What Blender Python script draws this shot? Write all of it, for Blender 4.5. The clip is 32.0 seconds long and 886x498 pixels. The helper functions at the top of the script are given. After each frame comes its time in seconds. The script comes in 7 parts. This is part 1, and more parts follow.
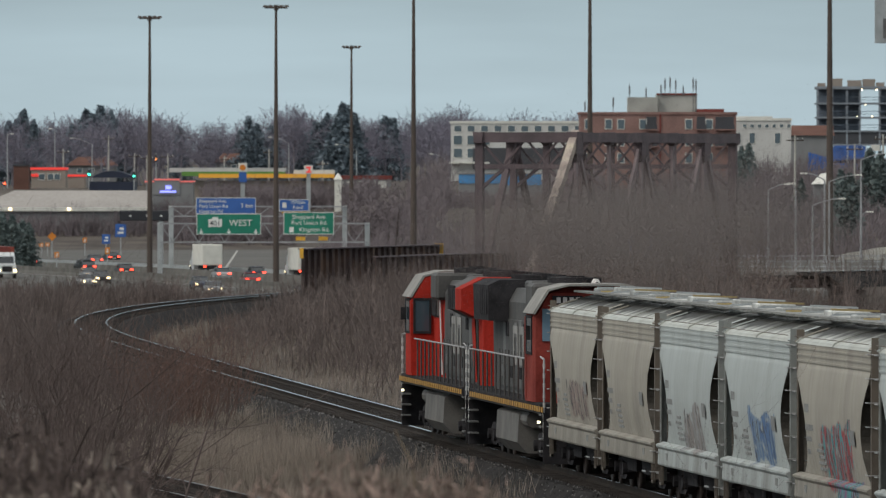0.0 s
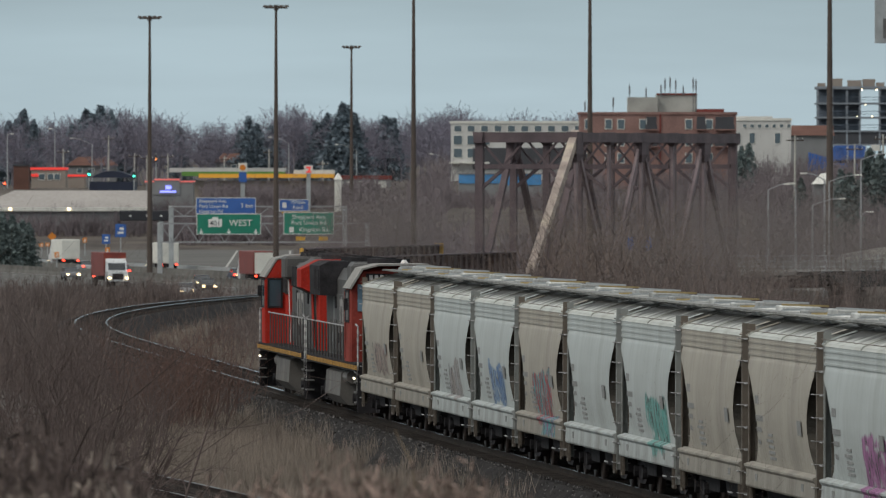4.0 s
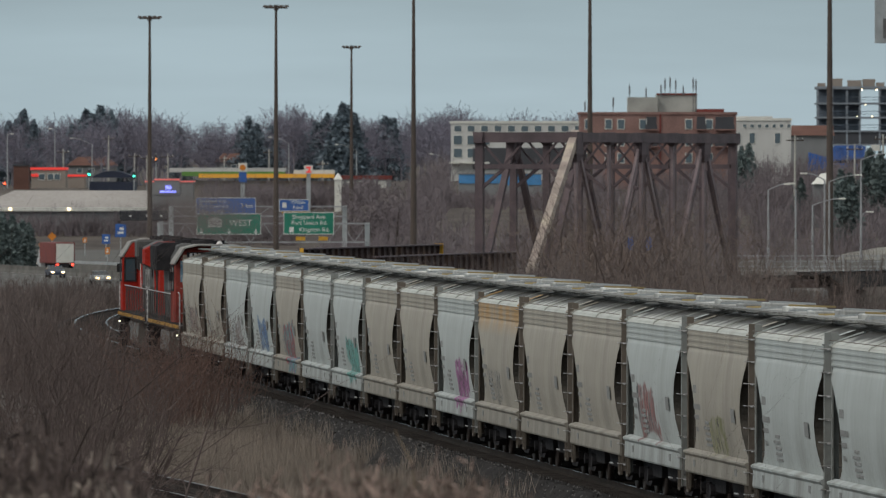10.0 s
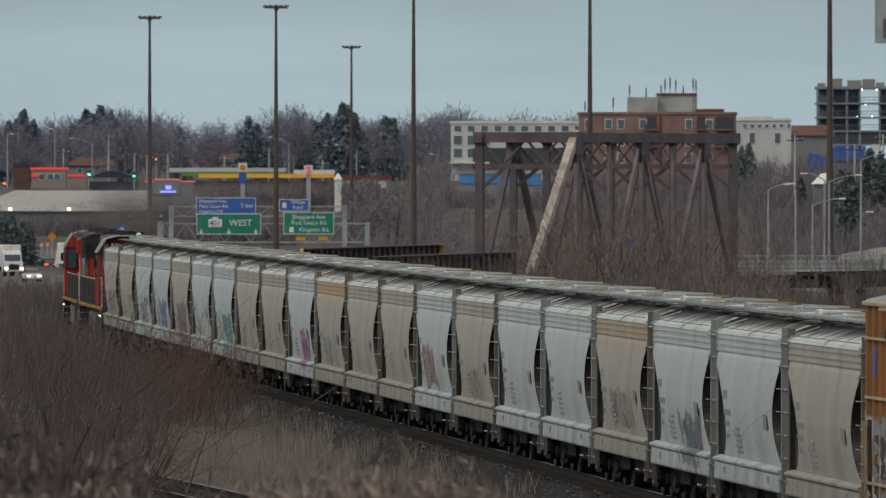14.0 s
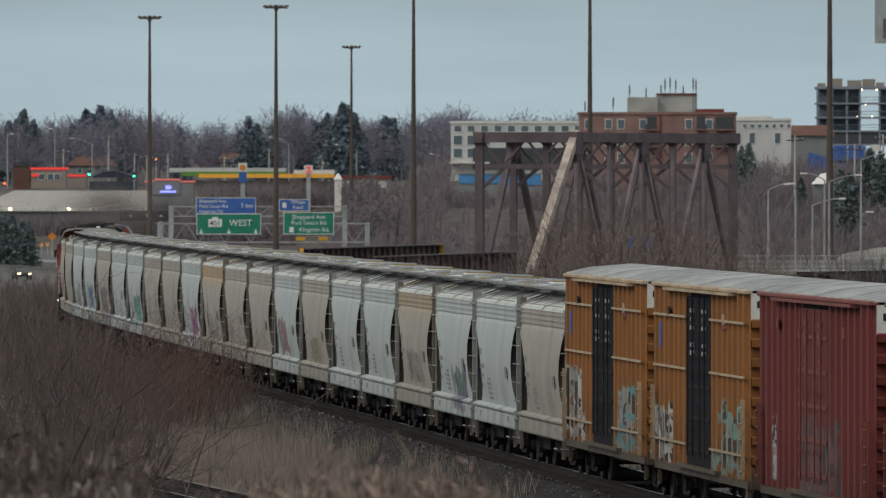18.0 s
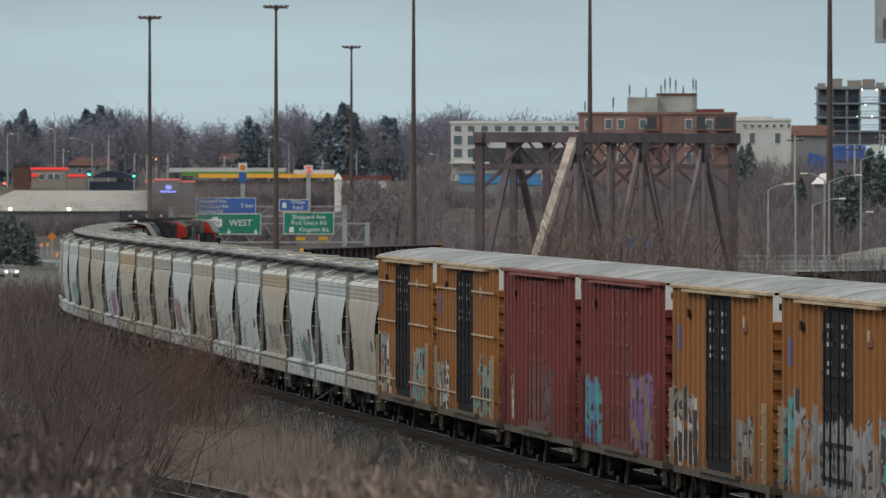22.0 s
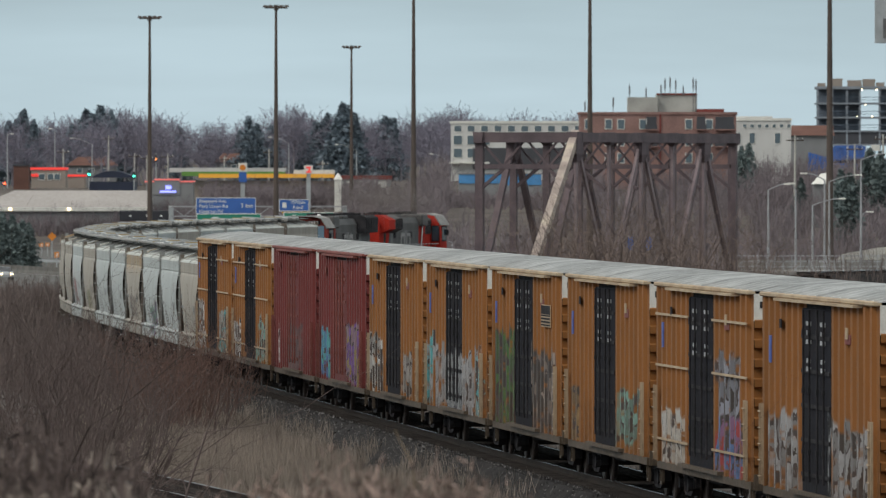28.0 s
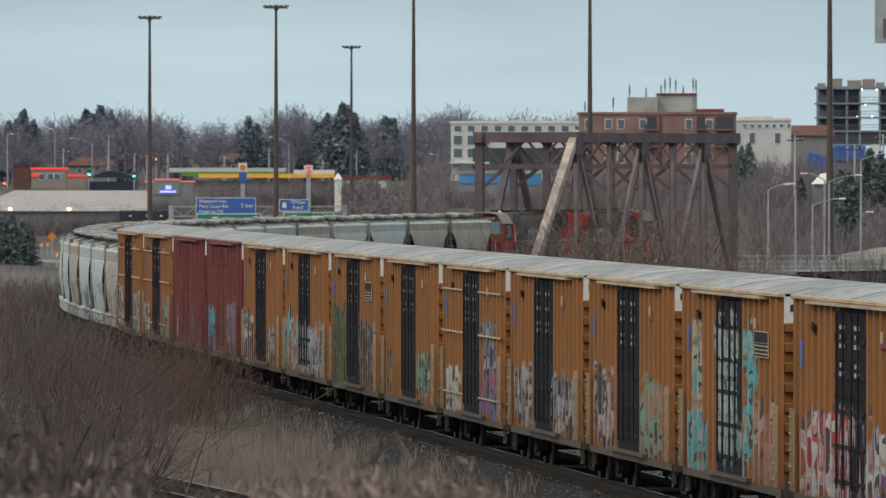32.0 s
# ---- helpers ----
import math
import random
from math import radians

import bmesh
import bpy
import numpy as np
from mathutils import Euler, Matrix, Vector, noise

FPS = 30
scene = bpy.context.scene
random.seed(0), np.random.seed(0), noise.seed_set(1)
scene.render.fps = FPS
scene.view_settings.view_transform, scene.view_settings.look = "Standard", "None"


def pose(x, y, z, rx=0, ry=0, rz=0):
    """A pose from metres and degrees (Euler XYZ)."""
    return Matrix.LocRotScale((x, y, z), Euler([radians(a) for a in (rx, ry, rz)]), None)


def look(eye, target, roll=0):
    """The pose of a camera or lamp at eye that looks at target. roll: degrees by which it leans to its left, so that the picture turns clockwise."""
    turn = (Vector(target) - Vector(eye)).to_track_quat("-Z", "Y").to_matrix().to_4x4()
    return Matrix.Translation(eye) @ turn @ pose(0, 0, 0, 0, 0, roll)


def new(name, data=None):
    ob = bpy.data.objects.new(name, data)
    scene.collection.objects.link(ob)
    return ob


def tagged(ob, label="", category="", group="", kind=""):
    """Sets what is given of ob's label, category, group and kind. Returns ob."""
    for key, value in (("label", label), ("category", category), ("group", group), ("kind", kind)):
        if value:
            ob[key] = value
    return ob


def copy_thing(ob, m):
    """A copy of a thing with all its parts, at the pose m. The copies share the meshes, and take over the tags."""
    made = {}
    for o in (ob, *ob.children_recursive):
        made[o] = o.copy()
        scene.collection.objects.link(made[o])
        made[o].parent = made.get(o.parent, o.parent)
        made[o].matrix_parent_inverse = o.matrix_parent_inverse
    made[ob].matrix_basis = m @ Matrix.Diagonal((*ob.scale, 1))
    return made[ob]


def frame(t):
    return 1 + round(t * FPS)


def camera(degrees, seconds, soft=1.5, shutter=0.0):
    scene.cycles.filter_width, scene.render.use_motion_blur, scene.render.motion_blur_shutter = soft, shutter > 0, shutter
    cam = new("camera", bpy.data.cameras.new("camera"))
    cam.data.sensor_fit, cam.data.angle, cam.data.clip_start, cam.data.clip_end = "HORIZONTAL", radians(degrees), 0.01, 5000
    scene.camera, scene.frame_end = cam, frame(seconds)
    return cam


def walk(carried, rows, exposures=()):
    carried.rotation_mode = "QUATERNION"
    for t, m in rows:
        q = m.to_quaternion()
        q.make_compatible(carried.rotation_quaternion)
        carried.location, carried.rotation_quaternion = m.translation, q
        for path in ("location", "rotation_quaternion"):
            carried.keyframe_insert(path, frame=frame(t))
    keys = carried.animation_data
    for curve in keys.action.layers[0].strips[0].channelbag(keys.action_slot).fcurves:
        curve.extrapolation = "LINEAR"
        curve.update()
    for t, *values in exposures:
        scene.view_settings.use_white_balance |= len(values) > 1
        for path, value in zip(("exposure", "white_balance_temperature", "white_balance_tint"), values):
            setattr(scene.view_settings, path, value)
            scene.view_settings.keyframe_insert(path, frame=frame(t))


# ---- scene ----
# Camera: a long lens on a tripod, standing still beside the line.
cam = camera(4.289, 32.0, soft=1.25)
cam.data.dof.use_dof = True
cam.data.dof.focus_distance, cam.data.dof.aperture_fstop = 290.0, 10.5
EYE = (0.0, 0.0, 7.402)
STAND = look(EYE, (0.0, 1000.0, 0.495))
walk(cam, [(0.0, STAND), (32.0, STAND)], exposures=[(0.0, 0.2), (9.0, 0.04), (13.0, -0.01), (18.0, 0.06), (20.0, 0.16), (23.0, 0.27), (32.0, 0.42)])

# Overcast sky: a soft high sun behind cloud, brighter overhead than at the horizon.
world = bpy.data.worlds.new("overcast_sky")
scene.world = world
world.use_nodes = True
wn, wl = world.node_tree.nodes, world.node_tree.links
wn.clear()
w_out = wn.new("ShaderNodeOutputWorld")
w_bg = wn.new("ShaderNodeBackground")
w_sky = wn.new("ShaderNodeTexSky")
w_sky.sky_type = "NISHITA"
w_sky.sun_disc = False
w_sky.sun_elevation, w_sky.sun_rotation = radians(40), radians(236)
w_tc = wn.new("ShaderNodeTexCoord")
w_sep = wn.new("ShaderNodeSeparateXYZ")
w_ramp = wn.new("ShaderNodeValToRGB")
w_ramp.color_ramp.elements[0].position, w_ramp.color_ramp.elements[0].color = 0.0, (0.398, 0.502, 0.556, 1)
w_ramp.color_ramp.elements[1].position, w_ramp.color_ramp.elements[1].color = 1.0, (0.80, 0.80, 0.785, 1)
w_mid = w_ramp.color_ramp.elements.new(0.016)
w_mid.color = (0.333, 0.43, 0.477, 1)
w_noise = wn.new("ShaderNodeTexNoise")
w_map = wn.new("ShaderNodeMapping")
w_map.inputs["Scale"].default_value = (9, 9, 70)
w_noise.inputs["Scale"].default_value = 2.2
w_noise.inputs["Detail"].default_value = 4
w_cloud = wn.new("ShaderNodeMapRange")
w_cloud.inputs["From Min"].default_value, w_cloud.inputs["From Max"].default_value = 0.3, 0.7
w_cloud.inputs["To Min"].default_value, w_cloud.inputs["To Max"].default_value = 0.90, 1.10
w_mul = wn.new("ShaderNodeMixRGB")
w_mul.blend_type, w_mul.inputs[0].default_value = "MULTIPLY", 1.0
w_mix = wn.new("ShaderNodeMixRGB")
w_mix.inputs[0].default_value = 0.06
w_scale = wn.new("ShaderNodeMixRGB")
w_scale.blend_type, w_scale.inputs[0].default_value = "MULTIPLY", 1.0
w_scale.inputs[2].default_value = (0.09, 0.09, 0.09, 1)
for a, b in ((w_tc.outputs["Generated"], w_sep.inputs[0]), (w_sep.outputs["Z"], w_ramp.inputs[0]),
             (w_tc.outputs["Generated"], w_map.inputs[0]), (w_map.outputs[0], w_noise.inputs["Vector"]),
             (w_noise.outputs["Fac"], w_cloud.inputs["Value"]), (w_ramp.outputs[0], w_mul.inputs[1]),
             (w_cloud.outputs[0], w_mul.inputs[2]), (w_sky.outputs[0], w_scale.inputs[1]),
             (w_mul.outputs[0], w_mix.inputs[1]), (w_scale.outputs[0], w_mix.inputs[2]),
             (w_mix.outputs[0], w_bg.inputs[0]), (w_bg.outputs[0], w_out.inputs[0])):
    wl.new(a, b)
w_bg.inputs[1].default_value = 1.0
sun = new("sun", bpy.data.lights.new("sun", "SUN"))
sun.data.energy, sun.data.angle, sun.data.color = 1.15, radians(30), (1.0, 0.95, 0.87)
sun.matrix_world = look((-420, -285, 425), (0, 0, 0))


# ---------------------------------------------------------------- materials
def nodes_of(name):
    m = bpy.data.materials.new(name)
    m.use_nodes = True
    n, l = m.node_tree.nodes, m.node_tree.links
    return m, n, l, n["Principled BSDF"]


def ramp(n, stops):
    r = n.new("ShaderNodeValToRGB")
    e = r.color_ramp.elements
    while len(e) < len(stops):
        e.new(0.5)
    for k, (p, c) in zip(e, stops):
        k.position, k.color = p, (*c, 1)
    return r


def tint(c, f):
    return tuple(min(1, max(0, v * f)) for v in c)


def surf(name, col, rough=0.75, metal=0.0, var=0.25, scale=1.2, fine=25, bump=0.15, stretch=(1, 1, 1), spread=0.0, col2=None, island=False):
    """A surface with stains at one scale and grain at another. spread: how much pieces differ in tone."""
    m, n, l, p = nodes_of(name)
    tc = n.new("ShaderNodeTexCoord")
    mp = n.new("ShaderNodeMapping")
    mp.inputs["Scale"].default_value = stretch
    l.new(tc.outputs["Object"], mp.inputs[0])
    big = n.new("ShaderNodeTexNoise")
    big.inputs["Scale"].default_value, big.inputs["Detail"].default_value = scale, 5
    small = n.new("ShaderNodeTexNoise")
    small.inputs["Scale"].default_value, small.inputs["Detail"].default_value = fine, 3
    l.new(mp.outputs[0], big.inputs["Vector"])
    l.new(mp.outputs[0], small.inputs["Vector"])
    r = ramp(n, ((0.3, tint(col, 1 - var)), (0.5, col), (0.7, col2 or tint(col, 1 + var))))
    l.new(big.outputs["Fac"], r.inputs[0])
    mx = n.new("ShaderNodeMixRGB")
    mx.blend_type, mx.inputs[0].default_value = "OVERLAY", 0.35
    l.new(r.outputs[0], mx.inputs[1])
    l.new(small.outputs["Fac"], mx.inputs[2])
    last = mx.outputs[0]
    if spread:
        mr = n.new("ShaderNodeMapRange")
        mr.inputs["To Min"].default_value, mr.inputs["To Max"].default_value = 1 - spread, 1 + spread
        if island:
            l.new(n.new("ShaderNodeNewGeometry").outputs["Random Per Island"], mr.inputs["Value"])
        else:
            l.new(n.new("ShaderNodeObjectInfo").outputs["Random"], mr.inputs["Value"])
        m2 = n.new("ShaderNodeMixRGB")
        m2.blend_type, m2.inputs[0].default_value = "MULTIPLY", 1
        l.new(last, m2.inputs[1])
        l.new(mr.outputs[0], m2.inputs[2])
        last = m2.outputs[0]
    l.new(last, p.inputs["Base Color"])
    p.inputs["Roughness"].default_value, p.inputs["Metallic"].default_value = rough, metal
    if rough >= 0.85:
        p.inputs["Specular IOR Level"].default_value = 0.1
    if bump:
        b = n.new("ShaderNodeBump")
        b.inputs["Strength"].default_value, b.inputs["Distance"].default_value = bump, 0.02
        l.new(small.outputs["Fac"], b.inputs["Height"])
        l.new(b.outputs[0], p.inputs["Normal"])
    return m


def lamp_mat(name, col, strength):
    m, n, l, p = nodes_of(name)
    p.inputs["Base Color"].default_value = (*col, 1)
    p.inputs["Emission Color"].default_value = (*col, 1)
    p.inputs["Emission Strength"].default_value = strength
    return m


def glass_mat(name, col, rough=0.08):
    m, n, l, p = nodes_of(name)
    p.inputs["Base Color"].default_value = (*col, 1)
    p.inputs["Roughness"].default_value = rough
    p.inputs["Specular IOR Level"].default_value = 0.9
    return m


def car_paint(name, base, dirt, rough=0.6, tags=(), low=0.9, high=2.6, streak=0.5, top=None, spec=0.25, top_z=(3.1, 3.6), soot=False, grime_shade_part=0.62):
    """Weathered wagon paint: vertical dirt streaks, grimy darkening (partly painted shade) rising from the sill, and
    sprayed tags.
    tags: (x, z, half length, half height, colour, second colour, seed)."""
    m, n, l, p = nodes_of(name)
    tc = n.new("ShaderNodeTexCoord")
    sep = n.new("ShaderNodeSeparateXYZ")
    l.new(tc.outputs["Object"], sep.inputs[0])

    def noise(scale, stretch, detail=4):
        mp = n.new("ShaderNodeMapping")
        mp.inputs["Scale"].default_value = stretch
        t = n.new("ShaderNodeTexNoise")
        t.inputs["Scale"].default_value, t.inputs["Detail"].default_value = scale, detail
        l.new(tc.outputs["Object"], mp.inputs[0])
        l.new(mp.outputs[0], t.inputs["Vector"])
        return t.outputs["Fac"], mp

    def calc(op, a, b=None, c=None):
        k = n.new("ShaderNodeMath")
        k.operation = op
        for i, v in enumerate((a, b, c)):
            if v is None:
                continue
            if isinstance(v, (int, float)):
                k.inputs[i].default_value = v
            else:
                l.new(v, k.inputs[i])
        return k.outputs[0]

    def mix(fac, a, b):
        k = n.new("ShaderNodeMixRGB")
        for i, v in enumerate((fac, a, b)):
            if isinstance(v, tuple):
                k.inputs[i].default_value = (*v, 1)
            elif isinstance(v, (int, float)):
                k.inputs[i].default_value = v
            else:
                l.new(v, k.inputs[i])
        return k.outputs[0]

    def clamp01(v, lo, hi):
        k = n.new("ShaderNodeMapRange")
        k.inputs["From Min"].default_value, k.inputs["From Max"].default_value = lo, hi
        l.new(v, k.inputs["Value"])
        return k.outputs[0]

    s1, _ = noise(1.2, (0.9, 0.9, 0.10), 4)
    s2, _ = noise(0.7, (1, 1, 1), 5)
    s3, _ = noise(14, (1, 1, 0.5), 3)
    col = mix(calc("MULTIPLY", clamp01(s1, 0.42, 0.72), streak), base, dirt)
    col = mix(calc("MULTIPLY", clamp01(s2, 0.45, 0.75), 0.45 * streak), col, tint(dirt, 0.7))
    if top:
        # soot runs down the slope in ragged streaks
        high_up = clamp01(sep.outputs["Z"], *top_z)
        if soot:
            ragged = noise(1.0, (1.1, 0.5, 0.5), 5)[0]
            col = mix(clamp01(calc("ADD", high_up, calc("MULTIPLY", calc("SUBTRACT", ragged, 0.5), 2.0)), 0.35, 0.95), col, top)
        else:
            col = mix(calc("MULTIPLY", high_up, clamp01(s2, 0.3, 0.55)), col, top)
    for x, z, hx, hz, ca, cb, seed in tags:
        ca, cb = tint(ca, 0.85), tint(cb, 0.8)
        t, mp = noise(1.0, (0.85, 0.0, 0.55), 5)
        mp.inputs["Location"].default_value = (seed * 3.7, seed * 1.3, seed * 2.1)
        u = calc("DIVIDE", calc("ABSOLUTE", calc("SUBTRACT", sep.outputs["X"], x)), hx)
        w = calc("DIVIDE", calc("ABSOLUTE", calc("SUBTRACT", sep.outputs["Z"], z)), hz)
        box = calc("SUBTRACT", 1.0, calc("MAXIMUM", u, w))
        val = calc("ADD", calc("MULTIPLY", box, 0.9), calc("MULTIPLY", calc("SUBTRACT", t, 0.5), 1.3))
        inside = calc("MULTIPLY", clamp01(val, 0.17, 0.25), calc("GREATER_THAN", box, 0.0))
        t2, mp2 = noise(1.0, (1.7, 0.0, 0.55), 6)
        mp2.inputs["Location"].default_value = (seed * 1.9, 0, seed * 5.1)
        mid = tuple((p + q) / 2 for p, q in zip(ca, cb))
        bands = ramp(n, ((0.0, (0.05, 0.048, 0.05)), (0.36, cb), (0.43, ca), (0.50, (0.06, 0.056, 0.058)), (0.525, mid), (0.575, cb), (0.62, tint(ca, 0.7))))
        bands.color_ramp.interpolation = "CONSTANT"
        l.new(t2, bands.inputs[0])
        worn, mp3 = noise(1.0, (1.6, 0.0, 3.2), 4)
        mp3.inputs["Location"].default_value = (seed * 0.7, 0, seed * 2.3)
        col = mix(calc("MULTIPLY", inside, clamp01(worn, 0.32, 0.44)), col, mix(0.1, bands.outputs[0], dirt))
    grime_shade = calc("MULTIPLY", clamp01(sep.outputs["Z"], high, low), clamp01(s3, 0.25, 0.75))
    col = mix(calc("MULTIPLY", grime_shade, grime_shade_part), col, tint(dirt, 0.4))
    l.new(col, p.inputs["Base Color"])
    gloss = n.new("ShaderNodeMapRange")
    gloss.inputs["To Min"].default_value, gloss.inputs["To Max"].default_value = rough - 0.08, rough + 0.22
    l.new(s3, gloss.inputs["Value"])
    l.new(gloss.outputs[0], p.inputs["Roughness"])
    p.inputs["Specular IOR Level"].default_value = spec
    b = n.new("ShaderNodeBump")
    b.inputs["Strength"].default_value, b.inputs["Distance"].default_value = 0.12, 0.03
    l.new(s3, b.inputs["Height"])
    l.new(b.outputs[0], p.inputs["Normal"])
    return m


M_ground = surf("dry_ground", (0.098, 0.083, 0.074), 0.95, var=0.35, scale=0.15, fine=3, bump=0.4, col2=(0.135, 0.115, 0.098))
M_ballast = surf("ballast_stone", (0.028, 0.025, 0.024), 0.92, var=0.4, scale=0.8, fine=14, bump=0.9)
M_stone = surf("ballast_chip", (0.12, 0.113, 0.11), 0.9, var=0.3, scale=2, fine=30, spread=0.8, island=True)
M_rail_side = surf("rusty_rail", (0.034, 0.027, 0.023), 0.85, var=0.3, scale=2)
M_rail_top = surf("polished_rail_head", (0.36, 0.36, 0.37), 0.20, metal=1.0, var=0.08, scale=3, bump=0.02)
M_rail_dull = surf("dull_rail_head", (0.16, 0.15, 0.15), 0.5, metal=0.8, var=0.2, scale=3, bump=0.02)
M_tie = surf("creosoted_timber", (0.044, 0.037, 0.033), 0.9, var=0.4, scale=2, stretch=(1, 6, 6), spread=0.3)
M_asphalt = surf("highway_asphalt", (0.12, 0.114, 0.106), 0.85, var=0.12, scale=0.05, fine=2, bump=0.05)
M_line = surf("road_marking", (0.40, 0.385, 0.35), 0.7, var=0.2, scale=0.5)
M_concrete_old = surf("weathered_concrete", (0.25, 0.24, 0.225), 0.9, var=0.3, scale=0.5, fine=6)
M_barrier = surf("grimy_barrier_concrete", (0.135, 0.128, 0.118), 0.9, var=0.25, scale=0.4, fine=6)
M_concrete = surf("pale_concrete", (0.42, 0.40, 0.36), 0.85, var=0.22, scale=0.4, fine=6)
# Near web and end post steels are paler copies with sunlight painted in.
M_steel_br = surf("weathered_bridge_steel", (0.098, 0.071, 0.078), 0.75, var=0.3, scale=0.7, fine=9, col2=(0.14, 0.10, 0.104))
M_steel_web = surf("lit_web_steel", (0.185, 0.140, 0.148), 0.75, var=0.25, scale=0.7, fine=9, col2=(0.245, 0.19, 0.19))
M_steel_pale = surf("lit_end_post_steel", (0.37, 0.30, 0.26), 0.75, var=0.3, scale=0.9, fine=9, col2=(0.5, 0.42, 0.33))
M_girder = surf("rusted_girder_steel", (0.060, 0.035, 0.032), 0.8, var=0.4, scale=0.7, fine=9, col2=(0.13, 0.075, 0.05))
M_yellow = surf("safety_yellow", (0.62, 0.33, 0.03), 0.6, var=0.2, scale=3)
M_pole = surf("weathering_steel_mast", (0.075, 0.055, 0.045), 0.75, var=0.25, scale=0.3)
M_galv = surf("galvanised_steel", (0.42, 0.43, 0.43), 0.5, metal=0.5, var=0.15, scale=0.8, bump=0.05)
M_black = surf("grimy_black_steel", (0.032, 0.030, 0.032), 0.88, var=0.4, scale=2)
M_wheel = surf("wheel_steel", (0.05, 0.036, 0.03), 0.7, metal=0.2, var=0.3, scale=3)
M_bark = surf("grey_bark", (0.085, 0.066, 0.055), 0.95, var=0.3, scale=1.5, spread=0.3)
M_twig = surf("bare_twigs", (0.112, 0.086, 0.079), 0.95, var=0.35, scale=0.6, bump=0, spread=0.35)
M_brush = surf("dry_brush", (0.142, 0.113, 0.104), 0.95, var=0.4, scale=0.12, fine=3, bump=0, spread=0.3, island=True)
M_twig_red = surf("reddish_twigs", (0.15, 0.096, 0.08), 0.9, var=0.3, scale=0.6, bump=0, spread=0.25)
M_twig_tan = surf("tan_twigs", (0.158, 0.120, 0.103), 0.95, var=0.4, scale=0.6, bump=0, spread=0.35, island=True)
M_twig_pale = surf("pale_dry_stems", (0.20, 0.155, 0.11), 0.95, var=0.3, scale=0.8, bump=0, spread=0.25)
M_grass = surf("dead_grass", (0.245, 0.205, 0.172), 0.95, var=0.35, scale=0.12, fine=2, bump=0, spread=0.35, island=True)
# Far needles, crowns and bark are paler and bluer: distance haze painted in.
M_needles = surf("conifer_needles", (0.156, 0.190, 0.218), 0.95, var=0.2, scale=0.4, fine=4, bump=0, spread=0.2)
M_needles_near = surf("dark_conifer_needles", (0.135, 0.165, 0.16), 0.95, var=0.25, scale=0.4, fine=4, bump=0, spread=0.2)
M_farwood = surf("hazed_bare_crowns", (0.188, 0.175, 0.212), 0.95, var=0.2, scale=0.05, fine=1, bump=0, spread=0.15)
M_farbark = surf("hazed_bark", (0.20, 0.182, 0.20), 0.95, var=0.2, scale=0.5, bump=0, spread=0.2)
M_scrub = surf("brown_scrub_twigs", (0.190, 0.160, 0.167), 0.95, var=0.25, scale=0.05, fine=1, bump=0, spread=0.12, island=True)
M_leaf = surf("curled_brown_leaves", (0.235, 0.172, 0.145), 0.95, var=0.4, scale=4, bump=0, spread=0.75, island=True)
M_leaf_dark = surf("dark_brown_leaves", (0.115, 0.088, 0.079), 0.95, var=0.35, scale=4, bump=0, spread=0.75, island=True)
M_fluff = surf("pale_seed_fluff", (0.36, 0.30, 0.255), 0.95, var=0.2, scale=3, bump=0, spread=0.2)


# ---------------------------------------------------------------- mesh helpers
def mesh_of(bm, name, smooth=False):
    me = bpy.data.meshes.new(name)
    bm.normal_update()
    bm.to_mesh(me)
    bm.free()
    if smooth:
        me.polygons.foreach_set("use_smooth", [True] * len(me.polygons))
    return me


def part(name, bm, material, parent, label="", smooth=False, at=None):
    """Links a bmesh (or a mesh that is already made) as one mesh object under a thing."""
    me = bm if isinstance(bm, bpy.types.Mesh) else mesh_of(bm, name, smooth)
    if not me.materials:
        me.materials.append(material)
    ob = new(name, me)
    ob.parent = parent
    if at is not None:
        ob.matrix_local = at
    if label:
        ob["label"] = label
    return ob


def thing(name, label, category, m=None, group="", kind=""):
    ob = new(name)
    ob.empty_display_size = 0.3
    if m is not None:
        ob.matrix_world = m
    return tagged(ob, label, category, group, kind)


def box(bm, x0, x1, y0, y1, z0, z1, bevel=0.0):
    v = [bm.verts.new((x, y, z)) for x in (x0, x1) for y in (y0, y1) for z in (z0, z1)]
    fs = [bm.faces.new([v[i] for i in f]) for f in ((0, 1, 3, 2), (4, 6, 7, 5), (0, 4, 5, 1), (2, 3, 7, 6), (0, 2, 6, 4), (1, 5, 7, 3))]
    if bevel:
        edges = {e for f in fs for e in f.edges}
        bmesh.ops.bevel(bm, geom=list(edges), offset=bevel, segments=1, affect="EDGES")
    return bm


def boxes(*rows, bevel=0.0):
    bm = bmesh.new()
    for r in rows:
        box(bm, *r, bevel=bevel)
    return bm


def bar(bm, a, b, w, d=None, up=(0, 0, 1)):
    """A straight bar of rectangular section from a to b."""
    a, b, d = Vector(a), Vector(b), d or w
    t = (b - a).normalized()
    s = t.cross(Vector(up))
    if s.length < 1e-4:
        s = t.cross(Vector((0, 1, 0)))
    s.normalize()
    u = s.cross(t)
    v = [bm.verts.new(q + s * i * w / 2 + u * j * d / 2) for q in (a, b) for i, j in ((-1, -1), (1, -1), (1, 1), (-1, 1))]
    for f in ((0, 1, 2, 3), (7, 6, 5, 4), (0, 4, 5, 1), (1, 5, 6, 2), (2, 6, 7, 3), (3, 7, 4, 0)):
        bm.faces.new([v[i] for i in f])
    return bm


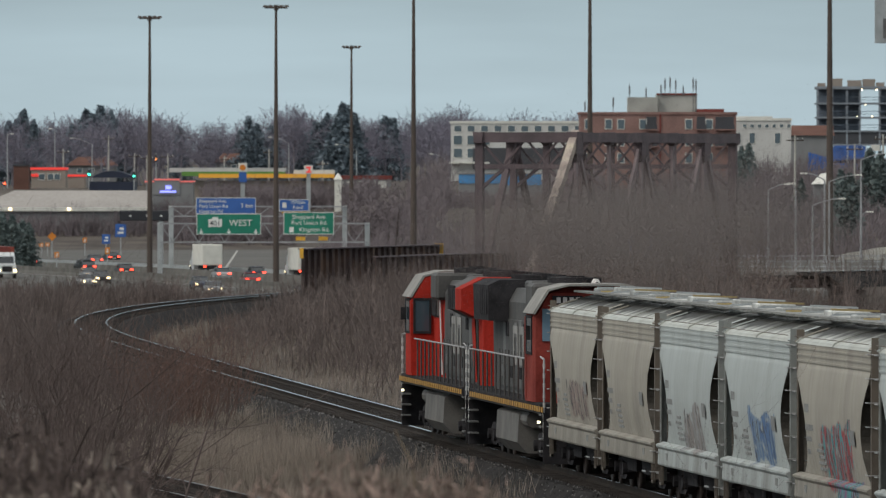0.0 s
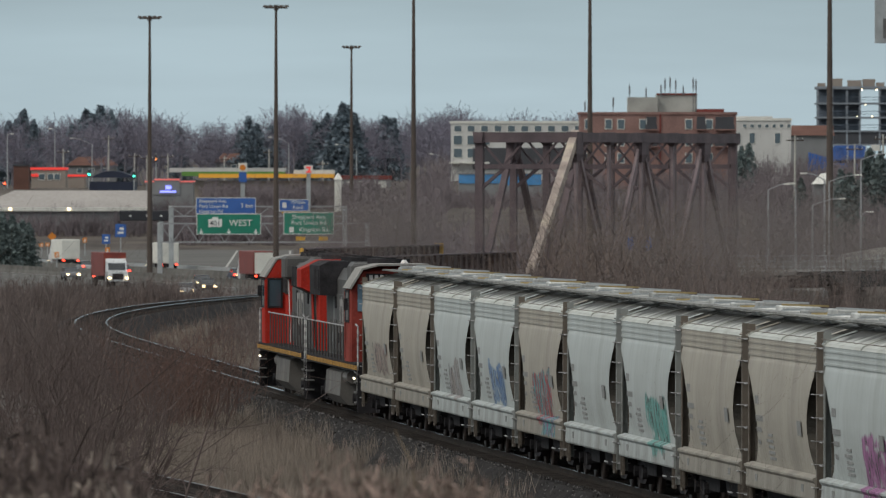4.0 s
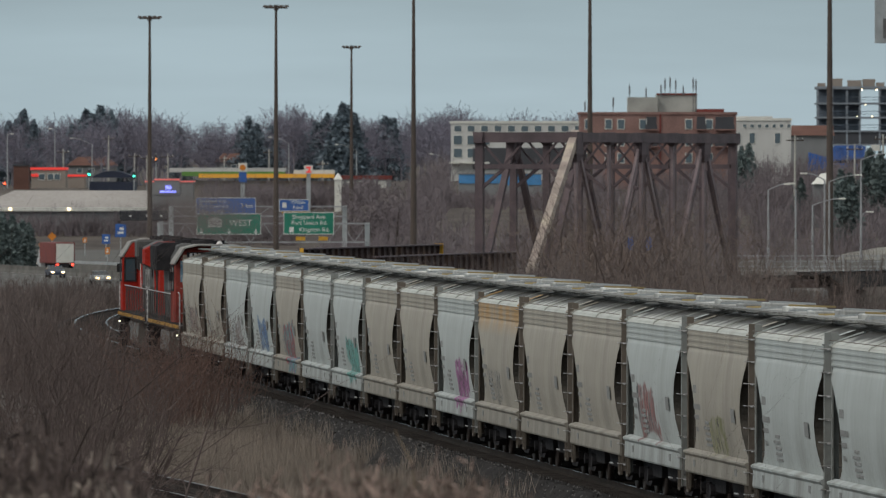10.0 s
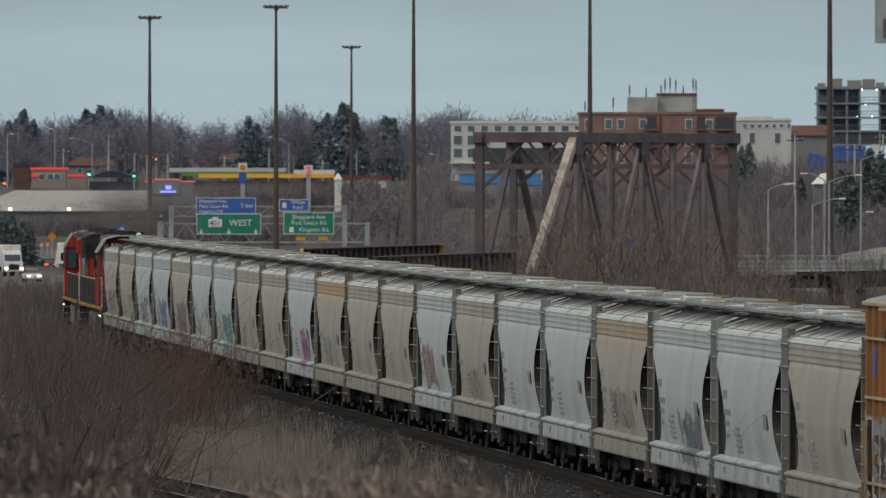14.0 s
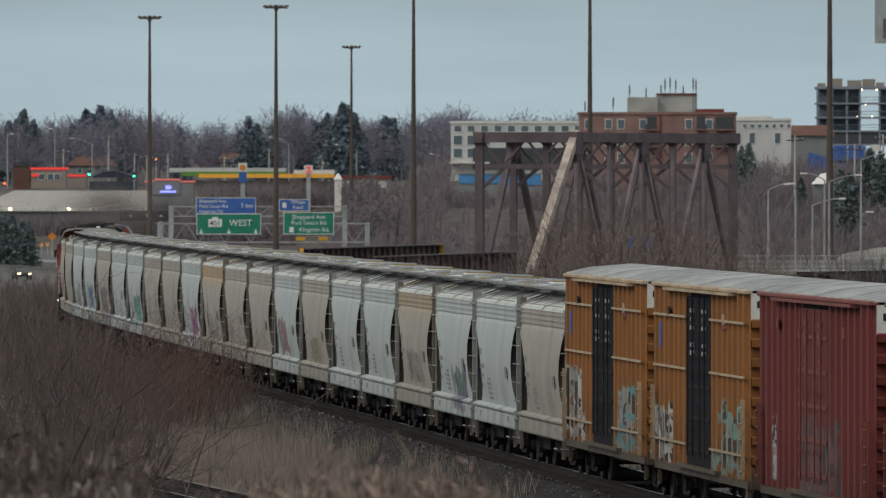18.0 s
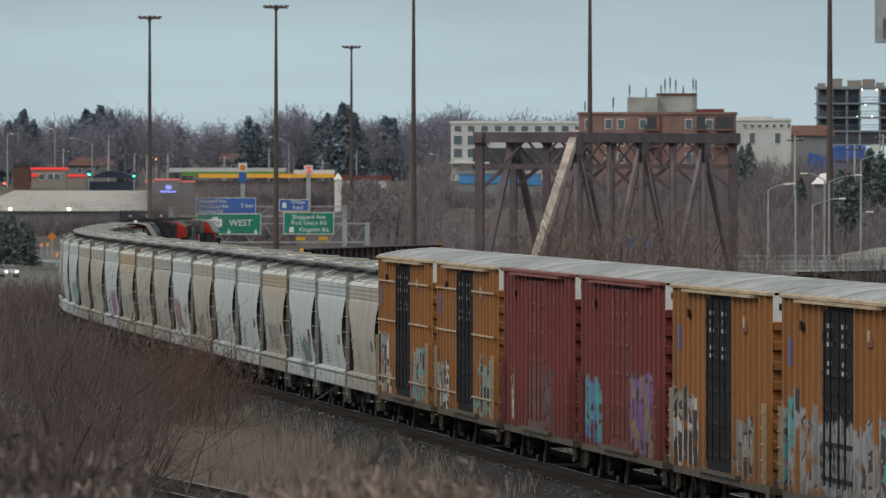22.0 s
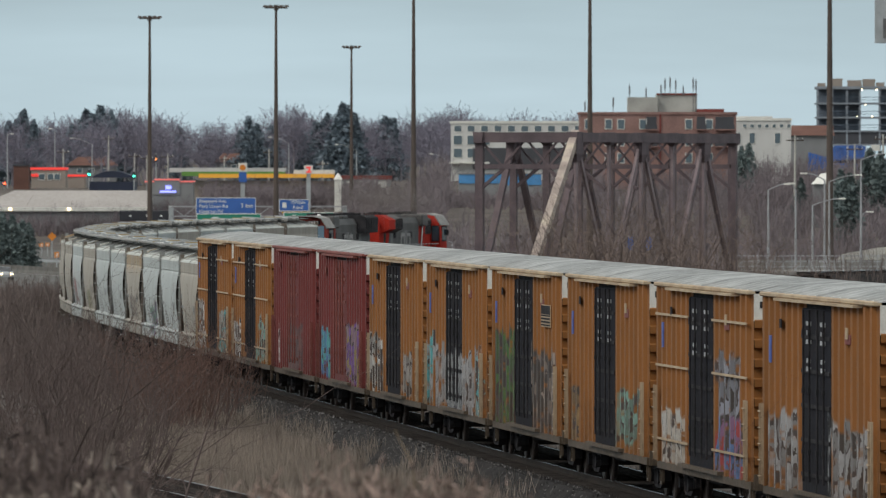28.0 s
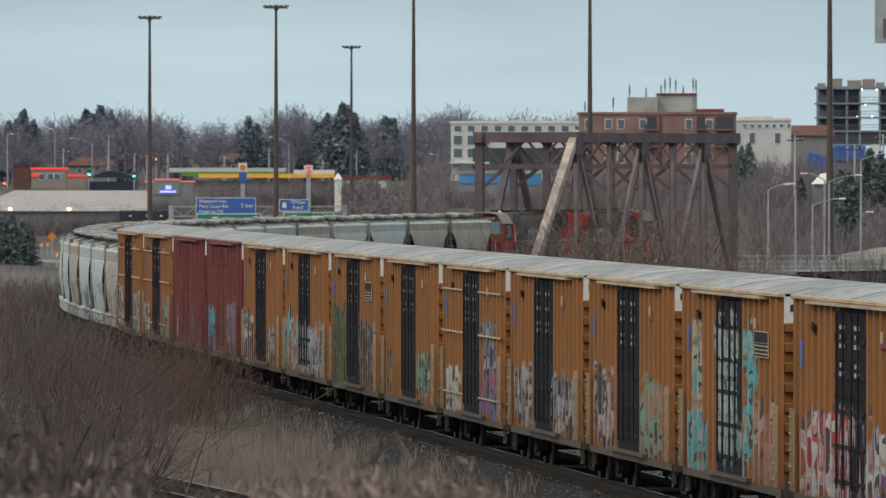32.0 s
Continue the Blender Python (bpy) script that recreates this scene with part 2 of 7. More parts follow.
def rod(bm, a, b, r0, r1=None, n=8):
    a, b = Vector(a), Vector(b)
    r1 = r0 if r1 is None else r1
    t = (b - a).normalized()
    s = t.orthogonal().normalized()
    u = t.cross(s)
    rings = []
    for q, r in ((a, r0), (b, r1)):
        rings.append([bm.verts.new(q + (s * math.cos(k * math.tau / n) + u * math.sin(k * math.tau / n)) * r) for k in range(n)])
    for k in range(n):
        bm.faces.new((rings[0][k], rings[0][(k + 1) % n], rings[1][(k + 1) % n], rings[1][k]))
    bm.faces.new(rings[0][::-1])
    bm.faces.new(rings[1])
    return bm


def loft(bm, sections, caps=True):
    """Skins closed sections (lists of points of one length)."""
    rings = [[bm.verts.new(p) for p in s] for s in sections]
    n = len(rings[0])
    for a, b in zip(rings, rings[1:]):
        for k in range(n):
            bm.faces.new((a[k], a[(k + 1) % n], b[(k + 1) % n], b[k]))
    if caps:
        bm.faces.new(rings[0][::-1])
        bm.faces.new(rings[-1])
    return bm


# ---------------------------------------------------------------- the line of the track
KNOTS = (0, 113, 226, 316.4, 384.2, 452, 508.5, 565, 621.5, 678, 734.5, 813.6, 926.6, 1073.5)
CURVE = (0.000084, 0.000145, 0.000003, 0.000046, 0.000075, 0.001233, 0.001445, 0.001232, 0.00144, 0.001347, 0.000682, 0.000032, -0.000014, 0.0)
STEP = 2.0
_s = np.arange(0, 1200, STEP)
_k = np.interp(_s, KNOTS, CURVE)
_th = -0.103405 + np.concatenate([[0], np.cumsum((_k[1:] + _k[:-1]) / 2 * STEP)])
_tm = (_th[1:] + _th[:-1]) / 2
_X = 20.508 + np.concatenate([[0], np.cumsum(np.sin(_tm) * STEP)])
_Y = 113.0 + np.concatenate([[0], np.cumsum(np.cos(_tm) * STEP)])


def track(s):
    """Middle of the track at s metres along it, and its heading from the y axis to the right."""
    if s < 0:
        return _X[0] + math.sin(_th[0]) * s, _Y[0] + math.cos(_th[0]) * s, _th[0]
    return float(np.interp(s, _s, _X)), float(np.interp(s, _s, _Y)), float(np.interp(s, _s, _th))


def beside(s, side, z=0.0):
    """A point that many metres to the right of the track."""
    x, y, h = track(s)
    return Vector((x + side * math.cos(h), y - side * math.sin(h), z))


def run(t):
    """How far the train has come at t seconds."""
    return 14.616415 * t - 0.035812 * (t - 16) ** 2 / 2


def track_offset(x, y):
    """Distance from the track's middle, right positive, with the place along it."""
    i = int(np.argmin((_X - x) ** 2 + (_Y - y) ** 2))
    if i == 0:
        d = (x - _X[0]) * math.sin(_th[0]) + (y - _Y[0]) * math.cos(_th[0])
        return (x - _X[0]) * math.cos(_th[0]) - (y - _Y[0]) * math.sin(_th[0]), d
    return (x - _X[i]) * math.cos(_th[i]) - (y - _Y[i]) * math.sin(_th[i]), float(_s[i])


# ---------------------------------------------------------------- ground, track, highway
def hwy_x(y):
    """Middle of the highway, which bends away to the left beyond the bridge."""
    d = y - 799.0
    return 13.0 - 0.000149 * d * d if d > 0 else 13.0 + 0.0016 * d * d


def hwy_turn(y):
    d = y - 799.0
    return math.atan(-0.000298 * d if d > 0 else 0.0032 * d)


def hwy_half(y):
    return 17.0 + 10.0 * smooth(850, 1200, y)


def smooth(a, b, v):
    t = min(1.0, max(0.0, (v - a) / (b - a)))
    return t * t * (3 - 2 * t)


def lie(x, y):
    """Height of the ground."""
    near = -1.0 + 0.25 * noise.noise((x * 0.05, y * 0.02, 0.0)) + 0.08 * noise.noise((x * 0.3, y * 0.15, 3.0))
    near -= 3.6 * smooth(715, 800, y)
    dh = abs(x - hwy_x(y))
    cut = 1 - smooth(hwy_half(y) + 1, hwy_half(y) + 12, dh)
    z = near * (1 - cut) - 5.9 * cut
    if y > 960:
        left = -5.9 + 9.2 * smooth(1880, 2120, y) + 0.9 * smooth(2120, 2700, y) + 9 * smooth(2700, 4800, y)
        right = -5.9 + 10.9 * smooth(1180, 1750, y) + 6 * smooth(2000, 4800, y)
        k = smooth(-0.009, 0.001, x / y)
        far = left * (1 - k) + right * k + 0.7 * noise.noise((x * 0.03, y * 0.01, 7.0))
        f = smooth(960, 1150, y)
        z = z * (1 - f) + far * f
        if abs(x - hwy_x(y)) < hwy_half(y) + 3 or (1370 < y < 1915 and hwy_x(y) < x < -0.0122 * y):
            z = min(z, -6.25)
    if y < 1000:
        d, s = track_offset(x, y)
        if s < 604 or s > 728:
            b = 1 - smooth(4, 8, abs(d))
            z = z * (1 - b) - 1.12 * b
    if x < -6 and y < 360:
        z += 0.9 * smooth(-6, -18, x)
    if y < 170:
        # the bank on which the camera stands
        bank = 5.75 - 2.6 * smooth(12, 75, y) - 4.2 * smooth(60, 165, y)
        k = (1 - smooth(4.5, 13, x)) * smooth(-60, -25, x) * smooth(-60, -20, y)
        z = z * (1 - k) + max(bank, z) * k
    return z


def build_ground():
    ys = [*range(-420, 60, 40), *range(60, 900, 6), *range(900, 2200, 25), *range(2200, 4960, 150)]
    xs = [-1500, -900, -500, -260, -160, -110, *range(-84, 130, 3), 150, 190, 260, 420, 800, 1500]
    verts = [(x, y, lie(x, y)) for y in ys for x in xs]
    n = len(xs)
    faces = [(j * n + i, j * n + i + 1, (j + 1) * n + i + 1, (j + 1) * n + i) for j in range(len(ys) - 1) for i in range(n - 1)]
    me = bpy.data.meshes.new("ground")
    me.from_pydata(verts, [], faces)
    me.polygons.foreach_set("use_smooth", [True] * len(faces))
    me.materials.append(M_ground)
    tagged(new("ground", me), "brown winter earth with dead grass and brush", "ground", kind="structure")


def sweep(bm, frames, section):
    """Carries an open section (side, height) along frames of (x, y, z, heading)."""
    rings = [[bm.verts.new((x + a * math.cos(h), y - a * math.sin(h), z + b)) for a, b in section] for x, y, z, h in frames]
    for p, q in zip(rings, rings[1:]):
        for k in range(len(section) - 1):
            bm.faces.new((p[k], p[k + 1], q[k + 1], q[k]))
    return bm


def build_track(name, frames, tie_rows, far_ties, label, head=None):
    line = thing(name, label, "railway track", kind="structure")
    bm = sweep(bmesh.new(), frames, ((-3.0, -1.25), (-2.3, -0.7), (-1.6, -0.22), (1.6, -0.22), (2.3, -0.7), (3.0, -1.25)))
    for v in bm.verts:
        v.co.z += 0.06 * noise.noise(v.co * 0.8)
    part("ballast_bed", bm, M_ballast, line, "grey crushed stone ballast")
    for side in (-0.7535, 0.7535):
        foot = [(side + a, b) for a, b in ((-0.075, -0.18), (-0.075, -0.16), (-0.012, -0.13), (-0.012, -0.045), (-0.036, -0.04), (-0.036, -0.012), (0.036, -0.012), (0.036, -0.04), (0.012, -0.045), (0.012, -0.13), (0.075, -0.16), (0.075, -0.18))]
        r = part("rail", sweep(bmesh.new(), frames, foot), M_rail_side, line, "rusty steel rail")
        part("rail_head", sweep(bmesh.new(), frames, ((side - 0.036, -0.012), (side - 0.028, 0.0), (side + 0.028, 0.0), (side + 0.036, -0.012))), head or M_rail_top, r, "polished running surface")
    me = mesh_of(boxes((-1.3, 1.3, -0.12, 0.12, -0.34, -0.165)), "tie")
    for x, y, z, h in tie_rows:
        part("tie", me, M_tie, line, at=pose(x, y, z, 0, 0, -math.degrees(h)))
    if far_ties:
        bm = bmesh.new()
        for x, y, z, h in far_ties:
            c, d = Vector((math.cos(h), -math.sin(h), 0)), Vector((0, 0, z - 0.25))
            bar(bm, Vector((x, y, 0)) - c * 1.3 + d, Vector((x, y, 0)) + c * 1.3 + d, 0.23, 0.17)
        tagged(part("far_ties", bm, M_tie, line), kind="stuff")
    return line


def on_line(s, z=0.0):
    x, y, h = track(s)
    return x, y, z, h


def side_line(y, z=-0.05):
    return -6.0 - 0.1425 * (y - 275), y, z, -0.1416


def build_lines():
    build_track("main_track", [on_line(s) for s in range(-420, 606, 4)], [on_line(130 + 0.61 * k) for k in range(260)],
                [on_line(289 + 0.61 * k) for k in range(500)], "curving main line on grey ballast with shining rail heads")
    build_track("far_track", [on_line(s) for s in range(730, 1100, 6)], [], [on_line(732 + 1.2 * k) for k in range(60)], "main line beyond the steel bridge")
    build_track("side_track", [side_line(y) for y in range(130, 420, 5)], [side_line(235 + 0.62 * k) for k in range(110)], [], "siding among dry grass with dull rails", M_rail_dull)
    # loose stones on the shoulders
    rng = random.Random(5)
    verts, faces = [], []
    for _ in range(17000):
        s = rng.uniform(120, 400)
        d = rng.choice((-1, 1)) * rng.uniform(1.4, 3.0)
        z = -0.2 if abs(d) < 1.6 else -0.22 - (abs(d) - 1.6) * 0.72
        c = beside(s, d, z + 0.01)
        r = rng.uniform(0.02, 0.05)
        b = len(verts)
        verts += [tuple(c + Vector((rng.uniform(-1, 1), rng.uniform(-1, 1), rng.uniform(-0.3, 0.2))) * r) for _ in range(4)] + [tuple(c + Vector((0, 0, r)))]
        faces += [(b, b + 1, b + 4), (b + 1, b + 2, b + 4), (b + 2, b + 3, b + 4), (b + 3, b, b + 4)]
    me = bpy.data.meshes.new("loose_ballast")
    me.from_pydata(verts, [], faces)
    me.materials.append(M_stone)
    tagged(new("loose_ballast", me), "loose grey stones along the track shoulders", "gravel", kind="stuff")


def build_highway():
    road = thing("highway_road", "wide grey multi-lane highway with concrete median barrier", "road", kind="structure")
    fr = [(hwy_x(y), y, -5.72, hwy_turn(y), hwy_half(y)) for y in range(420, 2100, 15)]

    def strip(bm, pts, rows):
        rings = [[bm.verts.new((x + a(w) * math.cos(h), y - a(w) * math.sin(h), z + b)) for a, b in pts] for x, y, z, h, w in rows]
        for p, q in zip(rings, rings[1:]):
            for k in range(len(pts) - 1):
                bm.faces.new((p[k], p[k + 1], q[k + 1], q[k]))
        return bm
    part("road_surface", strip(bmesh.new(), ((lambda w: -w, -0.2), (lambda w: 0, 0.1), (lambda w: w, -0.2)), fr), M_asphalt, road)
    bm = bmesh.new()
    for f in (-0.94, -0.05, 0.05, 0.94):
        strip(bm, ((lambda w: f * w - 0.15, 0.125 - abs(f) * 0.3), (lambda w: f * w + 0.15, 0.125 - abs(f) * 0.3)), fr)
    for f in (-0.78, -0.63, -0.48, -0.33, -0.19, 0.19, 0.33, 0.48, 0.63, 0.78):
        for y in range(1000, 1900, 12):
            rows = [(hwy_x(q), q, -5.72, hwy_turn(q), hwy_half(q)) for q in (y, y + 4)]
            strip(bm, ((lambda w: f * w - 0.12, 0.125 - abs(f) * 0.3), (lambda w: f * w + 0.12, 0.125 - abs(f) * 0.3)), rows)
    part("lane_markings", bm, M_line, road, "worn white lane lines")
    part("median_barrier", strip(bmesh.new(), ((lambda w: -0.35, 0.1), (lambda w: -0.12, 0.5), (lambda w: -0.09, 1.0), (lambda w: 0.09, 1.0), (lambda w: 0.12, 0.5), (lambda w: 0.35, 0.1)), fr), M_barrier, road, "stained concrete median barrier")
    part("median_barrier", strip(bmesh.new(), ((lambda w: w * 0.55 - 0.35, -0.1), (lambda w: w * 0.55 - 0.1, 0.85), (lambda w: w * 0.55 + 0.1, 0.85), (lambda w: w * 0.55 + 0.35, -0.1)), fr), M_barrier, road, "stained concrete divider")
    # the ramp that joins from the right
    bm = bmesh.new()
    rows = [[bm.verts.new(p) for p in ((hwy_x(y) + 20, y, -5.97), (-0.0126 * y, y, -5.87))] for y in range(1380, 1910, 15)]
    for p, q in zip(rows, rows[1:]):
        bm.faces.new((p[0], p[1], q[1], q[0]))
    part("ramp_surface", bm, M_asphalt, road)
    bm = bmesh.new()
    for o in (0.6, 9.0):
        rows = [[bm.verts.new((-0.0126 * y - o - d, y, -5.865)) for d in (0.15, -0.15)] for y in range(1390, 1900, 15)]
        for k, (p, q) in enumerate(zip(rows, rows[1:])):
            if o or k:
                bm.faces.new((p[0], p[1], q[1], q[0]))
    part("ramp_markings", bm, M_line, road)
    part("guard_rail", strip(bmesh.new(), ((lambda w: w + 0.6, 0.2), (lambda w: w + 0.6, 0.65), (lambda w: w + 0.75, 0.65), (lambda w: w + 0.75, 0.2)), fr), M_galv, road, "galvanised steel guard rail")


build_ground()
build_lines()
build_highway()


# ---------------------------------------------------------------- the railway bridge
def build_truss():
    """A skew through truss: the left side is eight panels with upright ends, the right side starts with a raking end post."""
    x, y, h = track(659.5)
    h = radians(16.05)
    bridge = thing("truss_bridge", "dark brown riveted steel railway truss bridge", "railway bridge", pose(x, y, 0, 0, 0, -math.degrees(h)))
    P, LOW, TOP, W = 8.12, -0.75, 9.35, 3.12
    # bridge space: x to the right, y along the track

    def solid(name, a, b, w, d, mat=M_steel_br, label=""):
        bm = bar(bmesh.new(), a, b, w, d, up=(1, 0, 0))
        return part(name, bm, mat, bridge, label)

    def side(xs, y0, count, raking):
        top = [(xs, y0 + P * k, TOP) for k in range(count + 1)]
        low = [(xs, y0 + P * k, LOW) for k in range(count + 1)]
        start = (xs, y0 - 12.6, LOW) if raking else low[0]
        solid("top_chord", Vector(top[0]) + Vector((0, 0.4 if raking else 0, 0)), top[-1], 0.62, 0.66, label="riveted box top chord")
        solid("bottom_chord", start, low[-1], 0.45, 0.6)
        if raking:
            peak = Vector(top[0]) + (Vector(top[0]) - Vector(start)).normalized() * 0.42
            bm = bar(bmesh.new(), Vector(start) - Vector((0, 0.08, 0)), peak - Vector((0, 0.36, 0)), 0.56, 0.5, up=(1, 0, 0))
            post = part("end_post", bm, M_steel_pale, bridge, "pale raking end post, painted in its sunlit tone")
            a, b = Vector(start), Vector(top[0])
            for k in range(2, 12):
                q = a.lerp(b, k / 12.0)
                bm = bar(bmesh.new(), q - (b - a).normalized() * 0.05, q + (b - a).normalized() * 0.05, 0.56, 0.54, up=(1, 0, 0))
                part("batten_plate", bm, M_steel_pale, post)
        for k in range(count + 1):
            end = k == count or (k == 0 and not raking)
            if end:
                solid("end_post", low[k], top[k], 0.5, 0.36 if raking else 0.52)
            else:
                # near web takes the lit tone, far web the shaded one
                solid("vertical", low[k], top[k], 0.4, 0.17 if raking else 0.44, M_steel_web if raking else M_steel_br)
            # gussets
            fan = k % 2 == (0 if raking else 1)
            yk, hy, drop = y0 + P * k, 0.8 if fan else 0.5, 1.6 if fan else 0.5
            bm = loft(bmesh.new(), [[(xs + a * 0.32, yk + b * hy, TOP + 0.35) for a, b in ((-1, -1), (1, -1), (1, 1), (-1, 1))],
                                    [(xs + a * 0.28, yk + b * hy, TOP - drop * 0.7) for a, b in ((-1, -1), (1, -1), (1, 1), (-1, 1))],
                                    [(xs + a * 0.14, yk + b * hy * 0.4, TOP - drop) for a, b in ((-1, -1), (1, -1), (1, 1), (-1, 1))]])
            part("gusset_plate", bm, M_steel_br, bridge)
        for k in range(count):
            apex = k % 2 == (0 if raking else 1)
            a, b = (top[k], low[k + 1]) if apex else (low[k], top[k + 1])
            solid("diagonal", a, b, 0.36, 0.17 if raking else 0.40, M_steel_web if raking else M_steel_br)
        return top

    far = side(-W, 0.0, 8, False)
    near = side(W + 0.25, 0.0, 5, True)
    # portal and sway frames across
    for k in range(6):
        yk = P * k
        solid("strut", (-W, yk, TOP), (W, yk, TOP), 0.5 if k else 0.66, 0.45 if k else 0.66)
        solid("strut", (-W, yk, TOP - 1.9), (W, yk, TOP - 1.9), 0.3, 0.3)
        bm = bmesh.new()
        n = 4
        for i in range(n):
            xa, xb = -W + 2 * W * i / n, -W + 2 * W * (i + 1) / n
            za, zb = (TOP - 1.9, TOP - 0.1) if i % 2 else (TOP - 0.1, TOP - 1.9)
            bar(bm, (xa, yk, za), (xb, yk, zb), 0.14, 0.14)
        part("sway_bracing", bm, M_steel_br, bridge)
        for q in (-1, 1):
            bm = bar(bmesh.new(), (q * W, yk, TOP - 3.4), (q * (W - 1.9), yk, TOP - 1.8), 0.22, 0.2)
            part("knee_brace", bm, M_steel_br, bridge)
    for k in range(5):
        bm = bar(bmesh.new(), (-W, P * k, TOP), (W, P * k + P, TOP), 0.15, 0.14)
        bar(bm, (W, P * k, TOP), (-W, P * k + P, TOP), 0.15, 0.14)
        part("top_lateral", bm, M_steel_br, bridge)
    # deck: floor beams, stringers, ties and rails
    for k in range(-1, 9):
        part("floor_beam", boxes((-W, W, P * k - 0.2, P * k + 0.2, LOW - 0.3, LOW + 0.25)), M_girder, bridge)
    part("deck", boxes((-1.6, 1.6, -14, P * 8, -0.42, -0.18)), M_tie, bridge, "timber sleepers on steel stringers")
    # piers
    for yk in (-13.5, P * 4, P * 8 + 0.5):
        part("pier", boxes((-3.5, 3.5, yk - 0.9, yk + 0.9, -8.5, LOW - 0.35), bevel=0.15), M_concrete_old, bridge, "stained concrete pier")
    return bridge


def build_girders():
    x, y, h = track(602)
    x2, y2, _ = track(646)
    h = math.atan2(x2 - x, y2 - y)
    span = thing("girder_bridge", "rusted plate girder railway span with yellow end", "railway bridge", pose(x, y, 0, 0, 0, -math.degrees(h)))
    L = math.hypot(x2 - x, y2 - y)
    for sx, top in ((-2.5, 2.5), (2.5, 2.05)):
        a = 2.1 if sx < 0 else 0.0
        g = part("girder", boxes((sx - 0.03, sx + 0.03, a, L, -0.9, top - 0.06)), M_girder, span, "rusted riveted plate girder")
        part("flange", boxes((sx - 0.25, sx + 0.25, a, L, top - 0.08, top), (sx - 0.25, sx + 0.25, a, L, -0.98, -0.9)), M_steel_br, g)
        for k in range(24):
            yk = a + (L - a) * (k + 0.5) / 24
            part("stiffener", boxes((sx + 0.03, sx + 0.22, yk - 0.03, yk + 0.03, -0.9, top - 0.08), (sx - 0.22, sx - 0.03, yk - 0.03, yk + 0.03, -0.9, top - 0.08)), M_girder, g)
        if sx < 0:
            part("end_plate", boxes((sx - 0.27, sx + 0.27, L, L + 0.12, 0.6, top + 0.02)), M_yellow, g, "yellow painted end plate")
            part("end_plate", boxes((sx - 0.1, sx + 0.12, a - 0.12, a, top - 0.6, top + 0.01)), M_yellow, g, "yellow painted end plate")
    part("deck", boxes((-2.4, 2.4, -2, L + 9, -0.5, -0.18)), M_tie, span, "timber deck")
    part("pier", boxes((-4, 4, -1.5, 0.6, -8, -1.0), (-4, 4, L - 0.8, L + 0.8, -8, -1.0), bevel=0.1), M_concrete_old, span, "concrete pier")
    for side in (-0.7535, 0.7535):
        part("rail", boxes((side - 0.036, side + 0.036, -1, L + 9, -0.17, 0)), M_rail_side, span)


build_truss()
build_girders()


# ---------------------------------------------------------------- the train
def bogie_meshes(axles):
    """Frame and wheel meshes of a bogie with that many axles."""
    gap = 1.78 if axles == 2 else 1.7
    xs = [gap * (k - (axles - 1) / 2) for k in range(axles)]
    bm = bmesh.new()
    for side in (-1, 1):
        y = side * 1.0
        for a, b in zip(xs, xs[1:]):
            loft(bm, [[(a - 0.2, y + q, 0.62), (a - 0.2, y + q, 0.38), (a + 0.35, y + q, 0.2), (b - 0.35, y + q, 0.2), (b + 0.2, y + q, 0.38), (b + 0.2, y + q, 0.62), (b - 0.3, y + q, 0.78), (a + 0.3, y + q, 0.78)] for q in (-0.09, 0.09)])
            m = (a + b) / 2
            for i in (-0.16, 0, 0.16):
                rod(bm, (m + i, y + side * 0.1, 0.28), (m + i, y + side * 0.1, 0.62), 0.07, n=6)
        for a in xs:
            rod(bm, (a, y - side * 0.05, 0.46), (a, y + side * 0.2, 0.46), 0.14, n=8)
    box(bm, -0.3, 0.3, -1.05, 1.05, 0.45, 0.8)
    frame_mesh = mesh_of(bm, "bogie_frame")
    bm = bmesh.new()
    prof = ((-0.83, 0.05), (-0.83, 0.46), (-0.80, 0.49), (-0.77, 0.49), (-0.765, 0.46), (-0.70, 0.44), (-0.69, 0.38), (-0.74, 0.3), (-0.74, 0.12), (-0.70, 0.09))
    prof = [*prof, *[(-a, r) for a, r in prof[::-1]]]
    n = 14
    rings = [[bm.verts.new((math.cos(k * math.tau / n) * r, a, math.sin(k * math.tau / n) * r)) for k in range(n)] for a, r in prof]
    for p, q in zip(rings, rings[1:]):
        for k in range(n):
            bm.faces.new((p[k], p[(k + 1) % n], q[(k + 1) % n], q[k]))
    wheel_mesh = mesh_of(bm, "wheelset")
    return frame_mesh, wheel_mesh, xs


BOGIE2, BOGIE3 = bogie_meshes(2), bogie_meshes(3)


def add_bogie(parent, x, kind):
    f, w, xs = kind
    b = part("bogie", f, M_black, parent, "grimy cast steel bogie", at=pose(x, 0, 0))
    for a in xs:
        part("wheelset", w, M_wheel, b, at=pose(a, 0, 0.46))


def add_coupler(parent, x, d):
    part("coupler", boxes((min(x, x + d * 0.75), max(x, x + d * 0.75), -0.1, 0.1, 0.72, 0.95), (min(x + d * 0.5, x + d * 0.78), max(x + d * 0.5, x + d * 0.78), -0.2, 0.2, 0.66, 1.02)), M_black, parent)
    bm = bmesh.new()
    pts = [Vector((x + d * 0.1, 0.3, 0.75)), Vector((x + d * 0.4, 0.28, 0.45)), Vector((x + d * 0.75, 0.22, 0.38))]
    for a, b in zip(pts, pts[1:]):
        rod(bm, a, b, 0.03, n=5)
    part("brake_hose", bm, M_black, parent)


